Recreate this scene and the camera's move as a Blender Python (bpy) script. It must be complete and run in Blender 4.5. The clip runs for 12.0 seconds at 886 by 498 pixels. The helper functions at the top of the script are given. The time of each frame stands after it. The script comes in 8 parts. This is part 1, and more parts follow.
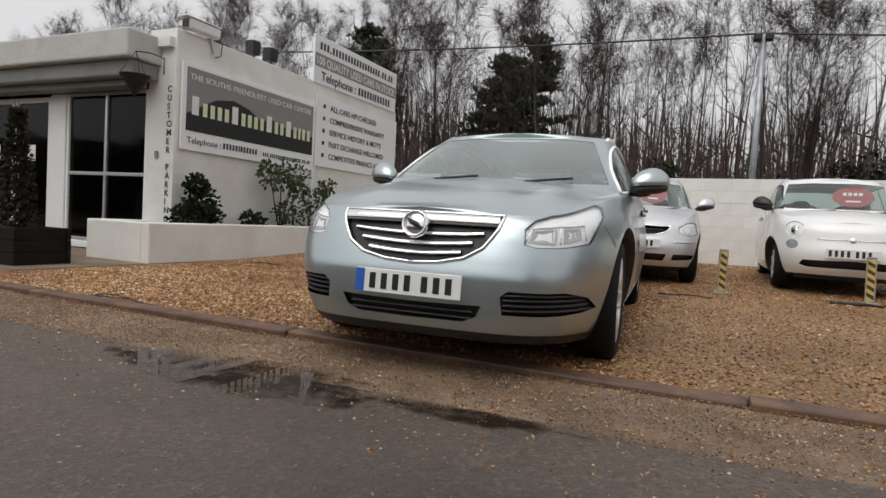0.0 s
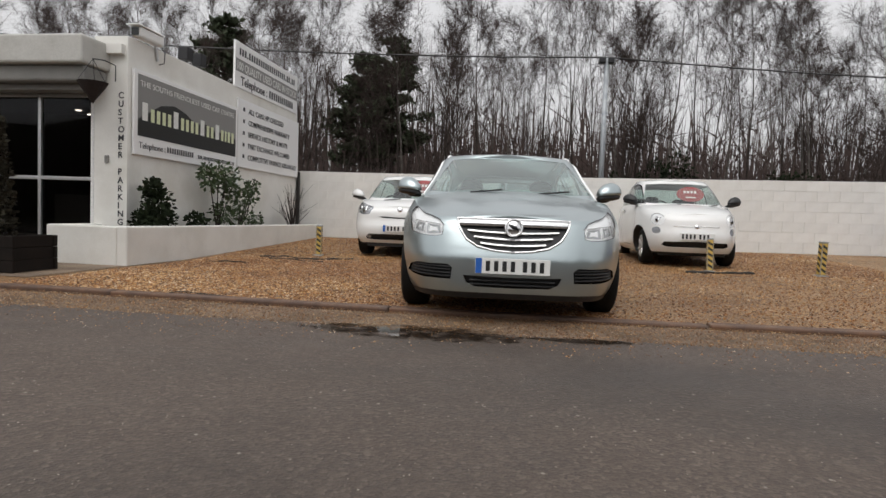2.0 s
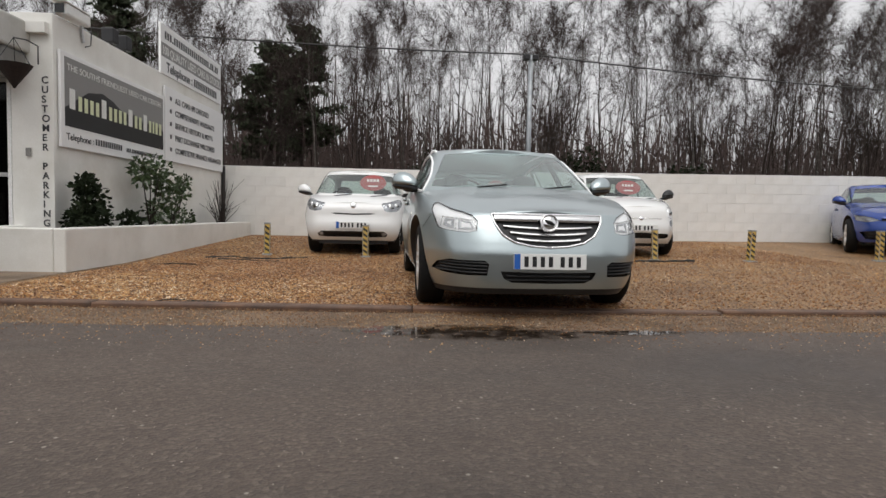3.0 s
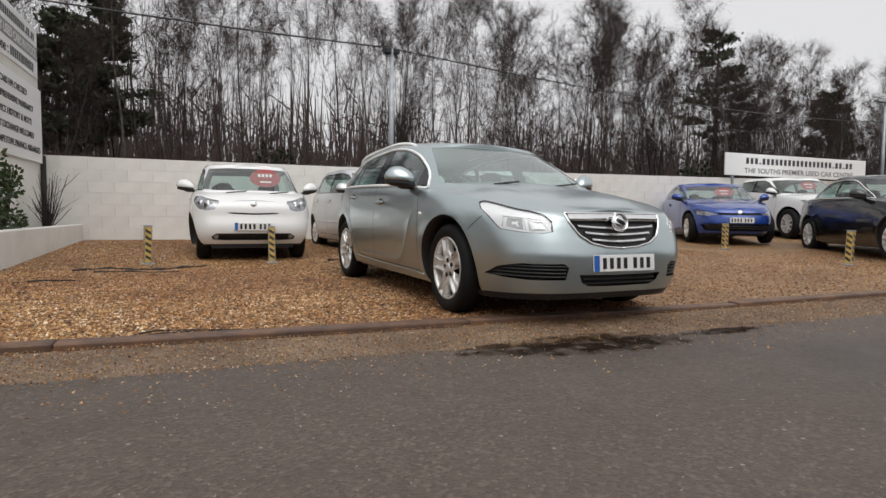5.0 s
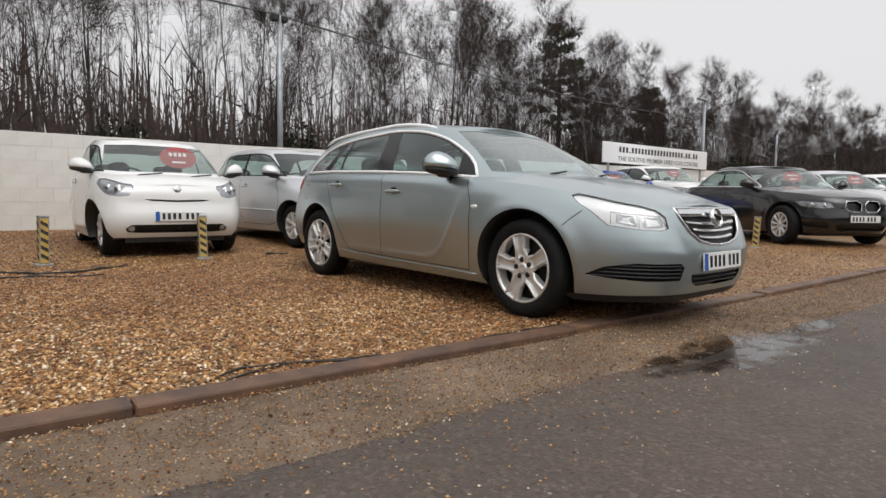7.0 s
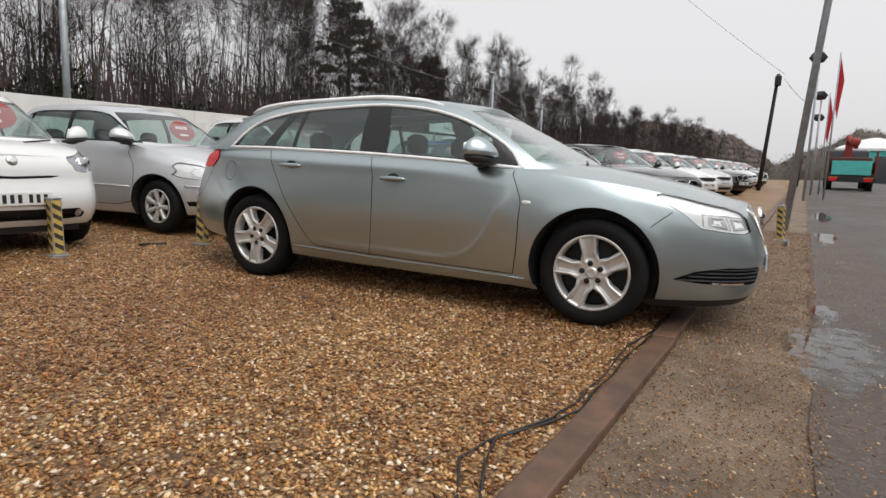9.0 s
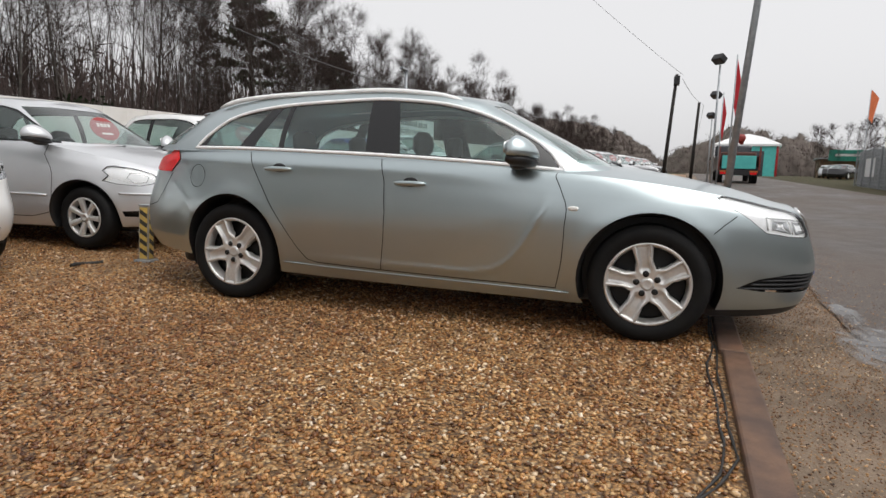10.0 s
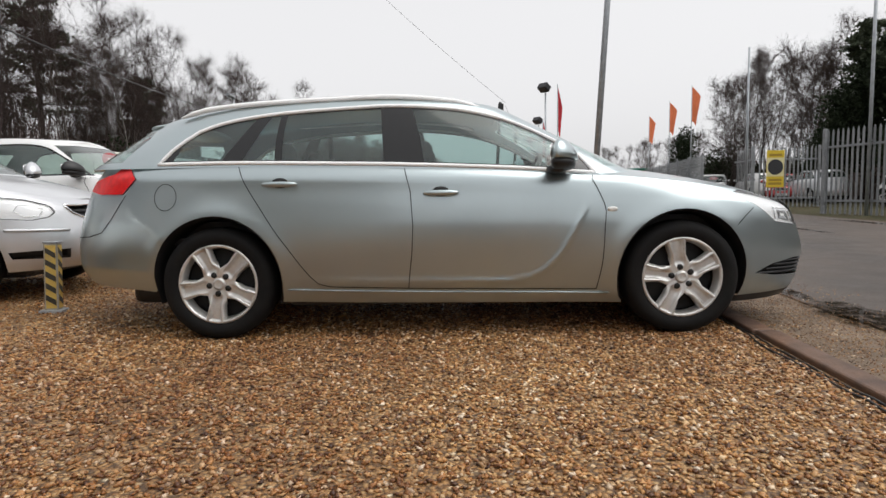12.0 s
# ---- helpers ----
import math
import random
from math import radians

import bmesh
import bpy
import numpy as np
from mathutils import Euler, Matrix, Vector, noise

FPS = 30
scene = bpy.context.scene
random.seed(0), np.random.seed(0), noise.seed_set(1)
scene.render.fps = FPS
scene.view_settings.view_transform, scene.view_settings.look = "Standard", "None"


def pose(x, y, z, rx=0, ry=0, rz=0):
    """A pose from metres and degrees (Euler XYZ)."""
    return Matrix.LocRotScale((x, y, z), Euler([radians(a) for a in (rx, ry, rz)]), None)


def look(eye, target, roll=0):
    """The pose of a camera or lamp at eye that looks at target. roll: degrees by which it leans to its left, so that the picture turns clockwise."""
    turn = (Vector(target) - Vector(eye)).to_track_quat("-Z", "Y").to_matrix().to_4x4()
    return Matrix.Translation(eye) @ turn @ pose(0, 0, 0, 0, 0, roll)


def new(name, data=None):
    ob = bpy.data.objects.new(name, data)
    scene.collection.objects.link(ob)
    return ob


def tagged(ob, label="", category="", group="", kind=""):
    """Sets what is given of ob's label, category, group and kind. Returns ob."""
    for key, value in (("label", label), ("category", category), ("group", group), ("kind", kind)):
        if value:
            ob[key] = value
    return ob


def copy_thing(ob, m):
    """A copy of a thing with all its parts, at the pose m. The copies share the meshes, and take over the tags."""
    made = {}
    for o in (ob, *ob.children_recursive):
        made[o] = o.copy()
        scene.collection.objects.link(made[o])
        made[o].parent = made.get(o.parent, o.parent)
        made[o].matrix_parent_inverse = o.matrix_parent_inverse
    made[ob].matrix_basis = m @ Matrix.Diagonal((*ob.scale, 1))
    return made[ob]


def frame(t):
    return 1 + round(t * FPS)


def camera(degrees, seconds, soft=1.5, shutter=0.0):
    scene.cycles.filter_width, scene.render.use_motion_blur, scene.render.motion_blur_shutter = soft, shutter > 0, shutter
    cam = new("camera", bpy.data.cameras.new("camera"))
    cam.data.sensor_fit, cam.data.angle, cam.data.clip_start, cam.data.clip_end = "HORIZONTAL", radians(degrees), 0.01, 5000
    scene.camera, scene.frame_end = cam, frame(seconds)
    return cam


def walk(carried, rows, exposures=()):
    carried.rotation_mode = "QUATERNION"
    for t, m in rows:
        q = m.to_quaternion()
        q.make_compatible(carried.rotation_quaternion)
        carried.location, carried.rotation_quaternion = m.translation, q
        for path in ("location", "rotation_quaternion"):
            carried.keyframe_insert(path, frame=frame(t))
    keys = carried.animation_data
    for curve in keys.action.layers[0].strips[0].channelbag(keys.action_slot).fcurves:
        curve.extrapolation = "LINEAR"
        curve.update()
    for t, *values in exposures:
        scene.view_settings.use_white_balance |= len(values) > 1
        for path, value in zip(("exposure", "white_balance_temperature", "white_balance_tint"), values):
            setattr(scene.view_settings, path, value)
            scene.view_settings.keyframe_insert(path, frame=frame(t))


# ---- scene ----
cam = camera(73.4, 12.0)

PATH = [
    (0, (1.077, -4.793, 0.715), (0.385, -2.918, 0.622), 3.3),
    (0.5, (1.124, -6.117, 0.754), (0.536, -4.208, 0.666), 2.8),
    (1, (0.761, -6.438, 0.753), (0.256, -4.505, 0.655), 3.1),
    (1.5, (0.306, -6.499, 0.738), (-0.007, -4.527, 0.616), 2.5),
    (2, (-0.186, -6.479, 0.741), (-0.332, -4.487, 0.64), 2.1),
    (2.5, (-0.634, -6.477, 0.721), (-0.559, -4.48, 0.66), 1.9),
    (2.7, (-0.856, -6.448, 0.734), (-0.726, -4.454, 0.644), 1.6),
    (4.3, (-2.238, -5.823, 0.698), (-1.612, -3.928, 0.563), 2.2),
    (4.5, (-2.387, -5.722, 0.7), (-1.674, -3.858, 0.56), 2.5),
    (5, (-2.784, -5.397, 0.726), (-1.937, -3.589, 0.615), 0.6),
    (5.5, (-3.107, -5.079, 0.736), (-2.159, -3.326, 0.561), -0.3),
    (6, (-3.423, -4.74, 0.757), (-2.354, -3.057, 0.605), -1.0),
    (6.5, (-3.648, -4.397, 0.769), (-2.518, -2.757, 0.582), -1.2),
    (7, (-3.861, -4.028, 0.791), (-2.558, -2.52, 0.624), 0.8),
    (7.2, (-3.939, -3.874, 0.807), (-2.573, -2.426, 0.611), 0.3),
    (8.8, (-4.5, -2.347, 0.945), (-2.756, -1.41, 0.659), 1.3),
    (9, (-4.472, -2.179, 0.951), (-2.705, -1.283, 0.675), 2.1),
    (9.5, (-4.421, -1.737, 0.952), (-2.568, -1.024, 0.71), 1.9),
    (10, (-4.322, -1.268, 0.96), (-2.435, -0.667, 0.685), 1.5),
    (10.5, (-4.248, -0.856, 0.954), (-2.323, -0.36, 0.733), 1.3),
    (11, (-4.2, -0.449, 0.93), (-2.245, -0.082, 0.72), -0.8),
    (11.5, (-4.195, -0.195, 0.894), (-2.212, 0.007, 0.731), 1.0),
    (12, (-4.338, -0.008, 0.834), (-2.346, 0.016, 0.656), -1.0),
]
walk(cam, [(t, look(eye, target, roll)) for t, eye, target, roll in PATH], ((0, 0.26), (2.7, 0.29), (5, 0.33), (7, 0.38), (9.5, 0.42), (12, 0.49)))

# ---- light: an even overcast sky with a broad, weak sun behind it ----
world = bpy.data.worlds.new("overcast_sky")
scene.world = world
world.use_nodes = True
wn, wl = world.node_tree.nodes, world.node_tree.links
sky = wn.new("ShaderNodeTexSky")
sky.sky_type = "NISHITA"
sky.sun_disc = False
sky.sun_elevation, sky.sun_rotation = radians(62), radians(197)
sky.dust_density = 6.0
grey = wn.new("ShaderNodeHueSaturation")
grey.inputs["Saturation"].default_value = 0.10
cloud = wn.new("ShaderNodeMix")
cloud.data_type = "RGBA"
cloud.inputs[0].default_value = 0.62
cloud.inputs[7].default_value = (8.0, 7.96, 8.10, 1)
wl.new(sky.outputs[0], grey.inputs["Color"])
wl.new(grey.outputs[0], cloud.inputs[6])
wl.new(cloud.outputs[2], wn["Background"].inputs[0])
wn["Background"].inputs[1].default_value = 0.10

sun_data = bpy.data.lights.new("sun", "SUN")
sun_data.energy, sun_data.angle, sun_data.color = 0.88, radians(55), (1.0, 0.98, 0.945)
sun = new("sun", sun_data)
sun.matrix_basis = look((-4.0, -13.0, 25.6), (0, 0, 0))
scene.view_settings.exposure = 0.42


# ---- materials ----
def material(name):
    m = bpy.data.materials.new(name)
    m.use_nodes = True
    return m, m.node_tree.nodes, m.node_tree.links, m.node_tree.nodes["Principled BSDF"]


def noise_of(n, l, scale, detail=4.0, rough=0.55, coords="Object", stretch=None):
    tc = n.new("ShaderNodeTexCoord")
    tex = n.new("ShaderNodeTexNoise")
    tex.inputs["Scale"].default_value = scale
    tex.inputs["Detail"].default_value = detail
    tex.inputs["Roughness"].default_value = rough
    if stretch:
        mp = n.new("ShaderNodeMapping")
        mp.inputs["Scale"].default_value = stretch
        l.new(tc.outputs[coords], mp.inputs[0])
        l.new(mp.outputs[0], tex.inputs["Vector"])
    else:
        l.new(tc.outputs[coords], tex.inputs["Vector"])
    return tex.outputs["Fac"]


def ramp(n, l, fac, stops):
    r = n.new("ShaderNodeValToRGB")
    while len(r.color_ramp.elements) < len(stops):
        r.color_ramp.elements.new(0.5)
    for e, (p, c) in zip(r.color_ramp.elements, stops):
        e.position = p
        e.color = (*c, 1) if len(c) == 3 else c
    l.new(fac, r.inputs[0])
    return r.outputs[0]


def mixed(n, l, fac, a, b, blend="MIX"):
    m = n.new("ShaderNodeMix")
    m.data_type = "RGBA"
    m.blend_type = blend
    for sock, v in ((m.inputs[0], fac), (m.inputs[6], a), (m.inputs[7], b)):
        if isinstance(v, (int, float)):
            sock.default_value = v
        elif isinstance(v, tuple):
            sock.default_value = (*v, 1)
        else:
            l.new(v, sock)
    return m.outputs[2]


def bumped(n, l, p, height, strength, distance):
    b = n.new("ShaderNodeBump")
    b.inputs["Strength"].default_value = strength
    b.inputs["Distance"].default_value = distance
    l.new(height, b.inputs["Height"])
    l.new(b.outputs[0], p.inputs["Normal"])


def ranged(n, l, fac, lo, hi):
    r = n.new("ShaderNodeMapRange")
    r.inputs[3].default_value, r.inputs[4].default_value = lo, hi
    l.new(fac, r.inputs[0])
    return r.outputs[0]


def surface(name, a, b, scale=8.0, rough=(0.5, 0.7), metal=0.0, grain=120.0, bump=0.2, dist=0.004, stain=None, stain_scale=1.2, per_piece=0.0, coat=0.0):
    """A worn surface: two colours mixed at a coarse scale, a fine grain, an optional stain and relief."""
    m, n, l, p = material(name)
    coarse = noise_of(n, l, scale)
    fine = noise_of(n, l, grain, 3.0)
    col = mixed(n, l, ramp(n, l, coarse, [(0.35, (0, 0, 0)), (0.65, (1, 1, 1))]), a, b)
    col = mixed(n, l, 0.35, col, ramp(n, l, fine, [(0.25, (0.35, 0.35, 0.35)), (0.75, (0.65, 0.65, 0.65))]), "OVERLAY")
    if stain:
        big = noise_of(n, l, stain_scale, 5.0, 0.65)
        col = mixed(n, l, ramp(n, l, big, [(0.5, (0, 0, 0)), (0.72, (0.8, 0.8, 0.8))]), col, stain)
    if per_piece:
        info = n.new("ShaderNodeObjectInfo")
        hsv = n.new("ShaderNodeHueSaturation")
        l.new(ranged(n, l, info.outputs["Random"], 1 - per_piece, 1 + per_piece), hsv.inputs["Value"])
        l.new(col, hsv.inputs["Color"])
        col = hsv.outputs[0]
    l.new(col, p.inputs["Base Color"])
    l.new(ranged(n, l, coarse, *rough), p.inputs["Roughness"])
    p.inputs["Metallic"].default_value = metal
    p.inputs["Coat Weight"].default_value = coat
    if bump:
        bumped(n, l, p, fine, bump, dist)
    return m


def asphalt_material():
    m, n, l, p = material("wet_asphalt")
    tc = n.new("ShaderNodeTexCoord")
    vor = n.new("ShaderNodeTexVoronoi")
    vor.inputs["Scale"].default_value = 70
    l.new(tc.outputs["Object"], vor.inputs["Vector"])
    grit = noise_of(n, l, 160, 4)
    wet = noise_of(n, l, 0.55, 5, 0.6, stretch=(0.45, 1.0, 1.0))
    patch = noise_of(n, l, 2.6, 4)
    stone = ramp(n, l, vor.outputs["Color"], [(0.1, (0.040, 0.030, 0.025)), (0.7, (0.110, 0.083, 0.066)), (0.95, (0.21, 0.17, 0.14))])
    col = mixed(n, l, 0.5, stone, ramp(n, l, grit, [(0.3, (0.042, 0.032, 0.027)), (0.7, (0.150, 0.114, 0.091))]))
    col = mixed(n, l, ramp(n, l, wet, [(0.4, (0, 0, 0)), (0.62, (1, 1, 1))]), col, mixed(n, l, 0.5, col, (0.018, 0.016, 0.015)))
    chip = n.new("ShaderNodeTexVoronoi")
    chip.inputs["Scale"].default_value = 9
    l.new(tc.outputs["Object"], chip.inputs["Vector"])
    col = mixed(n, l, ramp(n, l, chip.outputs["Distance"], [(0.045, (1, 1, 1)), (0.075, (0, 0, 0))]), col, (0.30, 0.27, 0.23))
    l.new(col, p.inputs["Base Color"])
    r = mixed(n, l, 0.4, ramp(n, l, wet, [(0.35, (0.72, 0.72, 0.72)), (0.66, (0.36, 0.36, 0.36))]), ramp(n, l, patch, [(0.3, (0.42, 0.42, 0.42)), (0.7, (0.72, 0.72, 0.72))]))
    l.new(r, p.inputs["Roughness"])
    p.inputs["Specular IOR Level"].default_value = 0.42
    bumped(n, l, p, mixed(n, l, 0.5, vor.outputs["Distance"], grit), 0.75, 0.009)
    return m


def gravel_material():
    m, n, l, p = material("gravel_bed")
    tc = n.new("ShaderNodeTexCoord")
    vor = n.new("ShaderNodeTexVoronoi")
    vor.inputs["Scale"].default_value = 62
    l.new(tc.outputs["Object"], vor.inputs["Vector"])
    big = noise_of(n, l, 0.7, 5, 0.6)
    col = ramp(n, l, vor.outputs["Color"], [(0.0, (0.10, 0.045, 0.016)), (0.3, (0.30, 0.15, 0.052)), (0.55, (0.44, 0.235, 0.085)), (0.8, (0.55, 0.34, 0.15)), (0.97, (0.75, 0.62, 0.42))])
    # gaps between the stones darkened: their shade is put into the colour
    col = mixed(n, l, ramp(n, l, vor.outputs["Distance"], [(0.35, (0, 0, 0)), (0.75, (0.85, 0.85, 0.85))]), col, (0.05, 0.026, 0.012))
    col = mixed(n, l, ramp(n, l, big, [(0.42, (0, 0, 0)), (0.7, (0.55, 0.55, 0.55))]), col, (0.085, 0.042, 0.02))
    l.new(col, p.inputs["Base Color"])
    l.new(ranged(n, l, big, 0.35, 0.65), p.inputs["Roughness"])
    inv = n.new("ShaderNodeInvert")
    l.new(vor.outputs["Distance"], inv.inputs["Color"])
    bumped(n, l, p, inv.outputs[0], 0.9, 0.012)
    return m


def pebble_material(name="wet_pebbles", dull=1.0):
    m, n, l, p = material(name)
    geo = n.new("ShaderNodeNewGeometry")
    col = ramp(n, l, geo.outputs["Random Per Island"], [(0.0, (0.07, 0.028, 0.010)), (0.2, (0.25, 0.108, 0.032)), (0.45, (0.47, 0.235, 0.075)), (0.68, (0.62, 0.375, 0.15)), (0.86, (0.74, 0.54, 0.29)), (1.0, (0.90, 0.82, 0.66))])
    col = mixed(n, l, 0.3, col, ramp(n, l, noise_of(n, l, 90, 3), [(0.3, (0.3, 0.3, 0.3)), (0.7, (0.7, 0.7, 0.7))]), "OVERLAY")
    damp = noise_of(n, l, 0.42, 4, 0.6)
    col = mixed(n, l, ramp(n, l, damp, [(0.40, (0, 0, 0)), (0.58, (0.70, 0.70, 0.70))]), col, mixed(n, l, 1.0, col, (0.52, 0.38, 0.31), "MULTIPLY"))
    lumps = ramp(n, l, noise_of(n, l, 9.0, 3, 0.6), [(0.36, (0.66, 0.60, 0.56)), (0.56, (1.20, 1.18, 1.16))])
    col = mixed(n, l, 1.0, col, lumps, "MULTIPLY")
    col = mixed(n, l, 1.0, col, (dull, dull * 0.97, dull * 0.97), "MULTIPLY")
    l.new(col, p.inputs["Base Color"])
    p.inputs["Roughness"].default_value = 0.36
    return m


def glass_material(name, tint, gloss_rough=0.01, strength=1.0, ior=1.75, film=0.0):
    """A clear, thin pane: see-through with a tint, and a reflection that grows at a slant."""
    m, n, l, p = material(name)
    n.remove(p)
    out = n["Material Output"]
    tr = n.new("ShaderNodeBsdfTransparent")
    tr.inputs[0].default_value = (*tint, 1)
    gl = n.new("ShaderNodeBsdfGlossy")
    gl.inputs["Roughness"].default_value = gloss_rough
    gl.inputs["Color"].default_value = (strength, strength, strength, 1)
    lw = n.new("ShaderNodeLayerWeight")
    lw.inputs[0].default_value = 0.5
    steep = n.new("ShaderNodeMath")
    steep.operation = "POWER"
    steep.inputs[1].default_value = 4.0
    l.new(lw.outputs["Facing"], steep.inputs[0])
    mx = n.new("ShaderNodeMixShader")
    l.new(ranged(n, l, steep.outputs[0], ((ior - 1) / (ior + 1)) ** 2, 0.95), mx.inputs[0])
    clear = tr.outputs[0]
    if film:
        # pale diffuse veil: rain mist, and a milky sky reflection painted in
        veil = n.new("ShaderNodeBsdfDiffuse")
        veil.inputs[0].default_value = (0.54, 0.67, 0.65, 1)
        fm = n.new("ShaderNodeMixShader")
        l.new(ranged(n, l, noise_of(n, l, 3.0, 3), film * 0.6, film * 1.4), fm.inputs[0])
        l.new(tr.outputs[0], fm.inputs[1])
        l.new(veil.outputs[0], fm.inputs[2])
        clear = fm.outputs[0]
    l.new(clear, mx.inputs[1])
    l.new(gl.outputs[0], mx.inputs[2])
    l.new(mx.outputs[0], out.inputs[0])
    return m


def paint_material(name, base, metal=0.0, rough=0.3, flake=0.0, dirt=0.25):
    """Car paint under a clear coat, with flakes and a film of road dirt and rain."""
    m, n, l, p = material(name)
    big = noise_of(n, l, 2.2, 5, 0.6)
    fine = noise_of(n, l, 900, 2)
    drops = noise_of(n, l, 70, 3)
    col = mixed(n, l, flake, base, ramp(n, l, fine, [(0.3, tuple(c * 0.6 for c in base)), (0.7, tuple(min(1, c * 1.45) for c in base))]))
    col = mixed(n, l, ramp(n, l, big, [(0.45, (0, 0, 0)), (0.8, (dirt, dirt, dirt))]), col, tuple(0.5 * c + 0.05 for c in base))
    l.new(col, p.inputs["Base Color"])
    p.inputs["Metallic"].default_value = metal
    l.new(ranged(n, l, drops, rough - 0.015, rough + 0.025), p.inputs["Roughness"])
    p.inputs["Coat Weight"].default_value = 0.8
    p.inputs["Coat Roughness"].default_value = 0.06
    return m


def plain(name, c, rough=0.5, metal=0.0, grain=60.0, amount=0.12):
    """A small plain part: one colour with slight unevenness in tone and gloss."""
    m, n, l, p = material(name)
    fac = noise_of(n, l, grain, 3)
    l.new(ramp(n, l, fac, [(0.3, tuple(x * (1 - amount) for x in c)), (0.7, tuple(min(1, x * (1 + amount)) for x in c))]), p.inputs["Base Color"])
    l.new(ranged(n, l, fac, max(0.02, rough - 0.05), rough + 0.08), p.inputs["Roughness"])
    p.inputs["Metallic"].default_value = metal
    return m


ASPHALT, GRAVEL, PEBBLE, GRIT = asphalt_material(), gravel_material(), pebble_material(dull=0.88), pebble_material("road_grit", 0.62)
CHIPS = surface("pale_chippings", (0.46, 0.42, 0.36), (0.26, 0.22, 0.18), 3.0, (0.4, 0.6), grain=60, bump=0.0)
CONCRETE = surface("kerb_concrete", (0.245, 0.178, 0.122), (0.155, 0.112, 0.077), 2.4, (0.65, 0.9), grain=75, bump=0.9, dist=0.012, stain=(0.105, 0.076, 0.054), stain_scale=1.1)
RUST = surface("rusty_steel_edging", (0.16, 0.085, 0.05), (0.085, 0.05, 0.036), 7, (0.4, 0.7), grain=140, bump=0.35, stain=(0.05, 0.035, 0.03))
EARTH = surface("rough_grass_and_earth", (0.05, 0.055, 0.022), (0.07, 0.05, 0.03), 2.2, (0.8, 0.95), grain=30, bump=0.8, dist=0.03, stain=(0.035, 0.04, 0.015))
WHITEWALL = surface("white_painted_block", (0.80, 0.785, 0.75), (0.72, 0.70, 0.66), 2.2, (0.6, 0.8), grain=55, bump=0.35, dist=0.004, stain=(0.60, 0.575, 0.52), stain_scale=0.8, per_piece=0.03)
MORTAR = surface("white_painted_joint", (0.80, 0.785, 0.75), (0.76, 0.74, 0.71), 3, (0.7, 0.9), grain=60, bump=0.3)
RENDERWALL = surface("white_render", (0.79, 0.78, 0.74), (0.72, 0.705, 0.665), 1.6, (0.55, 0.75), grain=70, bump=0.2, dist=0.003, stain=(0.60, 0.58, 0.52), stain_scale=0.7)
FASCIA = surface("weathered_fascia_paint", (0.54, 0.53, 0.50), (0.46, 0.45, 0.42), 1.6, (0.55, 0.75), grain=70, bump=0.2, dist=0.003, stain=(0.36, 0.35, 0.31), stain_scale=1.5)
FRAMEWHITE = plain("white_frame", (0.78, 0.78, 0.77), 0.35)
ALU = plain("aluminium", (0.62, 0.62, 0.63), 0.35, 0.9)
DARKMETAL = plain("dark_metal", (0.03, 0.03, 0.032), 0.45, 0.4)
GALV = surface("galvanised_steel", (0.42, 0.44, 0.46), (0.32, 0.34, 0.36), 9, (0.4, 0.6), 0.6, grain=60, bump=0.1)
SIGNWHITE = plain("sign_white", (0.82, 0.82, 0.82), 0.4, amount=0.03)
SIGNGREY = plain("sign_grey", (0.24, 0.235, 0.23), 0.4, amount=0.04)
SIGNBLACK = plain("sign_black", (0.012, 0.012, 0.012), 0.4)
SIGNTEXT = plain("sign_lettering_dark", (0.035, 0.035, 0.04), 0.45)
SIGNPALE = plain("sign_lettering_pale", (0.74, 0.74, 0.72), 0.45)
SIGNGREEN = plain("sign_lettering_yellow_green", (0.66, 0.70, 0.46), 0.45)
BLACKWOOD = surface("black_stained_timber", (0.008, 0.006, 0.005), (0.014, 0.010, 0.008), 6, (0.75, 0.95), grain=60, bump=0.3)
SHUTTER = surface("grey_shutter_box", (0.24, 0.235, 0.22), (0.19, 0.185, 0.175), 2, (0.5, 0.7), grain=60, bump=0.05)
SHOPGLASS = glass_material("showroom_glass", (0.38, 0.38, 0.38), strength=0.35, ior=1.5)
# near-black: the dimness of the unlit room is put into the colour
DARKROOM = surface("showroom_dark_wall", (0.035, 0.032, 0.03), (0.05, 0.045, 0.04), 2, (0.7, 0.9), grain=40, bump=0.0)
SOIL = surface("dark_soil", (0.035, 0.025, 0.018), (0.05, 0.035, 0.025), 12, (0.8, 0.95), grain=50, bump=0.8, dist=0.02)


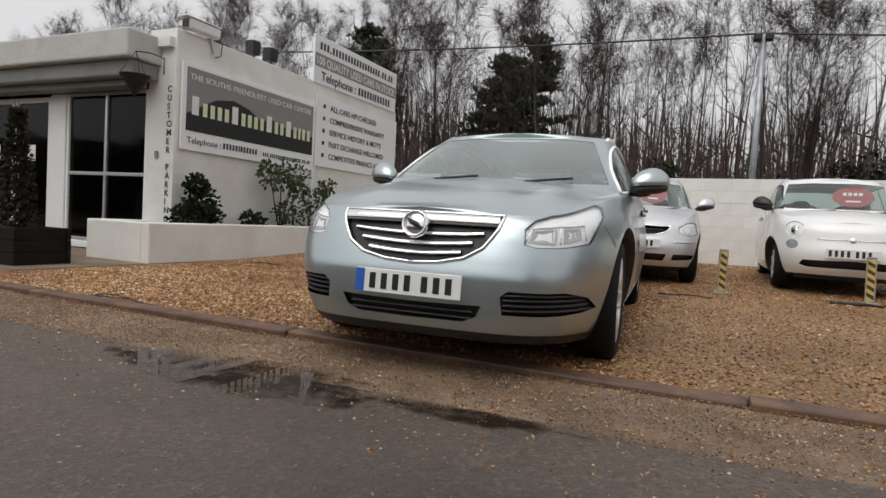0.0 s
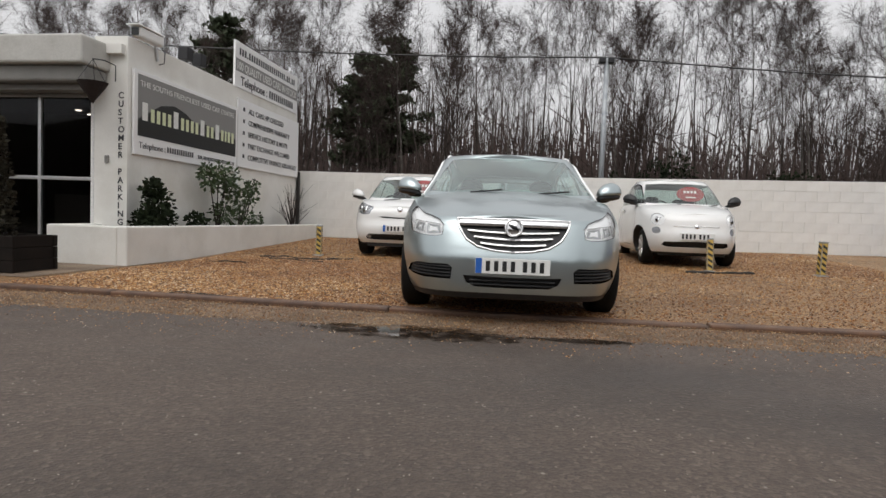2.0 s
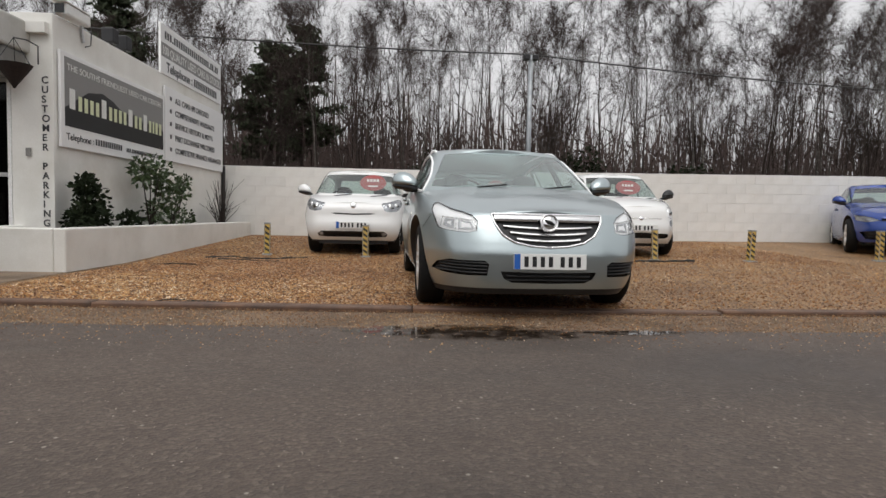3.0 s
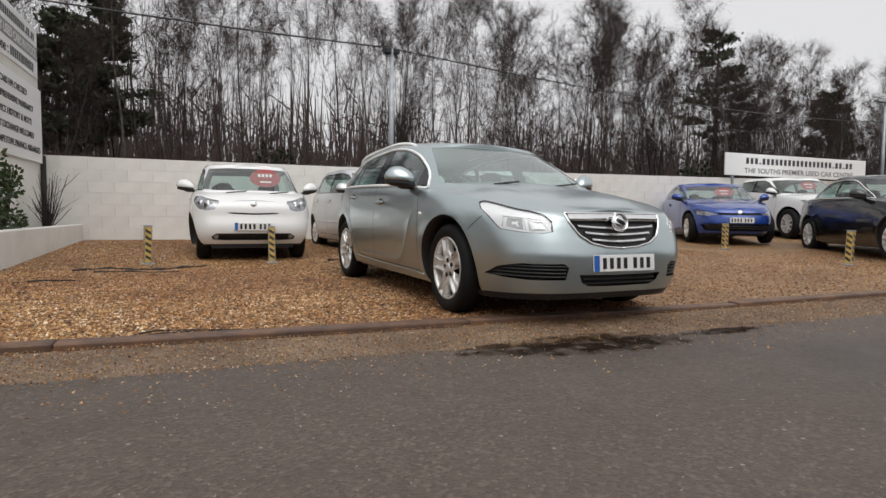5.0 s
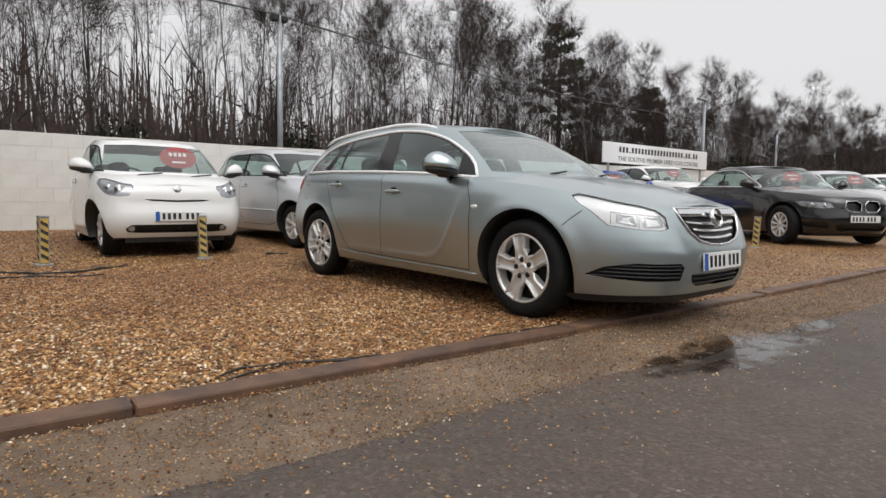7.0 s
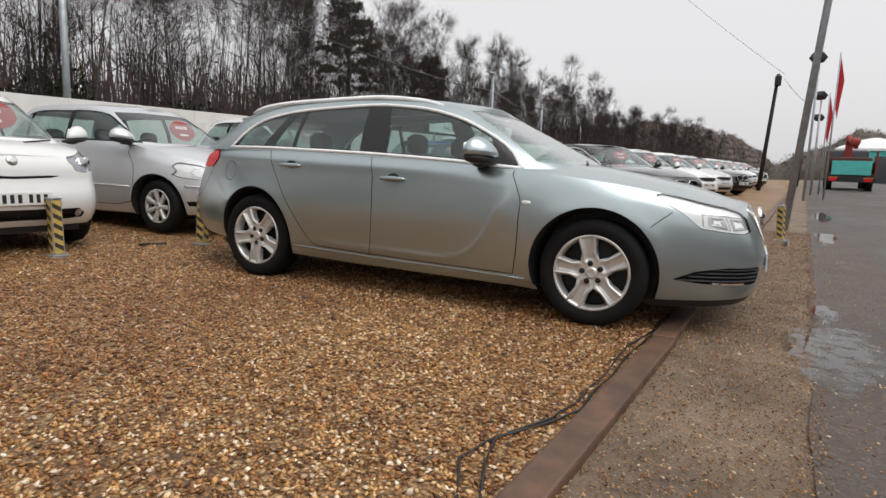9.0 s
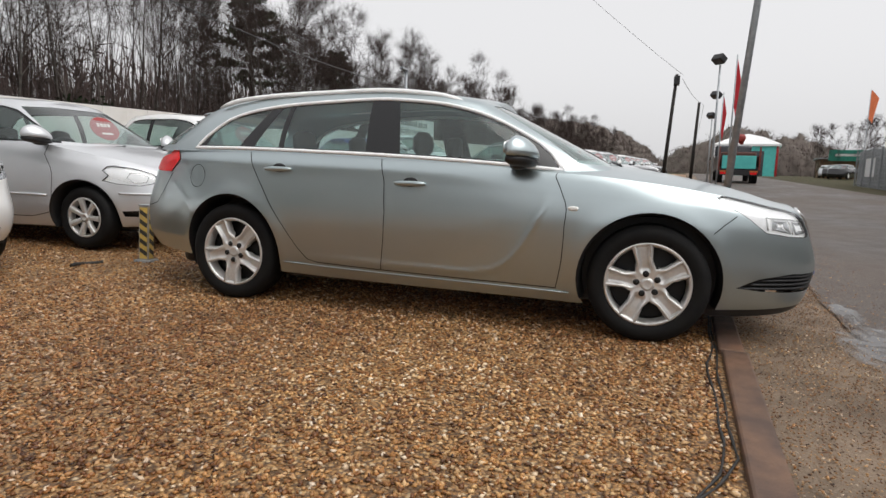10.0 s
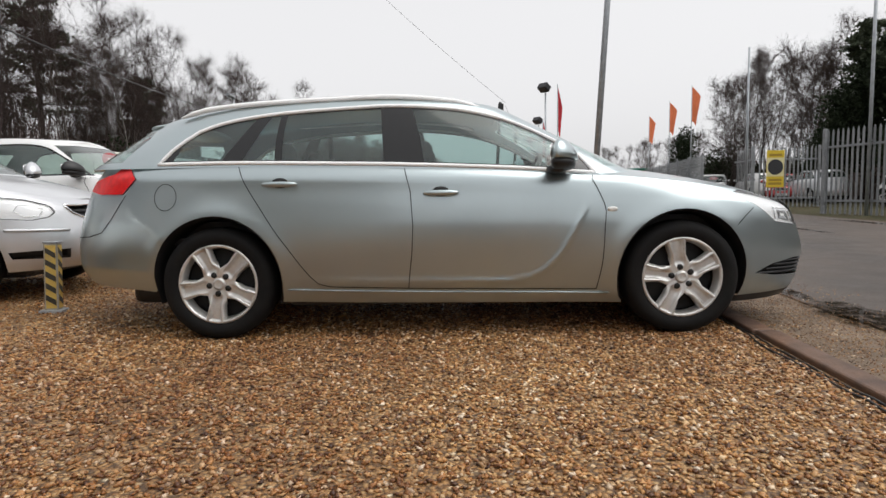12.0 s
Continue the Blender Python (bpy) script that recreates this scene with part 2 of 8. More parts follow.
def water_material():
    """Shallow water: a clear film that darkens and mirrors more where it is deeper."""
    m, n, l, p = material("standing_water")
    n.remove(p)
    deep = n.new("ShaderNodeAttribute")
    deep.attribute_name = "depth"
    rough = noise_of(n, l, 9, 4)
    fac = n.new("ShaderNodeMath")
    fac.operation = "MULTIPLY_ADD"
    fac.inputs[2].default_value = -0.30
    l.new(rough, fac.inputs[1])
    l.new(deep.outputs["Fac"], fac.inputs[0])
    wet = ramp(n, l, fac.outputs[0], [(0.0, (0, 0, 0)), (0.22, (1, 1, 1))])
    clear, film, both, out = n.new("ShaderNodeBsdfTransparent"), n.new("ShaderNodeBsdfTransparent"), n.new("ShaderNodeMixShader"), n["Material Output"]
    film.inputs[0].default_value = (0.46, 0.43, 0.40, 1)
    gl, water = n.new("ShaderNodeBsdfGlossy"), n.new("ShaderNodeMixShader")
    gl.inputs["Roughness"].default_value = 0.02
    lw, steep = n.new("ShaderNodeLayerWeight"), n.new("ShaderNodeMath")
    lw.inputs[0].default_value = 0.5
    steep.operation = "POWER"
    steep.inputs[1].default_value = 4.0
    l.new(lw.outputs["Facing"], steep.inputs[0])
    l.new(ranged(n, l, steep.outputs[0], 0.03, 0.9), water.inputs[0])
    l.new(film.outputs[0], water.inputs[1])
    l.new(gl.outputs[0], water.inputs[2])
    l.new(wet, both.inputs[0])
    l.new(clear.outputs[0], both.inputs[1])
    l.new(water.outputs[0], both.inputs[2])
    l.new(both.outputs[0], out.inputs[0])
    return m


PUDDLE = water_material()
YELLOW = surface("hazard_yellow", (0.66, 0.45, 0.10), (0.52, 0.36, 0.09), 14, (0.5, 0.7), grain=80, bump=0.1, stain=(0.34, 0.26, 0.12), stain_scale=9)
HAZBLACK = surface("hazard_black", (0.03, 0.027, 0.022), (0.05, 0.045, 0.035), 14, (0.5, 0.7), grain=80, bump=0.1)
CABLE = plain("black_rubber_cable", (0.018, 0.016, 0.015), 0.5)
BARK = surface("grey_brown_bark", (0.030, 0.023, 0.020), (0.054, 0.043, 0.037), 5, (0.8, 0.95), grain=50, bump=0.5, dist=0.02)
BIRCH = surface("silver_birch_bark", (0.13, 0.115, 0.10), (0.05, 0.042, 0.036), 3.5, (0.75, 0.9), grain=30, bump=0.4, dist=0.02, stain=(0.05, 0.04, 0.035), stain_scale=2.5)
FENCEGREY = surface("weathered_galvanised_pales", (0.30, 0.31, 0.32), (0.23, 0.24, 0.25), 9, (0.5, 0.7), 0.3, grain=60, bump=0.1)
TWIG = plain("bare_twigs", (0.050, 0.035, 0.031), 0.9, grain=3, amount=0.35)
NEEDLE = plain("pine_needles", (0.050, 0.062, 0.036), 0.75, grain=4, amount=0.5)
# paler than the near twigs: distance haze is mixed into the colour
HAZEWOOD = surface("far_bare_woods", (0.150, 0.122, 0.106), (0.115, 0.096, 0.084), 0.35, (0.9, 1.0), grain=2.5, bump=0.0, stain=(0.095, 0.098, 0.075), stain_scale=0.12)
LEAF = plain("shrub_leaves", (0.042, 0.070, 0.022), 0.5, grain=9, amount=0.5)
LEAFDARK = plain("dark_evergreen_leaves", (0.018, 0.026, 0.012), 0.88, grain=6, amount=0.5)

for dull_ in (BARK, TWIG, NEEDLE, LEAFDARK, EARTH, SOIL, BLACKWOOD):
    dull_.node_tree.nodes["Principled BSDF"].inputs["Specular IOR Level"].default_value = 0.2

# ---- the plan: u runs along the kerb, v away from the road into the yard ----
LOT = Matrix.Rotation(radians(-4), 4, "Z")


def rise(u, v):
    """The height of the ground at a place of the plan."""
    return 0.011 * min(max(0.0, u), 70.0) + 0.033 * min(max(0.0, v - 1.5), 7.0)


def spot(u, v, turn=0.0, dz=0.0):
    """A pose on the ground of the plan; turn in degrees from the plan's axes."""
    return LOT @ pose(u, v, rise(u, v) + dz, 0, 0, turn)


def mesh_of(name, bm, mat, smooth=False):
    me = bpy.data.meshes.new(name)
    bmesh.ops.recalc_face_normals(bm, faces=bm.faces)
    bm.to_mesh(me)
    bm.free()
    me.materials.append(mat)
    if smooth:
        me.shade_smooth()
    lie = me.attributes.get("lie")
    if lie:
        way = np.zeros(len(me.vertices) * 3)
        lie.data.foreach_get("vector", way)
        me.normals_split_custom_set_from_vertices(way.reshape(-1, 3).tolist())
    return me


def part(name, bm, mat, parent, label="", smooth=False):
    """Links a bmesh as one mesh object under a thing or a part."""
    ob = new(name, bm if isinstance(bm, bpy.types.Mesh) else mesh_of(name, bm, mat, smooth))
    ob.parent = parent
    if label:
        tagged(ob, label)
    return ob


def thing(name, m, label, category, group=""):
    ob = new(name)
    ob.empty_display_size = 0.2
    ob.matrix_basis = m
    return tagged(ob, label, category, group)


def setting(name, bm, mat, label="", category="", smooth=False, m=LOT):
    ob = new(name, mesh_of(name, bm, mat, smooth))
    ob.matrix_basis = m
    return tagged(ob, label, category, kind="structure")


def add_box(bm, x0, x1, y0, y1, z0, z1, bevel=0.0, turn=None):
    made = bmesh.ops.create_cube(bm, size=1.0)["verts"]
    m = Matrix.Translation(((x0 + x1) / 2, (y0 + y1) / 2, (z0 + z1) / 2)) @ Matrix.Diagonal((x1 - x0, y1 - y0, z1 - z0, 1))
    bmesh.ops.transform(bm, matrix=m if turn is None else turn @ m, verts=made)
    if bevel:
        edges = list({e for v in made for e in v.link_edges})
        bmesh.ops.bevel(bm, geom=edges, offset=bevel, segments=2, profile=0.5, affect="EDGES")
    return bm


def box(x0, x1, y0, y1, z0, z1, bevel=0.0):
    return add_box(bmesh.new(), x0, x1, y0, y1, z0, z1, bevel)


def add_tube(bm, pts, radii, seg=8, cap=True):
    """A tube along points, with a radius for each."""
    pts = [Vector(p) for p in pts]
    if isinstance(radii, (int, float)):
        radii = [radii] * len(pts)
    rings = []
    side = None
    for i, p in enumerate(pts):
        d = (pts[min(i + 1, len(pts) - 1)] - pts[max(i - 1, 0)]).normalized()
        if side is None:
            side = d.cross(Vector((0, 0, 1)))
            side = side.normalized() if side.length > 0.05 else Vector((1, 0, 0))
        side = (side - d * side.dot(d)).normalized()
        up = d.cross(side)
        rings.append([bm.verts.new(p + radii[i] * (side * math.cos(a) + up * math.sin(a))) for a in (2 * math.pi * k / seg for k in range(seg))])
    for a, b in zip(rings, rings[1:]):
        for k in range(seg):
            bm.faces.new((a[k], a[(k + 1) % seg], b[(k + 1) % seg], b[k]))
    if cap:
        bm.faces.new(rings[0][::-1])
        bm.faces.new(rings[-1])
    return bm


def tube(pts, radii, seg=8):
    return add_tube(bmesh.new(), pts, radii, seg)


def add_sheet(bm, rows):
    """A surface through rows of points."""
    vs = [[bm.verts.new(p) for p in row] for row in rows]
    for a, b in zip(vs, vs[1:]):
        for k in range(len(a) - 1):
            bm.faces.new((a[k], a[k + 1], b[k + 1], b[k]))
    return bm


def add_prism(bm, outline, y0, y1):
    """A flat outline in x and z, given depth from y0 to y1."""
    a = [bm.verts.new((x, y0, z)) for x, z in outline]
    b = [bm.verts.new((x, y1, z)) for x, z in outline]
    bm.faces.new(a)
    bm.faces.new(b[::-1])
    for k in range(len(a)):
        j = (k + 1) % len(a)
        bm.faces.new((a[j], a[k], b[k], b[j]))
    return bm


def lettering(words, height, mat, parent, m, name="lettering", width=None, bold=0.0):
    """Flat raised words in the built-in font; their foot's left end lies at m, reading along x, up along z."""
    cu = bpy.data.curves.new(name, "FONT")
    cu.body, cu.size, cu.extrude, cu.offset = words, height * 1.38, 0.002, bold
    me_ob = bpy.data.objects.new(name, cu)
    scene.collection.objects.link(me_ob)
    dg = bpy.context.evaluated_depsgraph_get()
    me = bpy.data.meshes.new_from_object(me_ob.evaluated_get(dg))
    bpy.data.objects.remove(me_ob)
    bpy.data.curves.remove(cu)
    xs = [v.co.x for v in me.vertices]
    if width and xs:
        me.transform(Matrix.Diagonal((width / (max(xs) - min(xs)), 1, 1, 1)) @ Matrix.Translation((-min(xs), 0, 0)))
    me.transform(m @ pose(0, 0, 0, 90, 0, 0))
    # one mesh a word: letters parted by less than a word's gap stay together
    bm = bmesh.new()
    bm.from_mesh(me)
    bpy.data.meshes.remove(me)
    inv = m.inverted()
    seen, runs = set(), []
    for f in bm.faces:
        if f in seen:
            continue
        stack, island = [f], []
        seen.add(f)
        while stack:
            g = stack.pop()
            island.append(g)
            for e in g.edges:
                for h in e.link_faces:
                    if h not in seen:
                        seen.add(h)
                        stack.append(h)
        xs = [(inv @ v.co).x for g in island for v in g.verts]
        runs.append((min(xs), max(xs), island))
    runs.sort(key=lambda r: r[0])
    words_ = []
    for lo, hi, island in runs:
        if words_ and lo - words_[-1][0] < 0.26 * height:
            words_[-1][0] = max(hi, words_[-1][0])
            words_[-1][1].extend(island)
        else:
            words_.append([hi, list(island)])
    ob = None
    for _, island in words_:
        part_bm, at = bmesh.new(), {}
        for g in island:
            for v in g.verts:
                if v not in at:
                    at[v] = part_bm.verts.new(v.co)
            part_bm.faces.new([at[v] for v in g.verts])
        ob = part(name, part_bm, mat, parent)
    bm.free()
    return ob


# ---- ground, road, pavement strip, edging and yard ----
def strip(u_list, v_list, lift, wave=None):
    bm = bmesh.new()
    rows = []
    for i, v in enumerate(v_list):
        row = []
        for u in u_list:
            vv = v + (wave(u) if wave and i == len(v_list) - 1 else 0)
            row.append((u, vv, rise(u, vv) + lift))
        rows.append(row)
    return add_sheet(bm, rows)


def ragged(u):
    return 0.05 * noise.noise((u * 0.9, 3.1, 0)) + 0.025 * noise.noise((u * 4.1, 7.7, 0))


US_FINE = [-40 + 0.25 * i for i in range(0, 321)] + [42, 46, 52, 60, 70, 72, 90, 130, 200, 320]
US = [-400, -200, -100, -60, -40, -20, -12, -6, 0, 6, 12, 20, 30, 45, 60, 70, 72, 100, 150, 250, 500]
setting("ground", strip(US, [-400, -150, -60, -20, -9, -5, 1.5, 8.5, 15, 30, 80, 200, 500], -0.05), EARTH, "rough earth and grass reaching to the skyline", "ground")
setting("pavement", strip(US_FINE, [-2.75, -2.3, -1.9], -0.012), CONCRETE, "worn tan concrete strip between road and yard", "pavement")
setting("road", strip(US_FINE, [-8.9, -7, -5, -3.5, -2.62], 0.0, ragged), ASPHALT, "wet dark asphalt road with pale chippings", "road")
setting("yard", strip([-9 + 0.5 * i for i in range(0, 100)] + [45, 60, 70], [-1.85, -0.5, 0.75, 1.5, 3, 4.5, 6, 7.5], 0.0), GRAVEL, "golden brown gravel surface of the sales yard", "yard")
setting("verge", strip(US_FINE, [-11.2, -10, -8.9], -0.008, ragged), EARTH, "muddy grass verge beyond the road", "verge")
setting("forecourt", strip([-60, -30, -20, -15, -9, -7, -6, -5.4, -4.7], [-1.2, -0.4, 0.4, 1.5], 0.006), CONCRETE, "wet concrete paving before the showroom", "paving")

edging = tagged(new("edging"), "low rusty brown edging rail along the gravel", "kerb", kind="structure")
edging.matrix_basis = LOT
rail_mesh = mesh_of("rail", box(-1.2, 1.196, -0.065, 0.065, -0.06, 0.03, 0.012), RUST)
for i in range(24):
    ob = new("rail", rail_mesh)
    ob.parent = edging
    u = -14 + 2.4 * i
    ob.matrix_basis = pose(u, -1.885 + 0.006 * math.sin(i * 2.3), rise(u, 0) + 0.004 * math.sin(i * 5.1), 0, -0.6 if u > 1 else 0, 0.25 * math.sin(i * 3.7))


def puddle(u0, v0, ru, rv, seed):
    bm = bmesh.new()
    depth = bm.verts.layers.float.new("depth")
    rings = []
    for q, d in ((0.02, 1.0), (0.45, 1.0), (0.75, 0.8), (1.15, 0.0)):
        ring = []
        for k in range(40):
            a = 2 * math.pi * k / 40
            f = q * (1 + 0.35 * noise.noise((math.cos(a) * 1.6 + seed, math.sin(a) * 1.6, seed)) + 0.15 * noise.noise((math.cos(a) * 6, math.sin(a) * 6, seed)))
            u, v = u0 + ru * f * math.cos(a), v0 + rv * f * math.sin(a)
            w = bm.verts.new((u, v, rise(u, v) + 0.004))
            w[depth] = d
            ring.append(w)
        rings.append(ring)
    bm.faces.new(rings[0])
    for a, b in zip(rings, rings[1:]):
        for k in range(40):
            bm.faces.new((a[k], b[k], b[(k + 1) % 40], a[(k + 1) % 40]))
    water = setting("puddle", bm, PUDDLE)
    water.visible_shadow = False
    return tagged(water, "shallow rain puddle lying on the wet road edge", "puddle")


for row in ((-0.40, -2.73, 0.95, 0.27, 1.0), (0.62, -2.70, 0.50, 0.10, 2.0), (6.5, -2.85, 1.4, 0.16, 4.0), (5.3, -2.35, 0.6, 0.08, 9.0), (11.5, -2.9, 2.2, 0.2, 5.0), (9.0, -8.4, 2.5, 0.2, 7.0), (7.5, -6.2, 1.6, 0.12, 8.0)):
    puddle(*row)


# ---- showroom building; its side wall stands at u = -5.35 ----
WALL_U, NEAR_V, FAR_V = -5.35, 1.2, 7.25
FACE_V = NEAR_V
showroom = thing("showroom", LOT, "single-storey white rendered car showroom with a flat roof", "building")
part("side_wall", box(WALL_U - 0.2, WALL_U, NEAR_V + 0.002, FAR_V, -0.1, 3.12, 0.01), RENDERWALL, showroom)
part("rear_wall", box(-19.0, WALL_U - 0.2, FAR_V - 0.2, FAR_V - 0.002, -0.1, 3.1), RENDERWALL, showroom)
part("end_wall", box(-19.2, -19.0, NEAR_V, FAR_V, -0.1, 3.1), RENDERWALL, showroom)
part("roof", box(-19.1, WALL_U - 0.05, NEAR_V - 0.1, FAR_V - 0.05, 2.86, 2.99), RENDERWALL, showroom)
part("corner_pillar", box(WALL_U - 0.52, WALL_U - 0.003, NEAR_V - 0.02, NEAR_V + 0.2, -0.1, 3.12, 0.008), RENDERWALL, showroom)
part("fascia", box(-19.2, WALL_U - 0.28, NEAR_V - 0.55, NEAR_V + 0.05, 2.62, 3.0, 0.03), FASCIA, showroom, "white rendered roof fascia")
part("shutter_box", box(-19.2, WALL_U - 0.32, NEAR_V - 0.45, NEAR_V - 0.02, 2.40, 2.618, 0.03), SHUTTER, showroom, "grey roller shutter box")
part("shutter_rail", box(-19.2, WALL_U - 0.5, NEAR_V - 0.3, NEAR_V - 0.06, 2.31, 2.396, 0.01), SHUTTER, showroom)
part("floor_slab", box(-19.1, WALL_U - 0.2, NEAR_V, FAR_V - 0.2, 0.0, 0.10), CONCRETE, showroom)
# inner walls and ceiling carry the room's shade in their colour
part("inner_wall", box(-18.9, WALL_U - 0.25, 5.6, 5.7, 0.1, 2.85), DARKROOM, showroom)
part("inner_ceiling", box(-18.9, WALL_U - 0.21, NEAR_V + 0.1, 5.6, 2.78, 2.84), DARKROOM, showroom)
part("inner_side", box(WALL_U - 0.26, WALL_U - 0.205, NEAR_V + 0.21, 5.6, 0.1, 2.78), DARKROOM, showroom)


def bar(parent, name, x0, x1, z0, z1, mat=FRAMEWHITE, y0=FACE_V - 0.01, y1=FACE_V + 0.06):
    return part(name, box(x0, x1, y0, y1, z0, z1, 0.006), mat, parent)


# glazed front: a pair of panes with a transom, then a white post, then double doors
GLASS_R = WALL_U - 0.53
win = tagged(new("window_1"), "tall showroom window in four panes with white frames", "window", kind="structure")
win.matrix_basis = LOT
x_r, x_m, x_l = GLASS_R, GLASS_R - 0.86, GLASS_R - 1.74
for x in (x_r - 0.05, x_m - 0.03, x_l):
    bar(win, "mullion", x, x + 0.05, 0.12, 2.31, ALU if x == x_m - 0.03 else FRAMEWHITE)
for z in (0.12, 1.10, 2.27):
    bar(win, "transom", x_l + 0.05, x_m - 0.032, z, z + 0.05, ALU)
    bar(win, "transom", x_m + 0.022, x_r - 0.052, z, z + 0.05, ALU)
for x0, x1 in ((x_l + 0.05, x_m - 0.03), (x_m + 0.02, x_r - 0.05)):
    for z0, z1 in ((0.17, 1.10), (1.15, 2.27)):
        pane = part("pane", box(x0, x1, FACE_V + 0.02, FACE_V + 0.026, z0, z1), SHOPGLASS, win)
        pane.visible_shadow = False
part("sill", box(x_l - 0.02, x_r + 0.02, FACE_V - 0.06, FACE_V + 0.08, 0.02, 0.118, 0.01), FRAMEWHITE, win)
part("door_post", box(x_l - 0.36, x_l - 0.003, FACE_V - 0.03, FACE_V + 0.12, 0.0, 2.31, 0.01), FRAMEWHITE, showroom)
for k, x0 in enumerate((x_l - 1.28, x_l - 2.20)):
    door = tagged(new("door_%d" % (k + 1)), "glazed white-framed showroom door, closed", "door", kind="structure")
    door.matrix_basis = LOT
    x1 = x0 + 0.90
    bar(door, "stile", x0, x0 + 0.07, 0.08, 2.28)
    bar(door, "stile", x1 - 0.07, x1, 0.08, 2.28)
    bar(door, "rail", x0 + 0.072, x1 - 0.072, 2.2, 2.28)
    bar(door, "rail", x0 + 0.072, x1 - 0.072, 0.08, 0.22)
    pane = part("pane", box(x0 + 0.07, x1 - 0.07, FACE_V + 0.02, FACE_V + 0.026, 0.22, 2.2), SHOPGLASS, door)
    pane.visible_shadow = False
    hx = x1 - 0.05 if k else x0 + 0.05
    part("handle", tube([(hx, FACE_V - 0.05, 0.95), (hx, FACE_V - 0.06, 1.1), (hx, FACE_V - 0.05, 1.25)], 0.014), ALU, door)
    part("notice", box(x0 + 0.3, x0 + 0.5, FACE_V + 0.012, FACE_V + 0.016, 1.3, 1.55), SIGNWHITE, door, "white paper notice")
part("front_wall", box(-19.0, x_l - 2.32, NEAR_V, NEAR_V + 0.15, 0.0, 2.31), RENDERWALL, showroom)

# planter along the side wall
planter = thing("planter", LOT, "low white rendered planter bed along the showroom wall", "planter")
PL_U, PL_V0, PL_V1 = -4.72, 0.32, 7.40
part("front_wall", box(PL_U - 0.14, PL_U, PL_V0, PL_V1, -0.1, 0.50, 0.02), RENDERWALL, planter)
part("end_wall", box(WALL_U - 0.5, PL_U - 0.142, PL_V0, PL_V0 + 0.14, -0.1, 0.497, 0.02), RENDERWALL, planter)
part("return_wall", box(WALL_U - 0.5, WALL_U - 0.36, PL_V0 + 0.142, NEAR_V - 0.03, -0.1, 0.497, 0.02), RENDERWALL, planter)
part("soil", box(WALL_U + 0.003, PL_U - 0.142, PL_V0 + 0.142, PL_V1 - 0.02, 0.0, 0.44), SOIL, planter)

# ---- painted block wall behind the yard ----
WALL_V = 7.45
wall_back = tagged(new("wall_back"), "white painted concrete block wall with weathered joints", "wall", kind="structure")
wall_back.matrix_basis = LOT
bm = bmesh.new()
add_sheet(bm, [[(u, WALL_V + 0.02, z + (rise(u, 0))) for u in (-5.9, 0, 14, 40, 62)] for z in (-0.2, 1.74)])
add_sheet(bm, [[(u, v, 1.74 + rise(u, 0)) for u in (-5.9, 0, 14, 40, 62)] for v in (WALL_V + 0.02, WALL_V + 0.2)])
add_sheet(bm, [[(u, WALL_V + 0.2, z + (rise(u, 0))) for u in (-5.9, 0, 14, 40, 62)] for z in (1.74, -0.2)])
part("wall_core", bm, MORTAR, wall_back)



# ---- cars: a lower body and a cabin as closed outlines, cut into panels, panes and lamps ----
from mathutils.geometry import delaunay_2d_cdt


def curve(rows):
    """A smooth function through (x, y) rows."""
    xs, ys = [r[0] for r in rows], [r[1] for r in rows]
    n = len(xs)
    ms = []
    for i in range(n):
        a, b = max(i - 1, 0), min(i + 1, n - 1)
        ms.append((ys[b] - ys[a]) / (xs[b] - xs[a]) if b > a else 0.0)

    def f(x):
        if x <= xs[0]:
            return ys[0]
        if x >= xs[-1]:
            return ys[-1]
        k = 0
        while x > xs[k + 1]:
            k += 1
        h = xs[k + 1] - xs[k]
        t = (x - xs[k]) / h
        t2, t3 = t * t, t * t * t
        return (2 * t3 - 3 * t2 + 1) * ys[k] + (t3 - 2 * t2 + t) * h * ms[k] + (3 * t2 - 2 * t3) * ys[k + 1] + (t3 - t2) * h * ms[k + 1]

    return f


class Outline:
    """A rounded plan outline from the front's middle round one side to the rear's middle, by even steps of its length."""

    def __init__(self, front, rear, half, nf, nr, mid):
        self.mid, pts, self.keys = mid, [], []
        for i in range(601):
            a = -math.pi / 2 + math.pi * i / 600
            n = nf if a < 0 else nr
            cx, cy = max(0.0, math.cos(a)) ** (2 / n), abs(math.sin(a)) ** (2 / n) * (-1 if a < 0 else 1)
            pts.append((half * cx, mid + (mid - front if a < 0 else rear - mid) * cy))
            self.keys.append((cx, cy))
        self.at, total = [0.0], 0.0
        for p, q in zip(pts, pts[1:]):
            total += math.hypot(q[0] - p[0], q[1] - p[1])
            self.at.append(total)
        self.total = total
        self.widest = self.at[300] / total

    def key(self, a):
        s = min(max(a, 0.0), 1.0) * self.total
        lo, hi = 0, 600
        while hi - lo > 1:
            m = (lo + hi) // 2
            if self.at[m] <= s:
                lo = m
            else:
                hi = m
        t = (s - self.at[lo]) / max(1e-9, self.at[hi] - self.at[lo])
        (x0, y0), (x1, y1) = self.keys[lo], self.keys[hi]
        return x0 + (x1 - x0) * t, y0 + (y1 - y0) * t


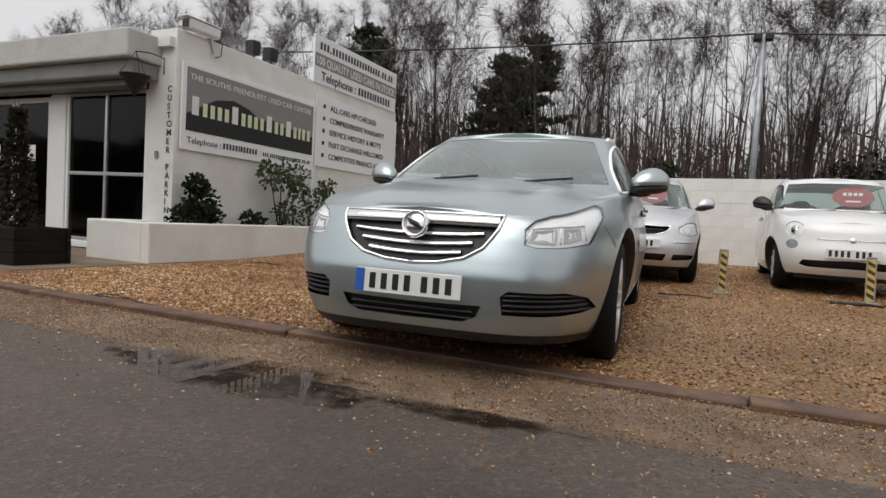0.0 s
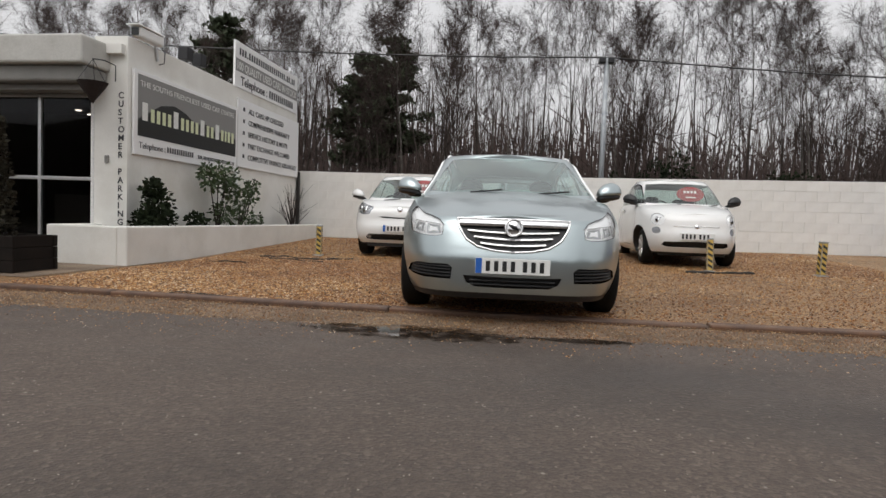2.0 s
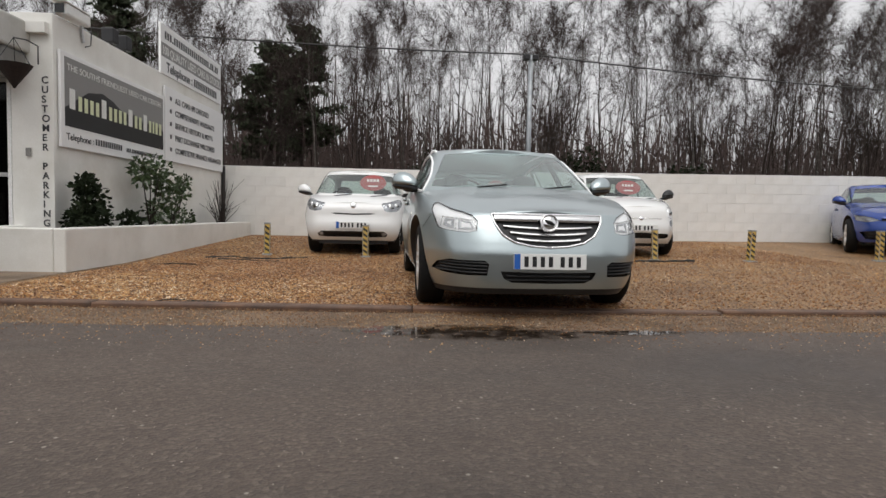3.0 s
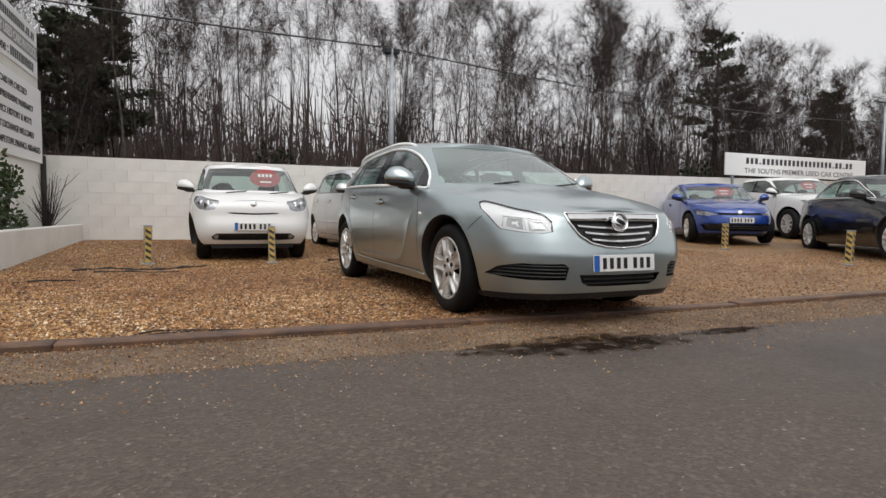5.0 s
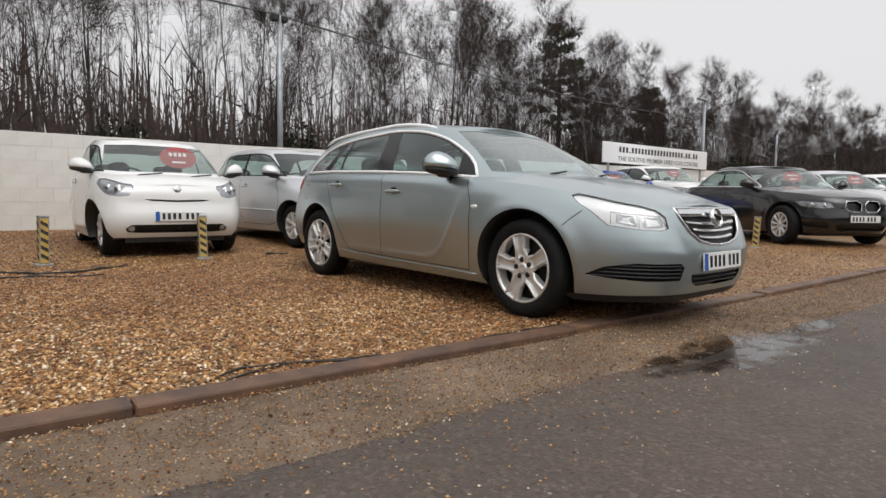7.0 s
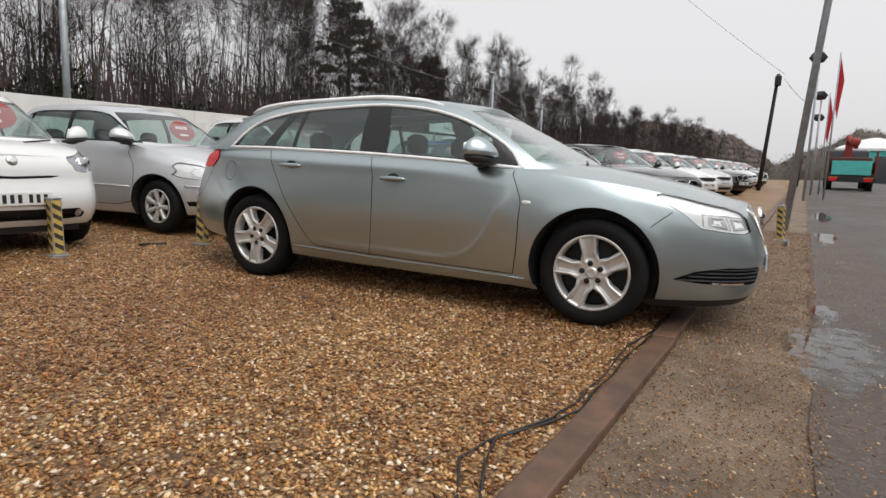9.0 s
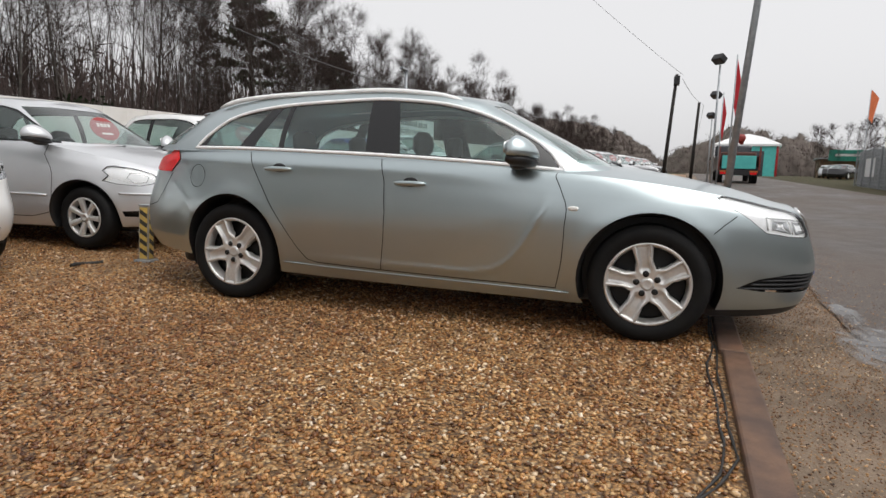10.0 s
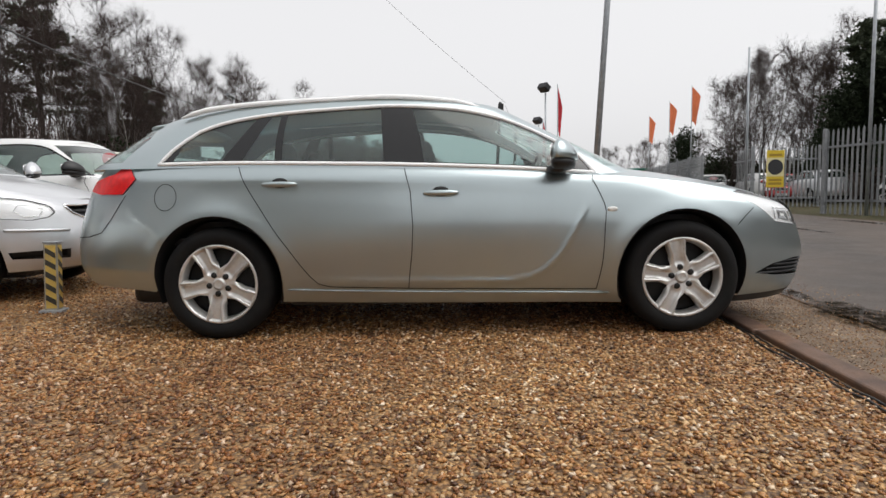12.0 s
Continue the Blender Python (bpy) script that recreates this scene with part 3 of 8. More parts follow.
class Chart:
    """A skin over an outline, by a (along it) and v (up it). solve() finds the a and v of a point seen from the side (s), front (f) or rear (r)."""

    def normal(self, a, v):
        e = 0.0025
        a0, a1, v0, v1 = max(a - e, 0.0), min(a + e, 1.0), max(v - e * 4, 0.0), min(v + e * 4, 1.0)
        n = (self.point(a1, v) - self.point(a0, v)).cross(self.point(a, v1) - self.point(a, v0))
        if n.length < 1e-12:
            return Vector((0, -1, 0))
        return n.normalized()

    def solve(self, kind, c, z):
        w = self.outline.widest
        lo, hi = {"s": (0.0, 1.0), "f": (0.0, w), "r": (w, 1.0)}[kind]
        for _ in range(26):
            a = (lo + hi) / 2
            p = self.point(a, self.level(a, z))
            if kind == "s":
                less = p.y < c
            elif kind == "f":
                less = p.x < c
            else:
                less = p.x > c
            lo, hi = (a, hi) if less else (lo, a)
        a = (lo + hi) / 2
        return a, min(max(self.level(a, z), 0.0), 1.0)

    def cut(self, step_a, step_v, regions):
        """Triangles of the chart, sorted by the innermost region that they lie in. regions: name -> list of loops of (a, v)."""
        su, sv = self.outline.total, self.tall
        na, nv = max(4, int(su / step_a)), max(3, int(sv / step_v))
        verts, edges, faces, names = [], [], [], []
        for name, loops in regions:
            for loop in loops:
                dense = []
                for k, (a, v) in enumerate(loop):
                    b, w = loop[(k + 1) % len(loop)]
                    d = math.hypot((b - a) * su, (w - v) * sv)
                    if d < 1e-6:
                        continue
                    m = max(1, int(d / (0.7 * step_a)))
                    dense += [((a + (b - a) * j / m) * su, (v + (w - v) * j / m) * sv) for j in range(m)]
                turn = sum(p[0] * q[1] - q[0] * p[1] for p, q in zip(dense, dense[1:] + dense[:1]))
                if turn < 0:
                    dense.reverse()
                start = len(verts)
                verts += dense
                faces.append(list(range(start, start + len(dense))))
                names.append(name)
        marks = np.array(verts) if verts else np.zeros((0, 2))
        for i in range(na + 1):
            for j in range(nv + 1):
                p = (su * i / na, sv * j / nv)
                rim = i in (0, na) or j in (0, nv)
                if len(marks):
                    near = np.min(np.abs(marks[:, 0] - p[0]) / (0.36 * step_a) + np.abs(marks[:, 1] - p[1]) / (0.36 * step_v))
                    if near < (0.05 if rim else 1.0):
                        continue
                verts.append(p)
        out = delaunay_2d_cdt([Vector(p) for p in verts], edges, faces, 0, 1e-5, True)
        tris = {}
        for f, ids in zip(out[2], out[5]):
            tris.setdefault(names[max(ids)] if ids else "body", []).append(tuple(f))
        return [(p.x / su, p.y / sv) for p in out[0]], tris

    def skin(self, uv, tris, inset=0.0):
        """A bmesh of both sides from triangles of the chart."""
        bm, seen = bmesh.new(), {}
        lie = bm.verts.layers.float_vector.new("lie")
        for side in (1, -1):
            seen.clear()
            for t in tris:
                vs = []
                for i in t:
                    if i not in seen:
                        p, q = self.point(*uv[i]), self.normal(*uv[i])
                        if q.x * p.x + q.y * (p.y - self.outline.mid) < 0:
                            q = -q
                        if inset:
                            p = p - q * inset
                        seen[i] = bm.verts.new((p.x * side, p.y, p.z))
                        seen[i][lie] = (q.x * side, q.y, q.z)
                    vs.append(seen[i])
                try:
                    bm.faces.new(vs if side == 1 else vs[::-1])
                except ValueError:
                    pass
        bmesh.ops.remove_doubles(bm, verts=bm.verts, dist=0.0008)
        return bm

    def line(self, pts, out=0.0, n=6):
        """World points along a line of (kind, c, z) marks on the skin."""
        av = [self.solve(*p) for p in pts]
        res = []
        for (a, v), (b, w) in zip(av, av[1:]):
            res += [(a + (b - a) * k / n, v + (w - v) * k / n) for k in range(n)]
        res.append(av[-1])
        return [self.point(a, v) + self.normal(a, v) * out for a, v in res]


class Lower(Chart):
    def __init__(self, s):
        self.s, self.tall = s, 0.72
        self.outline = Outline(s["front"], s["rear"], s["half"], s["nf"], s["nr"], s["mid"])
        self.foot, self.belt = curve(s["foot"]), curve(s["belt"])
        self.d_side, self.d_front, self.d_rear = curve(s["d_side"]), curve(s["d_front"]), curve(s["d_rear"])

    def reach(self, a):
        cx, cy = self.outline.key(a)
        m = self.outline.mid
        y0 = m + (m - self.s["front"] if cy < 0 else self.s["rear"] - m) * cy
        return cx, cy, self.foot(y0), self.belt(y0)

    def level(self, a, z):
        _, _, lo, hi = self.reach(a)
        return (z - lo) / (hi - lo)

    def point(self, a, v):
        s = self.s
        cx, cy, lo, hi = self.reach(a)
        z = lo + (hi - lo) * v
        k = max(0.0, 1 - (hi - z) / s["shoulder"][1])
        x = (s["half"] - self.d_side(z) - s["shoulder"][0] * k * k) * cx
        m = self.outline.mid
        if cy < 0:
            y = m + (m - s["front"] - self.d_front(z)) * cy
        else:
            y = m + (s["rear"] - self.d_rear(z) - m) * cy
        for yw in (-s["base"] / 2, s["base"] / 2):
            r = math.hypot(y - yw, z - s["radius"])
            x += s["flare"] * math.exp(-(((r - s["arch"] - 0.01) / 0.07) ** 2)) * min(1.0, cx * 1.1)
        if s.get("blade"):
            d = min(_to_segment((y, z), p, q) for p, q in zip(s["blade"], s["blade"][1:]))
            if d < 0.2:
                x += (0.0075 * math.exp(-((d / 0.017) ** 2)) + 0.006 * math.exp(-((d / 0.06) ** 2))) * cx * min(1.0, max(0.0, (0.86 - z) / 0.2)) * min(1.0, max(0.0, (1.0 - y) / 0.5))
        for p, q, deep in s.get("folds", ()):
            d = _to_segment((y, z), p, q)
            if d < 0.1:
                x += deep * math.exp(-((d / 0.028) ** 2)) * cx
        if s.get("crease"):
            zc = s["crease"](y)
            x += (0.004 * math.exp(-(((z - zc) / 0.035) ** 2)) - 0.0015 * math.exp(-(((z - zc + 0.08) / 0.05) ** 2))) * cx
        return Vector((x, y, z))


def _to_segment(p, a, b):
    dx, dy = b[0] - a[0], b[1] - a[1]
    t = min(1.0, max(0.0, ((p[0] - a[0]) * dx + (p[1] - a[1]) * dy) / (dx * dx + dy * dy)))
    return math.hypot(p[0] - a[0] - t * dx, p[1] - a[1] - t * dy)


class Cabin(Chart):
    def __init__(self, s, lower):
        self.s, self.tall, self.low = s, 0.55, lower
        self.outline = Outline(s["screen"][0], s["tail"][0], s["base_half"], s["cab_n"][0], s["cab_n"][1], s["cab_mid"])
        self.roof, self.seat, self.taper = curve(s["roof"]), curve(s["cab_base"]), curve(s["cab_taper"])

    def ends(self, a):
        s = self.s
        cx, cy = self.outline.key(a)
        m = s["cab_mid"]
        i = 0 if cy < 0 else 1
        span0 = (m - s["screen"][0]) if cy < 0 else (s["tail"][0] - m)
        span1 = (m - s["screen"][1]) if cy < 0 else (s["tail"][1] - m)
        y0, y1 = m + span0 * cy, m + span1 * cy
        b = Vector((s["base_half"] * cx * self.taper(y0), y0, self.seat(y0) - 0.012))
        t = Vector((s["roof_half"] * cx * self.taper(y1), y1, self.roof(y1)))
        return b, t, cx, cy

    def level(self, a, z):
        b, t, _, _ = self.ends(a)
        return (z - b.z) / max(0.02, t.z - b.z)

    def point(self, a, v):
        b, t, cx, cy = self.ends(a)
        p = b.lerp(t, v)
        g = self.s["bulge"] * 4 * v * (1 - v)
        p.x += g * cx
        p.y += g * cy * 0.7
        k = max(0.0, (v - 0.90) / 0.10)
        p.x -= 0.022 * k * k * cx
        return p


def ribbon(pts, normals, width, lift=0.0018):
    """A thin strip laid on a skin along points."""
    bm = bmesh.new()
    rows = []
    for i, (p, n) in enumerate(zip(pts, normals)):
        d = (pts[min(i + 1, len(pts) - 1)] - pts[max(i - 1, 0)]).normalized()
        s = d.cross(n).normalized() * width / 2
        rows.append((p - s + n * lift, p + s + n * lift))
    add_sheet(bm, [[r[0] for r in rows], [r[1] for r in rows]])
    return bm


def both_sides(bm):
    """Adds the mirror image across x = 0."""
    geom = bm.verts[:] + bm.edges[:] + bm.faces[:]
    made = bmesh.ops.duplicate(bm, geom=geom)["geom"]
    vs = [g for g in made if isinstance(g, bmesh.types.BMVert)]
    for v in vs:
        v.co.x = -v.co.x
    bmesh.ops.reverse_faces(bm, faces=[g for g in made if isinstance(g, bmesh.types.BMFace)])
    return bm


def mirrored(bm):
    for v in bm.verts:
        v.co.x = -v.co.x
    bmesh.ops.reverse_faces(bm, faces=bm.faces)
    return bm


def lathe(profile, seg=40):
    """Turns (x, r) rows about the x axis."""
    bm = bmesh.new()
    rings = [[bm.verts.new((x, r * math.cos(2 * math.pi * k / seg), r * math.sin(2 * math.pi * k / seg))) for k in range(seg)] for x, r in profile]
    for a, b in zip(rings, rings[1:]):
        for k in range(seg):
            bm.faces.new((a[k], a[(k + 1) % seg], b[(k + 1) % seg], b[k]))
    return bm


TYRE = surface("tyre_rubber", (0.0065, 0.0065, 0.007), (0.011, 0.0105, 0.010), 9, (0.65, 0.85), grain=80, bump=0.15)
RIMSILVER = surface("wheel_silver", (0.76, 0.75, 0.73), (0.66, 0.65, 0.63), 6, (0.26, 0.38), 0.55, grain=50, bump=0.0, stain=(0.36, 0.34, 0.31), stain_scale=7)
WHEELDARK = plain("brake_and_hub_dark", (0.014, 0.014, 0.014), 0.6, 0.2)
TYRE.node_tree.nodes["Principled BSDF"].inputs["Specular IOR Level"].default_value = 0.22
TRIMBLACK = plain("black_plastic_trim", (0.014, 0.014, 0.015), 0.42)
GLOSSBLACK = plain("gloss_black_pillar", (0.010, 0.010, 0.011), 0.12)
GAP = plain("panel_gap_shadowed", (0.012, 0.012, 0.012), 0.7)
CHROME = plain("bright_chrome", (0.80, 0.80, 0.80), 0.12, 1.0, 30, 0.03)
LAMPBOWL = plain("reflector_bowl_grey", (0.46, 0.47, 0.48), 0.15, 0.6, 18, 0.05)
LAMPSILVER = plain("lamp_reflector", (0.93, 0.93, 0.94), 0.22, 0.0, 18, 0.03)
LAMPGREY = plain("grey_lamp_housing", (0.36, 0.37, 0.39), 0.2, 0.6, 14, 0.35)
LAMPGLASS = glass_material("lamp_lens", (0.94, 0.95, 0.95), 0.03)
# film lightens these panes: painted reflection, with rain mist on the windscreen
CARGLASS = glass_material("car_glass", (0.60, 0.73, 0.71), ior=1.6, film=0.06)
SCREENGLASS = glass_material("rain_misted_windscreen", (0.74, 0.89, 0.86), ior=1.9, film=0.17)
CLEARSCREEN = glass_material("clear_windscreen", (0.82, 0.91, 0.89), ior=1.55, film=0.015)
BRIGHTTRIM = plain("bright_window_trim", (0.95, 0.95, 0.95), 0.34, 0.0, 30, 0.02)
TAILRED = plain("red_tail_lamp", (0.74, 0.010, 0.012), 0.22, grain=26, amount=0.16)
AMBER = plain("clear_side_repeater", (0.80, 0.79, 0.76), 0.2)
SEAT = surface("dark_seat_cloth", (0.030, 0.030, 0.032), (0.045, 0.044, 0.045), 12, (0.8, 0.95), grain=120, bump=0.2)
DASH = plain("dashboard_plastic", (0.022, 0.022, 0.024), 0.65)
PLATEWHITE = plain("number_plate_white", (0.74, 0.74, 0.72), 0.4, amount=0.03)
PLATEBLUE = plain("number_plate_blue", (0.02, 0.11, 0.42), 0.4, amount=0.03)
PLATEINK = plain("number_plate_ink", (0.012, 0.012, 0.013), 0.45)
PRICERED = plain("price_card_red", (0.36, 0.055, 0.055), 0.55, amount=0.06)
PRICEPALE = plain("price_card_ink", (0.85, 0.72, 0.70), 0.55, amount=0.03)


def spoke_blade(r0, r1, w0, w1, split):
    """One spoke along +z: broad at the rim, with a groove down its middle."""
    sec = []
    for t in (0.0, 0.2, 0.45, 0.75, 1.0):
        r, w = r0 + (r1 - r0) * t, w0 + (w1 - w0) * t ** 1.5
        face = -0.062 - 0.020 * math.sin(t * math.pi * 0.55)
        groove = split * min(1.0, max(0.0, (t - 0.1) * 2))
        sec.append([(face + 0.04, -w, r), (face + 0.006, -w * 0.94, r), (face, -w * 0.70, r), (face + 0.001, -w * 0.24, r), (face + groove, -w * 0.06, r), (face + groove, w * 0.06, r), (face + 0.001, w * 0.24, r), (face, w * 0.70, r), (face + 0.006, w * 0.94, r), (face + 0.04, w, r)])
    return add_sheet(bmesh.new(), sec)


def ridged_spoke(rim):
    """A fifth of a wheel face along +z: full width at the hub, then two ridges beside a sunk panel, between rounded windows."""
    sec = []
    tan36 = math.tan(math.radians(36))
    n = 16
    for i in range(n + 1):
        r = 0.030 + (rim - 0.008 - 0.030) * i / n
        full = r * tan36
        want = min(full, 0.040 + 0.024 * max(0.0, (r - 0.07) / (rim - 0.07)) ** 1.3)
        open_ = min(1.0, max(0.0, (r - 0.082) / 0.045)) ** 0.5
        w = full - (full - want) * open_
        t = min(1.0, max(0.0, (r - 0.085) / 0.03))
        face = -0.074 - 0.018 * math.sin(min(1.0, r / rim) * math.pi * 0.62)
        ridge, panel = 0.009 * t, 0.017 * min(1.0, max(0.0, (r - 0.066) / 0.02))
        row = []
        for k in (-1.0, -0.97, -0.90, -0.78, -0.62, -0.52, -0.46, -0.2, 0.0, 0.2, 0.46, 0.52, 0.62, 0.78, 0.90, 0.97, 1.0):
            q = abs(k)
            dx = 0.045 * t if q > 0.99 else (0.012 * t if q > 0.95 else (0.002 * t if q > 0.85 else (-ridge if q > 0.55 else (panel * 0.4 if q > 0.5 else panel))))
            row.append((face + dx, k * w, r * (1 - 0.10 * (w * k / max(r, 0.05)) ** 2 * (r > 0.15))))
        sec.append(row)
    return add_sheet(bmesh.new(), sec)


def wheel_meshes(s):
    R, w = s["radius"], s.get("tyre_width", 0.21)
    rim = s["rim"]
    tyre = lathe([(w * 0.42, rim), (w * 0.5, rim + 0.02), (w * 0.5, R - 0.035), (w * 0.42, R - 0.008), (w * 0.2, R), (-w * 0.2, R), (-w * 0.40, R - 0.006), (-w * 0.49, R - 0.03), (-w * 0.52, (R + rim) / 2), (-w * 0.48, rim + 0.012), (-w * 0.42, rim - 0.002)], 48)
    barrel = lathe([(-w * 0.42, rim + 0.004), (-w * 0.475, rim), (-w * 0.465, rim - 0.012), (-w * 0.40, rim - 0.018), (-w * 0.12, rim - 0.026)], 48)
    well = lathe([(-w * 0.12, rim - 0.025), (0.0, rim - 0.03), (w * 0.40, rim - 0.04)], 40)
    disc = lathe([(0.0, rim - 0.03), (-0.005, 0.14), (-0.02, 0.10), (-0.03, 0.001)], 32)
    hp = s.get("hub_plate", 0.050)
    if s.get("ridged"):
        spoke = ridged_spoke(rim)
        hub = lathe([(-0.074, 0.040), (-0.084, 0.037), (-0.090, 0.030), (-0.0925, 0.024), (-0.0905, 0.021), (-0.0915, 0.0005)], 30)
    else:
        spoke = spoke_blade(0.045, rim - 0.010, *s.get("spoke_w", (0.042, 0.066)), s.get("split", 0.0))
        bmesh.ops.translate(spoke, verts=spoke.verts, vec=(-w * 0.40 + 0.06, 0, 0))
        hub = lathe([(-w * 0.40 + 0.05, hp), (-w * 0.40 + 0.012, hp), (-w * 0.40 + 0.006, hp - 0.008), (-w * 0.40 + 0.006, 0.050), (-w * 0.40 + 0.001, 0.046), (-w * 0.40 - 0.002, 0.036), (-w * 0.40 - 0.012, 0.032), (-w * 0.40 - 0.013, 0.026), (-w * 0.40 - 0.009, 0.024), (-w * 0.40 - 0.009, 0.0005)], 30)
    return [mesh_of("tyre", tyre, TYRE, True), mesh_of("rim", barrel, RIMSILVER, True), mesh_of("rim_well", well, WHEELDARK, True), mesh_of("brake_disc", disc, WHEELDARK, True), mesh_of("spoke", spoke, RIMSILVER, True), mesh_of("hub_cap", hub, RIMSILVER, True)]


def add_wheels(s, car):
    tyre, rim, well, disc, spoke, hub = wheel_meshes(s)
    # flat near-black disc that stands in for a shaded lug hole
    hole_disc = mesh_of("wheel_nut", lathe([(-0.004, 0.0005), (-0.004, 0.0170), (0.004, 0.0190)], 16), WHEELDARK, True)
    for y in (-s["base"] / 2, s["base"] / 2):
        for side in (-1, 1):
            x = side * (s["half"] - s.get("tyre_width", 0.21) / 2 - s.get("tuck", 0.03))
            wheel = new("wheel", tyre)
            wheel.parent = car
            wheel.matrix_basis = pose(x, y, s["radius"], ((-28 if y > 0 else -10) if side < 0 else 23), 0, 0 if side < 0 else 180)
            for nm, me in (("rim", rim), ("rim_well", well), ("brake_disc", disc), ("hub_cap", hub)):
                new(nm, me).parent = wheel
            for k in range(s.get("spokes", 5)):
                ob = new("spoke", spoke)
                ob.parent = wheel
                ob.matrix_basis = pose(0, 0, 0, 360 * k / s.get("spokes", 5), 0, 0)
            if s.get("nuts"):
                for k in range(5):
                    ob = new("wheel_nut", hole_disc)
                    ob.parent = wheel
                    a = math.radians(72 * k)
                    ob.matrix_basis = pose(-0.0815, -0.059 * math.sin(a), 0.059 * math.cos(a))


def rounded(sx, sy, sz, power=3.0, sub=3, warp=None):
    """A rounded lump of the given half sizes."""
    bm = bmesh.new()
    bmesh.ops.create_icosphere(bm, subdivisions=sub, radius=1.0)
    for v in bm.verts:
        n = (abs(v.co.x) ** power + abs(v.co.y) ** power + abs(v.co.z) ** power) ** (1 / power)
        v.co = Vector((v.co.x / n * sx, v.co.y / n * sy, v.co.z / n * sz))
        if warp:
            v.co = warp(v.co)
    return bm


def number_plate(car, at, lean, width=0.52, eu=True, yaw=0.0):
    plate = part("number_plate", box(-width / 2, width / 2, -0.006, 0.006, -0.0555, 0.0555, 0.004), PLATEWHITE, car, "white number plate with dark characters as bars")
    plate.matrix_basis = pose(at[0], at[1], at[2], lean, 0, yaw)
    x = -width / 2
    if eu:
        part("country_band", box(x + 0.002, x + 0.045, -0.0085, -0.0062, -0.053, 0.053), PLATEBLUE, plate)
        x += 0.045
    for k in range(7):
        x0 = x + 0.022 + k * 0.058 + (0.026 if k > 3 else 0)
        part("character_bar", box(x0 + 0.006, x0 + 0.036, -0.0085, -0.0062, -0.036, 0.036), PLATEINK, plate)
    return plate


def price_card(car, at, lean, w, h):
    bm = bmesh.new()
    a = [bm.verts.new((w / 2 * math.cos(t), 0, h / 2 * math.sin(t))) for t in (2 * math.pi * k / 28 for k in range(28))]
    b = [bm.verts.new((w / 2 * math.cos(t), 0.004, h / 2 * math.sin(t))) for t in (2 * math.pi * k / 28 for k in range(28))]
    bm.faces.new(a)
    bm.faces.new(b[::-1])
    for k in range(28):
        bm.faces.new((a[(k + 1) % 28], a[k], b[k], b[(k + 1) % 28]))
    card = part("price_card", bm, PRICERED, car, "red oval price card behind the windscreen")
    card.matrix_basis = pose(at[0], at[1], at[2], lean, 0, 0)
    for k in range(4):
        part("price_bar", box(-w * 0.24 + k * w * 0.125, -w * 0.24 + k * w * 0.125 + w * 0.085, -0.004, -0.001, 0.02, h * 0.22), PRICEPALE, card)
    part("small_print_bar", box(-w * 0.18, w * 0.18, -0.004, -0.001, -h * 0.26, -h * 0.18), PRICEPALE, card)


def interior(s, car, dash_z, floor_y):
    half = s["base_half"] - 0.13
    y0, y1 = s["cab_mid"] - 0.35, s["cab_mid"] + 0.55
    zt = s["cab_base"][0][1]
    tub = bmesh.new()
    add_box(tub, -half - 0.04, half + 0.04, s["screen"][0] + 0.3, s["base"] / 2 - s["arch"] - 0.02, 0.26, 0.32)
    add_box(tub, -half, half, s["base"] / 2 - s["arch"] - 0.02, s["tail"][1] - 0.12, 0.56, 0.60)
    part("cabin_floor", tub, DASH, car)
    shelf = bmesh.new()
    yb = min(y1 + 0.34, s["tail"][1] - 0.30)
    add_box(shelf, -half - 0.02, half + 0.02, yb, s["tail"][1] - 0.04, zt - 0.06, zt - 0.035, 0.01)
    part("load_cover", shelf, DASH, car)
    d = bmesh.new()
    ys = s["screen"][0]
    add_sheet(d, [[(x, y - 0.10 * (x / half) ** 2 * -1, z) for x in [half * k / 5 for k in range(-5, 6)]] for y, z in ((ys + 0.02, zt - 0.02), (ys + 0.38, zt - 0.005), (ys + 0.55, zt - 0.03), (ys + 0.60, zt - 0.12), (ys + 0.56, 0.5))])
    part("dashboard", d, DASH, car, smooth=True)
    lip = zt + 0.02
    for k, (yy, xs) in enumerate(((y0, (-half * 0.52, half * 0.52)), (y1, (-half * 0.6, half * 0.6)))):
        if k and not s.get("rear_seats", True):
            continue
        for x in xs:
            seat = part("seat", rounded(0.25, 0.10, 0.31, 3.2, 2, lambda c: Vector((c.x * (1 - 0.12 * c.z), c.y + 0.14 * (c.z + 0.3), c.z))), SEAT, car, smooth=True)
            seat.matrix_basis = pose(x, yy, lip - 0.27 + (s["seat_up"] if "seat_up" in s else 0))
            hr = part("headrest", rounded(0.125, 0.055, 0.085, 3.0, 2), SEAT, seat, smooth=True)
            hr.matrix_basis = pose(0, 0.15, 0.40)
            for px in (-0.05, 0.05):
                part("headrest_post", tube([(px, 0.13, 0.27), (px, 0.15, 0.36)], 0.006, 6), ALU, seat)
            part("cushion", rounded(0.25, 0.26, 0.08, 3.2, 2), SEAT, seat, smooth=True).matrix_basis = pose(0, -0.25, -0.30)
    wheel = bmesh.new()
    pts = [(0.185 * math.cos(t), 0, 0.185 * math.sin(t)) for t in (2 * math.pi * k / 28 for k in range(29))]
    add_tube(wheel, pts, 0.014, 7, False)
    add_tube(wheel, [(-0.18, 0, 0), (0, 0.03, -0.01), (0.18, 0, 0)], 0.013, 6)
    part("steering_wheel", wheel, DASH, car, smooth=True).matrix_basis = pose(-half * 0.5, ys + 0.68, zt - 0.04, 22)


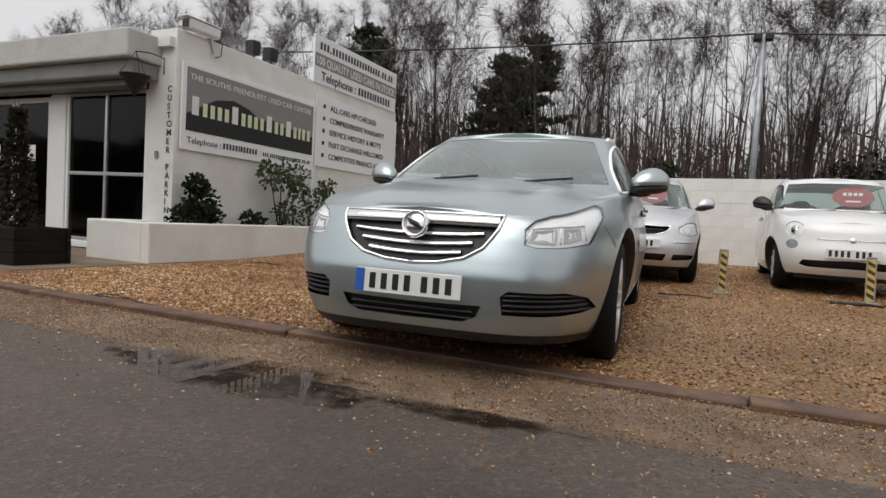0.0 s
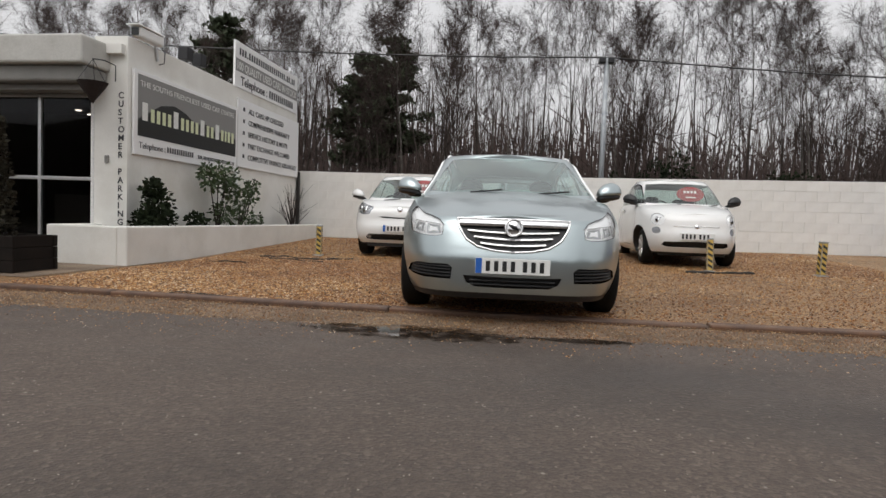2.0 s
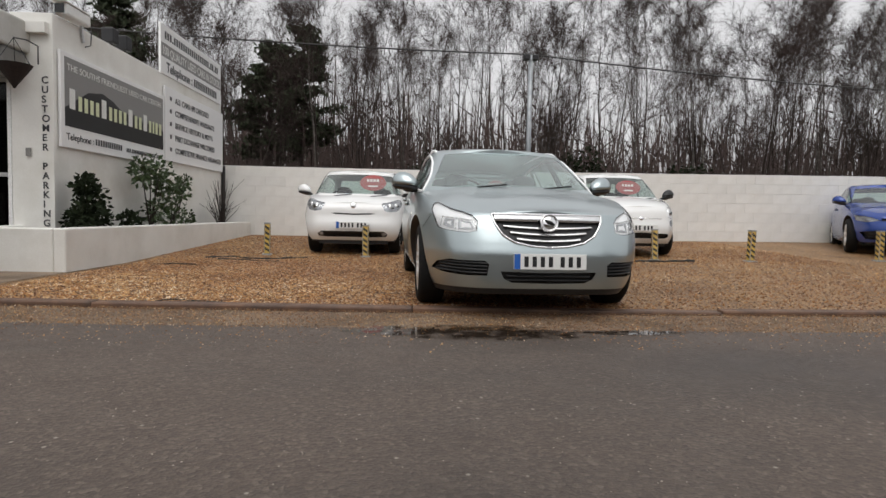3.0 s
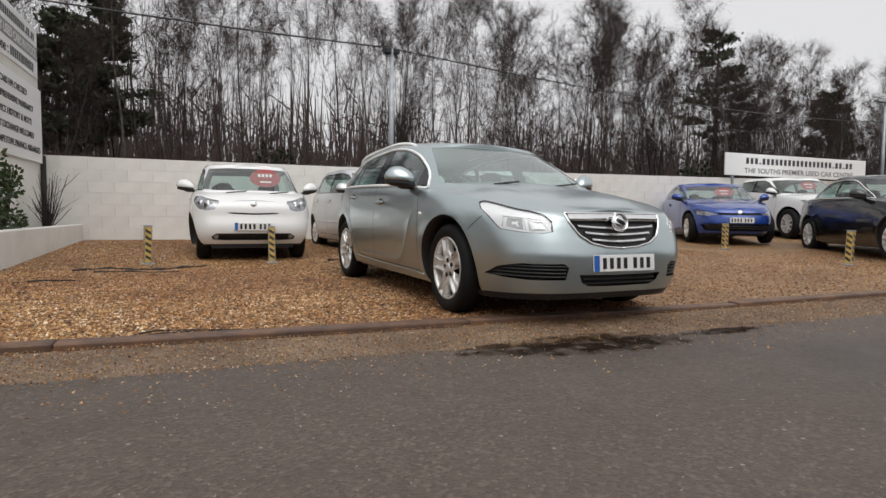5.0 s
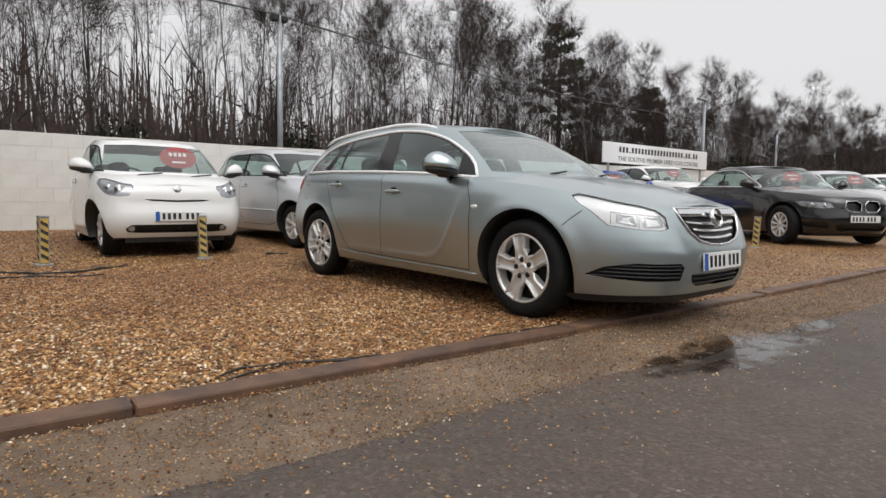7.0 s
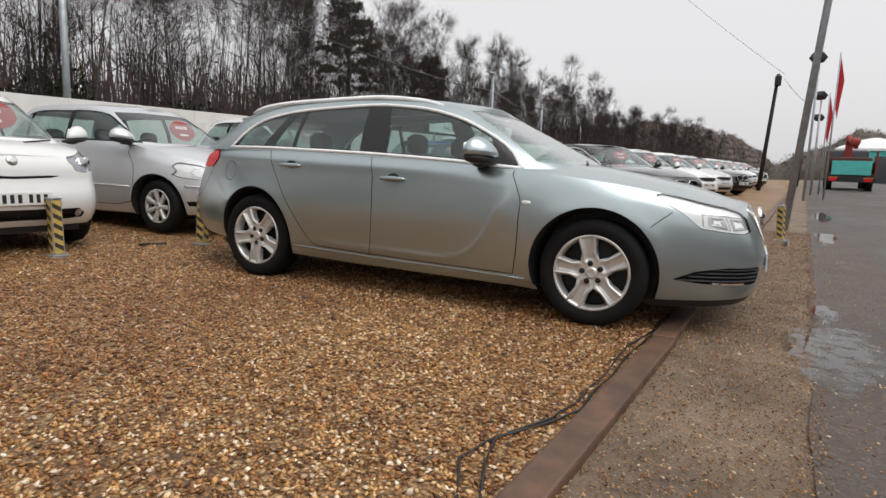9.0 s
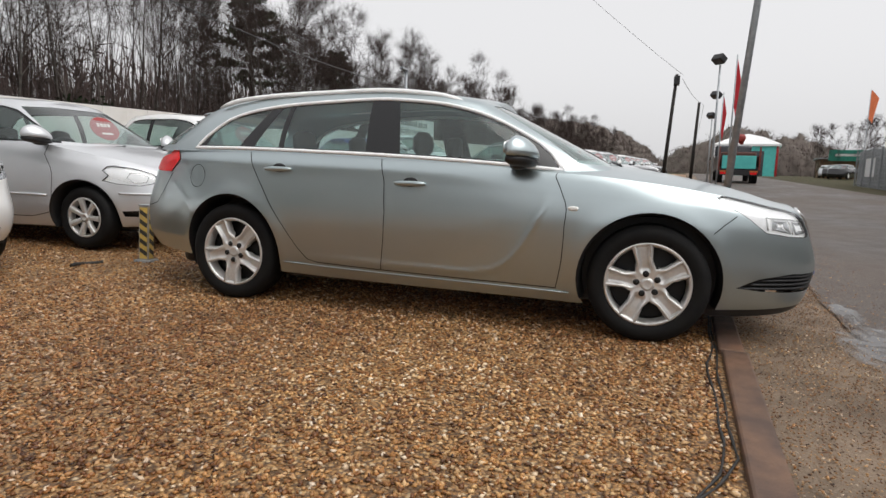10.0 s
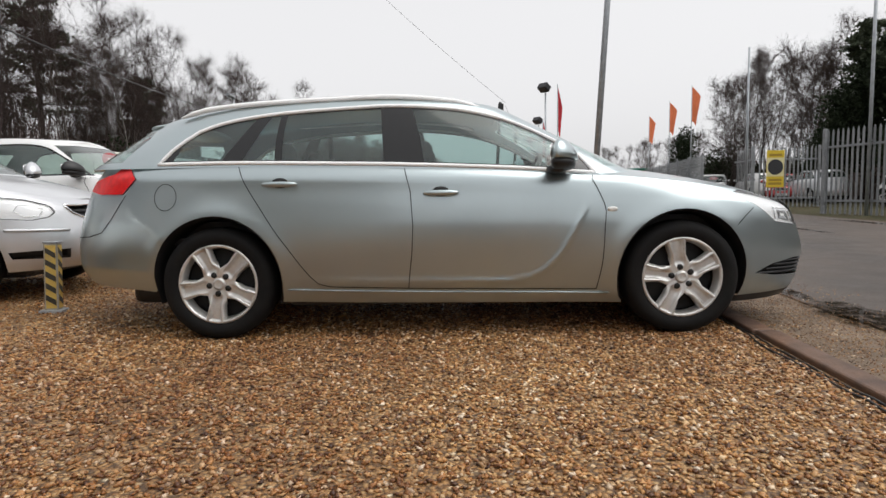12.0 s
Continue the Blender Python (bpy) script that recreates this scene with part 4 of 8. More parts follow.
def one_side(bm, side):
    """Keeps the half of a mesh on one side of x = 0; 0 keeps both."""
    if side:
        bmesh.ops.delete(bm, geom=[v for v in bm.verts if v.co.x * side < 0], context="VERTS")
    return bm


def build_car(name, m, s, label, group, paint, extras=None, category="car"):
    car = thing(name, m, label, category, group)
    low = Lower(s)
    cab = Cabin(s, low)
    step = s.get("step", 0.06)

    # lower body: arches, lamps and air openings cut out of one skin
    regions = []
    loops = []
    for yw in (-s["base"] / 2, s["base"] / 2):
        R, zc = s["arch"], s["radius"] + 0.012
        foot = low.foot(yw)
        t0 = math.asin(max(-1, min(1, (foot - zc) / R)))
        loop = []
        for k in range(29):
            t = t0 + (math.pi - 2 * t0) * k / 28
            loop.append(low.solve("s", yw + R * math.cos(t), zc + R * math.sin(t)))
        loop[0] = (loop[0][0], 0.0)
        loop[-1] = (loop[-1][0], 0.0)
        loops.append(loop)
    regions.append(("arch", loops))
    for nm in ("headlamp", "grille", "intake", "side_intake", "tail_lamp", "dark_lower", "fog"):
        if nm in s:
            regions.append((nm, [[low.solve(*p) for p in s[nm]]]))
    uv, tris = low.cut(step, step, regions)
    body_tris = tris["body"] + (tris.get("dark_lower", []) if "dark_lower" not in s else [])
    part("body", low.skin(uv, body_tris), paint, car, smooth=True)
    if "dark_lower" in tris:
        part("lower_trim", low.skin(uv, tris["dark_lower"]), TRIMBLACK, car, smooth=True)
    if "headlamp" in tris:
        for side in (-1, 1):
            bm = low.skin(uv, tris["headlamp"], s.get("lamp_depth", 0.014))
            bmesh.ops.delete(bm, geom=[v for v in bm.verts if v.co.x * side < 0], context="VERTS")
            lamp = part("headlamp", bm, s.get("lamp_mat", LAMPGREY), car, "clear headlamp with a silver reflector", smooth=True)
            bm = low.skin(uv, tris["headlamp"], 0.001)
            bmesh.ops.delete(bm, geom=[v for v in bm.verts if v.co.x * side < 0], context="VERTS")
            part("lens", bm, LAMPGLASS, lamp, smooth=True).visible_shadow = False
            outline = low.line(list(s["headlamp"]) + [s["headlamp"][0]], -0.006)
            bm = tube([(p.x * side, p.y, p.z) for p in outline], 0.006, 6)
            part("bezel", bm, s.get("lamp_rim", TRIMBLACK), lamp, smooth=True)
            for ring in s.get("lamp_bowls", ()):
                # dark-edged reflector bowl sunk behind the lens
                edge = [Vector((p.x * side, p.y, p.z)) for p in low.line(ring + [ring[0]], -0.011, 6)][:-1]
                mid = sum(edge, Vector()) / len(edge)
                bm = bmesh.new()
                loops = [[bm.verts.new(mid + (p - mid) * f + Vector((0, dy, 0))) for p in edge] for f, dy in ((1.0, 0.0), (0.8, -0.002), (0.72, 0.0), (0.35, 0.001))]
                for la, lb in zip(loops, loops[1:]):
                    for k in range(len(la)):
                        bm.faces.new((la[k], la[(k + 1) % len(la)], lb[(k + 1) % len(la)], lb[k]))
                bm.faces.new(loops[-1])
                part("reflector_bowl", bm, LAMPBOWL, lamp, "grey reflector bowl")
            for marks in s.get("lamp_lines", ()):
                part("lamp_trim", tube([(p.x * side, p.y, p.z) for p in low.line(marks, -0.010, 4)], 0.003, 6), CHROME, lamp, smooth=True)
            for kind, c, z, r in s.get("bulbs", ()):
                a, v = low.solve(kind, c, z)
                p, n = low.point(a, v), low.normal(a, v)
                q = p - n * 0.022
                d = Vector((0, -1, 0)).lerp(Vector((n.x, n.y, 0)), 0.35).normalized()
                bm = bmesh.new()
                add_tube(bm, [q + d * 0.0, q + d * 0.012, q + d * 0.015, q + d * 0.006], [r, r, r * 0.82, r * 0.5], 20)
                if side < 0:
                    mirrored(bm)
                part("projector", bm, CHROME if r > 0.03 else LAMPSILVER, lamp, smooth=True)
    if "fog" in tris:
        for side in (-1, 1):
            part("fog_lamp", one_side(low.skin(uv, tris["fog"], 0.002), side), LAMPGREY, car, smooth=True)
    for nm in ("grille", "intake", "side_intake"):
        if nm in tris:
            split = all(abs(p[1]) > 0.01 for p in s[nm] if p[0] == "f")
            obs = {1: part(nm, one_side(low.skin(uv, tris[nm], s.get("vent_in", 0.045)), 1 if split else 0), TRIMBLACK, car, smooth=True)}
            obs[-1] = part(nm, one_side(low.skin(uv, tris[nm], s.get("vent_in", 0.045)), -1), TRIMBLACK, car, smooth=True) if split else obs[1]
            for zc in s.get(nm + "_slats", ()):
                xs = s[nm + "_span"](zc)
                pts = []
                for k in range(17):
                    x = xs[0] + (xs[1] - xs[0]) * k / 16
                    sag = s.get(nm + "_sag", 0.0) * (x / max(abs(xs[1]), 0.01)) ** 2
                    a, v = low.solve("f", abs(x), zc + sag)
                    p = low.point(a, v) - low.normal(a, v) * s.get("slat_in", 0.014)
                    pts.append(Vector((math.copysign(p.x, x) if abs(x) > 1e-6 else 0.0, p.y, p.z)))
                for side in ((1,) if xs[0] < 0 else (1, -1)):
                    h = s.get(nm + "_bar", 0.006)
                    bm = bmesh.new()
                    add_sheet(bm, [[(p.x * side, p.y + dy, p.z + dz) for p in pts] for dy, dz in ((0.012, -h * 1.2), (-0.009, -h), (-0.007, -0.2 * h), (0.003, h), (0.016, h * 1.1))])
                    part("slat", bm, s.get(nm + "_mat", TRIMBLACK), obs[side], smooth=True)
            if s.get(nm + "_frame"):
                rim = [p for p in s[nm]]
                closed = all(abs(p[1]) > 0.01 for p in rim if p[0] == "f")
                line = low.line(rim + [rim[0]] if closed else rim, 0.002)
                for side in (1, -1):
                    bm = tube([(p.x * side, p.y, p.z) for p in line], s[nm + "_frame"], 8)
                    part("surround", bm, s.get(nm + "_rim_mat", CHROME), obs[side], smooth=True)
    if "tail_lamp" in tris:
        for side in (-1, 1):
            bm = low.skin(uv, tris["tail_lamp"], -0.006)
            bmesh.ops.delete(bm, geom=[v for v in bm.verts if v.co.x * side < 0], context="VERTS")
            part("tail_lamp", bm, TAILRED, car, "red rear lamp cluster", smooth=True)

    # wheel housings with a lip
    for yw in (-s["base"] / 2, s["base"] / 2):
        for side in (-1, 1):
            bm = bmesh.new()
            R = s["arch"]
            rows = []
            for k in range(25):
                t = -0.35 + (math.pi + 0.7) * k / 24
                y, z = yw + R * math.cos(t), s["radius"] + 0.012 + R * math.sin(t)
                a, v = low.solve("s", y, max(z, low.foot(y)))
                xo = low.point(a, v).x
                rows.append([(side * (xo - 0.002), y, z), (side * (xo - 0.03), yw + (R - 0.016) * math.cos(t), s["radius"] + 0.012 + (R - 0.016) * math.sin(t)), (side * (xo - 0.48), yw + (R - 0.01) * math.cos(t), s["radius"] + 0.012 + (R - 0.01) * math.sin(t))])
            add_sheet(bm, rows)
            part("wheel_housing", bm, TRIMBLACK, car, smooth=True)
    under = bmesh.new()
    add_box(under, -s["half"] + 0.10, s["half"] - 0.10, -s["base"] / 2 + s["arch"] + 0.01, s["base"] / 2 - s["arch"] - 0.01, s["clear"] + 0.02, 0.42, 0.03)
    add_box(under, -s["half"] * 0.66, s["half"] * 0.66, s["front"] + 0.30, s["rear"] - 0.45, s["clear"] + 0.01, 0.42, 0.05)
    for yw in (-s["base"] / 2, s["base"] / 2):
        add_box(under, -s["half"] + 0.30, s["half"] - 0.30, yw - 0.4, yw + 0.4, s["clear"], s["radius"] + 0.36)
    part("underbody", under, TRIMBLACK, car)
    # bonnet
    crown = curve(s["crown"])
    rows = []
    cowl = s["cowl"]
    n = max(16, int(1.5 / step))
    a_c = low.solve("s", cowl, 9.0)[0]
    for i in range(n + 1):
        a = a_c * (i / n) ** 0.9
        e = low.point(a, 1.0)
        row = []
        for k in range(15):
            t = math.sin(math.pi / 2 * k / 14)
            x = e.x * (1 - t)
            q = 1 - t
            row.append((x, e.y, e.z + crown(e.y) * (1 - q ** 2.6) + s.get("power", 0.0) * math.exp(-(((q - 0.60) / 0.10) ** 2)) * min(1.0, max(0.0, (e.y - s["front"]) / 0.5))))
        rows.append(row)
    bm = add_sheet(bmesh.new(), rows)
    part("bonnet", both_sides_weld(bm), paint, car, smooth=True)
    # shelf under the side windows and the rear deck
    rows = [[], []]
    for i in range(41):
        a = a_c * 0.985 + (1 - a_c * 0.985) * i / 40
        e = low.point(a, 1.0)
        rows[0].append((e.x, e.y, e.z))
        up = min(1.0, max(0.0, (-0.50 - e.y) / 0.35))
        rows[1].append((e.x * 0.86, s["cab_mid"] + (e.y - s["cab_mid"]) * 0.94, e.z + 0.006 + s.get("cowl_rise", 0.0) * up * up * (3 - 2 * up)))
    part("belt_panel", both_sides(add_sheet(bmesh.new(), rows)), paint, car, smooth=True)

    # cabin: pillars, panes and roof
    glass = []
    for nm, pts in s["panes"]:
        glass.append((nm, [[cab.solve(*p) for p in pts]]))
    regs = []
    if "surround" in s:
        regs.append(("pillar", [[cab.solve(*p) for p in s["surround"]]]))
    uv, tris = cab.cut(step, step, regs + glass)
    part("cabin_shell", cab.skin(uv, tris["body"]), paint, car, smooth=True)
    if "pillar" in tris:
        for side in (-1, 1):
            part("pillar_trim", one_side(cab.skin(uv, tris["pillar"]), side), GLOSSBLACK, car, "gloss black window pillars", smooth=True)
    for nm, _ in s["panes"]:
        if nm not in tris:
            continue
        bm = cab.skin(uv, tris[nm], 0.003)
        if nm in ("windscreen", "rear_window"):
            part(nm, bm, s.get("screen_glass", CLEARSCREEN) if nm == "windscreen" else CARGLASS, car, smooth=True).visible_shadow = False
        else:
            for side in (-1, 1):
                b2 = bm.copy()
                bmesh.ops.delete(b2, geom=[v for v in b2.verts if v.co.x * side < 0], context="VERTS")
                part(nm, b2, CARGLASS, car, smooth=True).visible_shadow = False
            bm.free()
    for pts, r, mat_ in s.get("trims", ()):
        for side in (1, -1):
            flip = Vector((side, 1, 1))
            line = [p * flip for p in cab.line(pts, 0.001, 3)]
            bm = tube([(p.x, p.y, p.z) for p in line[:-1]] + [tuple(line[0])], r, 8)
            part("window_trim", bm, mat_, car, smooth=True)
    rows = []
    rc = s["roof_crown"]
    for i in range(int(3.0 / step) + 1):
        a = i / int(3.0 / step)
        e = cab.point(a, 1.0)
        rows.append([(e.x * (1 - t), e.y + 0.0, e.z + rc * (1 - (1 - t) ** 2.2)) for t in (math.sin(math.pi / 2 * k / 8) for k in range(9))])
    part("roof", both_sides_weld(add_sheet(bmesh.new(), rows)), s.get("roof_paint", paint), car, smooth=True)

    # seams of doors and panels
    for pts in s.get("seams", ()):
        av = [low.solve(*p) for p in pts]
        line, norms = [], []
        for (a, v), (b, w) in zip(av, av[1:]):
            for k in range(6):
                aa, vv = a + (b - a) * k / 6, v + (w - v) * k / 6
                line.append(low.point(aa, vv))
                norms.append(low.normal(aa, vv))
        line.append(low.point(*av[-1]))
        norms.append(low.normal(*av[-1]))
        if norms[0].dot(Vector((line[0].x, 0.0001 - 0.0 + (line[0].y - s["mid"]), 0))) < 0:
            norms = [-q for q in norms]
        for side in (1, -1):
            flip = Vector((side, 1, 1))
            part("panel_seam", ribbon([p * flip for p in line], [q * flip for q in norms], s.get("seam_w", 0.007)), GAP, car)
    for pts, r in s.get("strips", ()):
        for side in (1, -1):
            part("rub_strip", tube([(p.x * side, p.y, p.z) for p in low.line(pts, 0.004, 6)], r, 6), paint, car, smooth=True)
    for y, z in s.get("handles", ()):
        a, v = low.solve("s", y, z)
        p = low.point(a, v)
        for side in (-1, 1):
            h = part("door_handle", rounded(0.016, 0.105, 0.017, 2.6, 2), paint if s.get("handle_paint", True) else TRIMBLACK, car, smooth=True)
            h.matrix_basis = pose(side * (p.x + 0.022), y, z)
            # dark lump on the panel paints the shade of the hollow behind the handle
            part("handle_recess", rounded(0.006, 0.05, 0.03, 2.2, 2), GAP, h, smooth=True).matrix_basis = pose(-side * 0.02, 0.0, 0.008)
    # door mirrors
    mx, my, mz, ms = s["mirror"]
    for side in (-1, 1):
        def cap(c):
            # flat underneath, blunt behind, falling away to the front and the outer end
            y = c.y * (1.0 if c.y < 0 else 0.50)
            return Vector((c.x, y + 0.42 * c.x * side, (c.z if c.z > 0 else 0.10 * c.z) * (1 + 1.9 * min(0.0, y) + 0.5 * c.x * side) + 0.10 * c.x * side))

        mir = part("door_mirror", rounded(0.130 * ms, 0.112 * ms, 0.128 * ms, 2.0, 3, cap), s.get("mirror_paint", paint), car, smooth=True)
        mir.matrix_basis = pose(side * mx, my, mz - 0.022 * ms, 0, 0, -8 * side)
        part("mirror_skirt", rounded(0.124 * ms, 0.104 * ms, 0.034 * ms, 2.6, 2, lambda c: Vector((c.x, c.y * (1.0 if c.y < 0 else 0.50) + 0.42 * c.x * side, c.z + 0.12 * c.x * side))), TRIMBLACK, mir, "black lower half of the mirror shell", smooth=True).matrix_basis = pose(-side * 0.004, 0.004, -0.026 * ms)
        part("mirror_foot", rounded(0.085 * ms, 0.055 * ms, 0.028 * ms, 2.4, 2), TRIMBLACK, mir, smooth=True).matrix_basis = pose(-side * 0.07 * ms, 0.005, -0.052 * ms)
        part("mirror_glass", rounded(0.100 * ms, 0.004, 0.050 * ms, 2.6, 2), CHROME, mir, smooth=True).matrix_basis = pose(0, 0.054 * ms, 0.052 * ms, 0, 0, 22 * side)
    for kx in (0.25, -0.35):
        a, v = cab.solve("f", abs(kx), s["cab_base"][0][1] + 0.02)
        p = cab.point(a, v)
        a2, v2 = cab.solve("f", abs(kx) + 0.28 if kx > 0 else abs(kx + 0.42), s["cab_base"][0][1] + 0.055)
        q = cab.point(a2, v2)
        sg = 1 if kx > 0 else -1
        part("wiper", tube([(p.x * sg, p.y - 0.02, p.z + 0.012), ((p.x * sg + q.x * sg) / 2, (p.y + q.y) / 2 - 0.02, (p.z + q.z) / 2 + 0.012), (q.x * sg, q.y - 0.016, q.z + 0.01)], 0.008, 5), TRIMBLACK, car, smooth=True)
    interior(s, car, 0.9, 0)
    add_wheels(s, car)
    if extras:
        extras(car, s, low, cab)
    return car


def both_sides_weld(bm):
    both_sides(bm)
    bmesh.ops.remove_doubles(bm, verts=bm.verts, dist=0.0008)
    return bm


def window_band(rows_bottom, rows_top):
    """Functions for the lower and upper edge of the side windows, from (y, z) rows."""
    return curve(rows_bottom), curve(rows_top)


def pane_loop(bot, top, b0, b1, t0, t1, gap=0.018):
    """A side pane between two slanted posts, under the upper edge and over the lower one."""
    pts = [("s", b0 + (b1 - b0) * k / 5, bot(b0 + (b1 - b0) * k / 5) + gap) for k in range(6)]
    pts += [("s", t1 + (t0 - t1) * k / 7, top(t1 + (t0 - t1) * k / 7) - gap) for k in range(8)]
    out = []
    for p in pts:
        z = max(p[2], bot(p[1]) + gap)
        out.append((p[0], p[1], z))
    return out


# the estate car that the camera goes round
bot, top = window_band([(-0.87, 0.955), (-0.36, 0.992), (0.30, 1.022), (0.77, 1.035), (1.23, 1.046), (1.74, 1.049)], [(-0.875, 0.968), (-0.75, 1.085), (-0.58, 1.185), (-0.375, 1.278), (-0.135, 1.342), (0.07, 1.368), (0.325, 1.382), (0.65, 1.370), (0.99, 1.348), (1.265, 1.312), (1.405, 1.278), (1.51, 1.236), (1.60, 1.172), (1.68, 1.105), (1.735, 1.060)])
rim_pts = [("s", y, bot(y)) for y in [-0.865 + 2.59 * k / 14 for k in range(15)]] + [("s", y, top(y)) for y in [1.725 - 2.59 * k / 34 for k in range(1, 34)]]
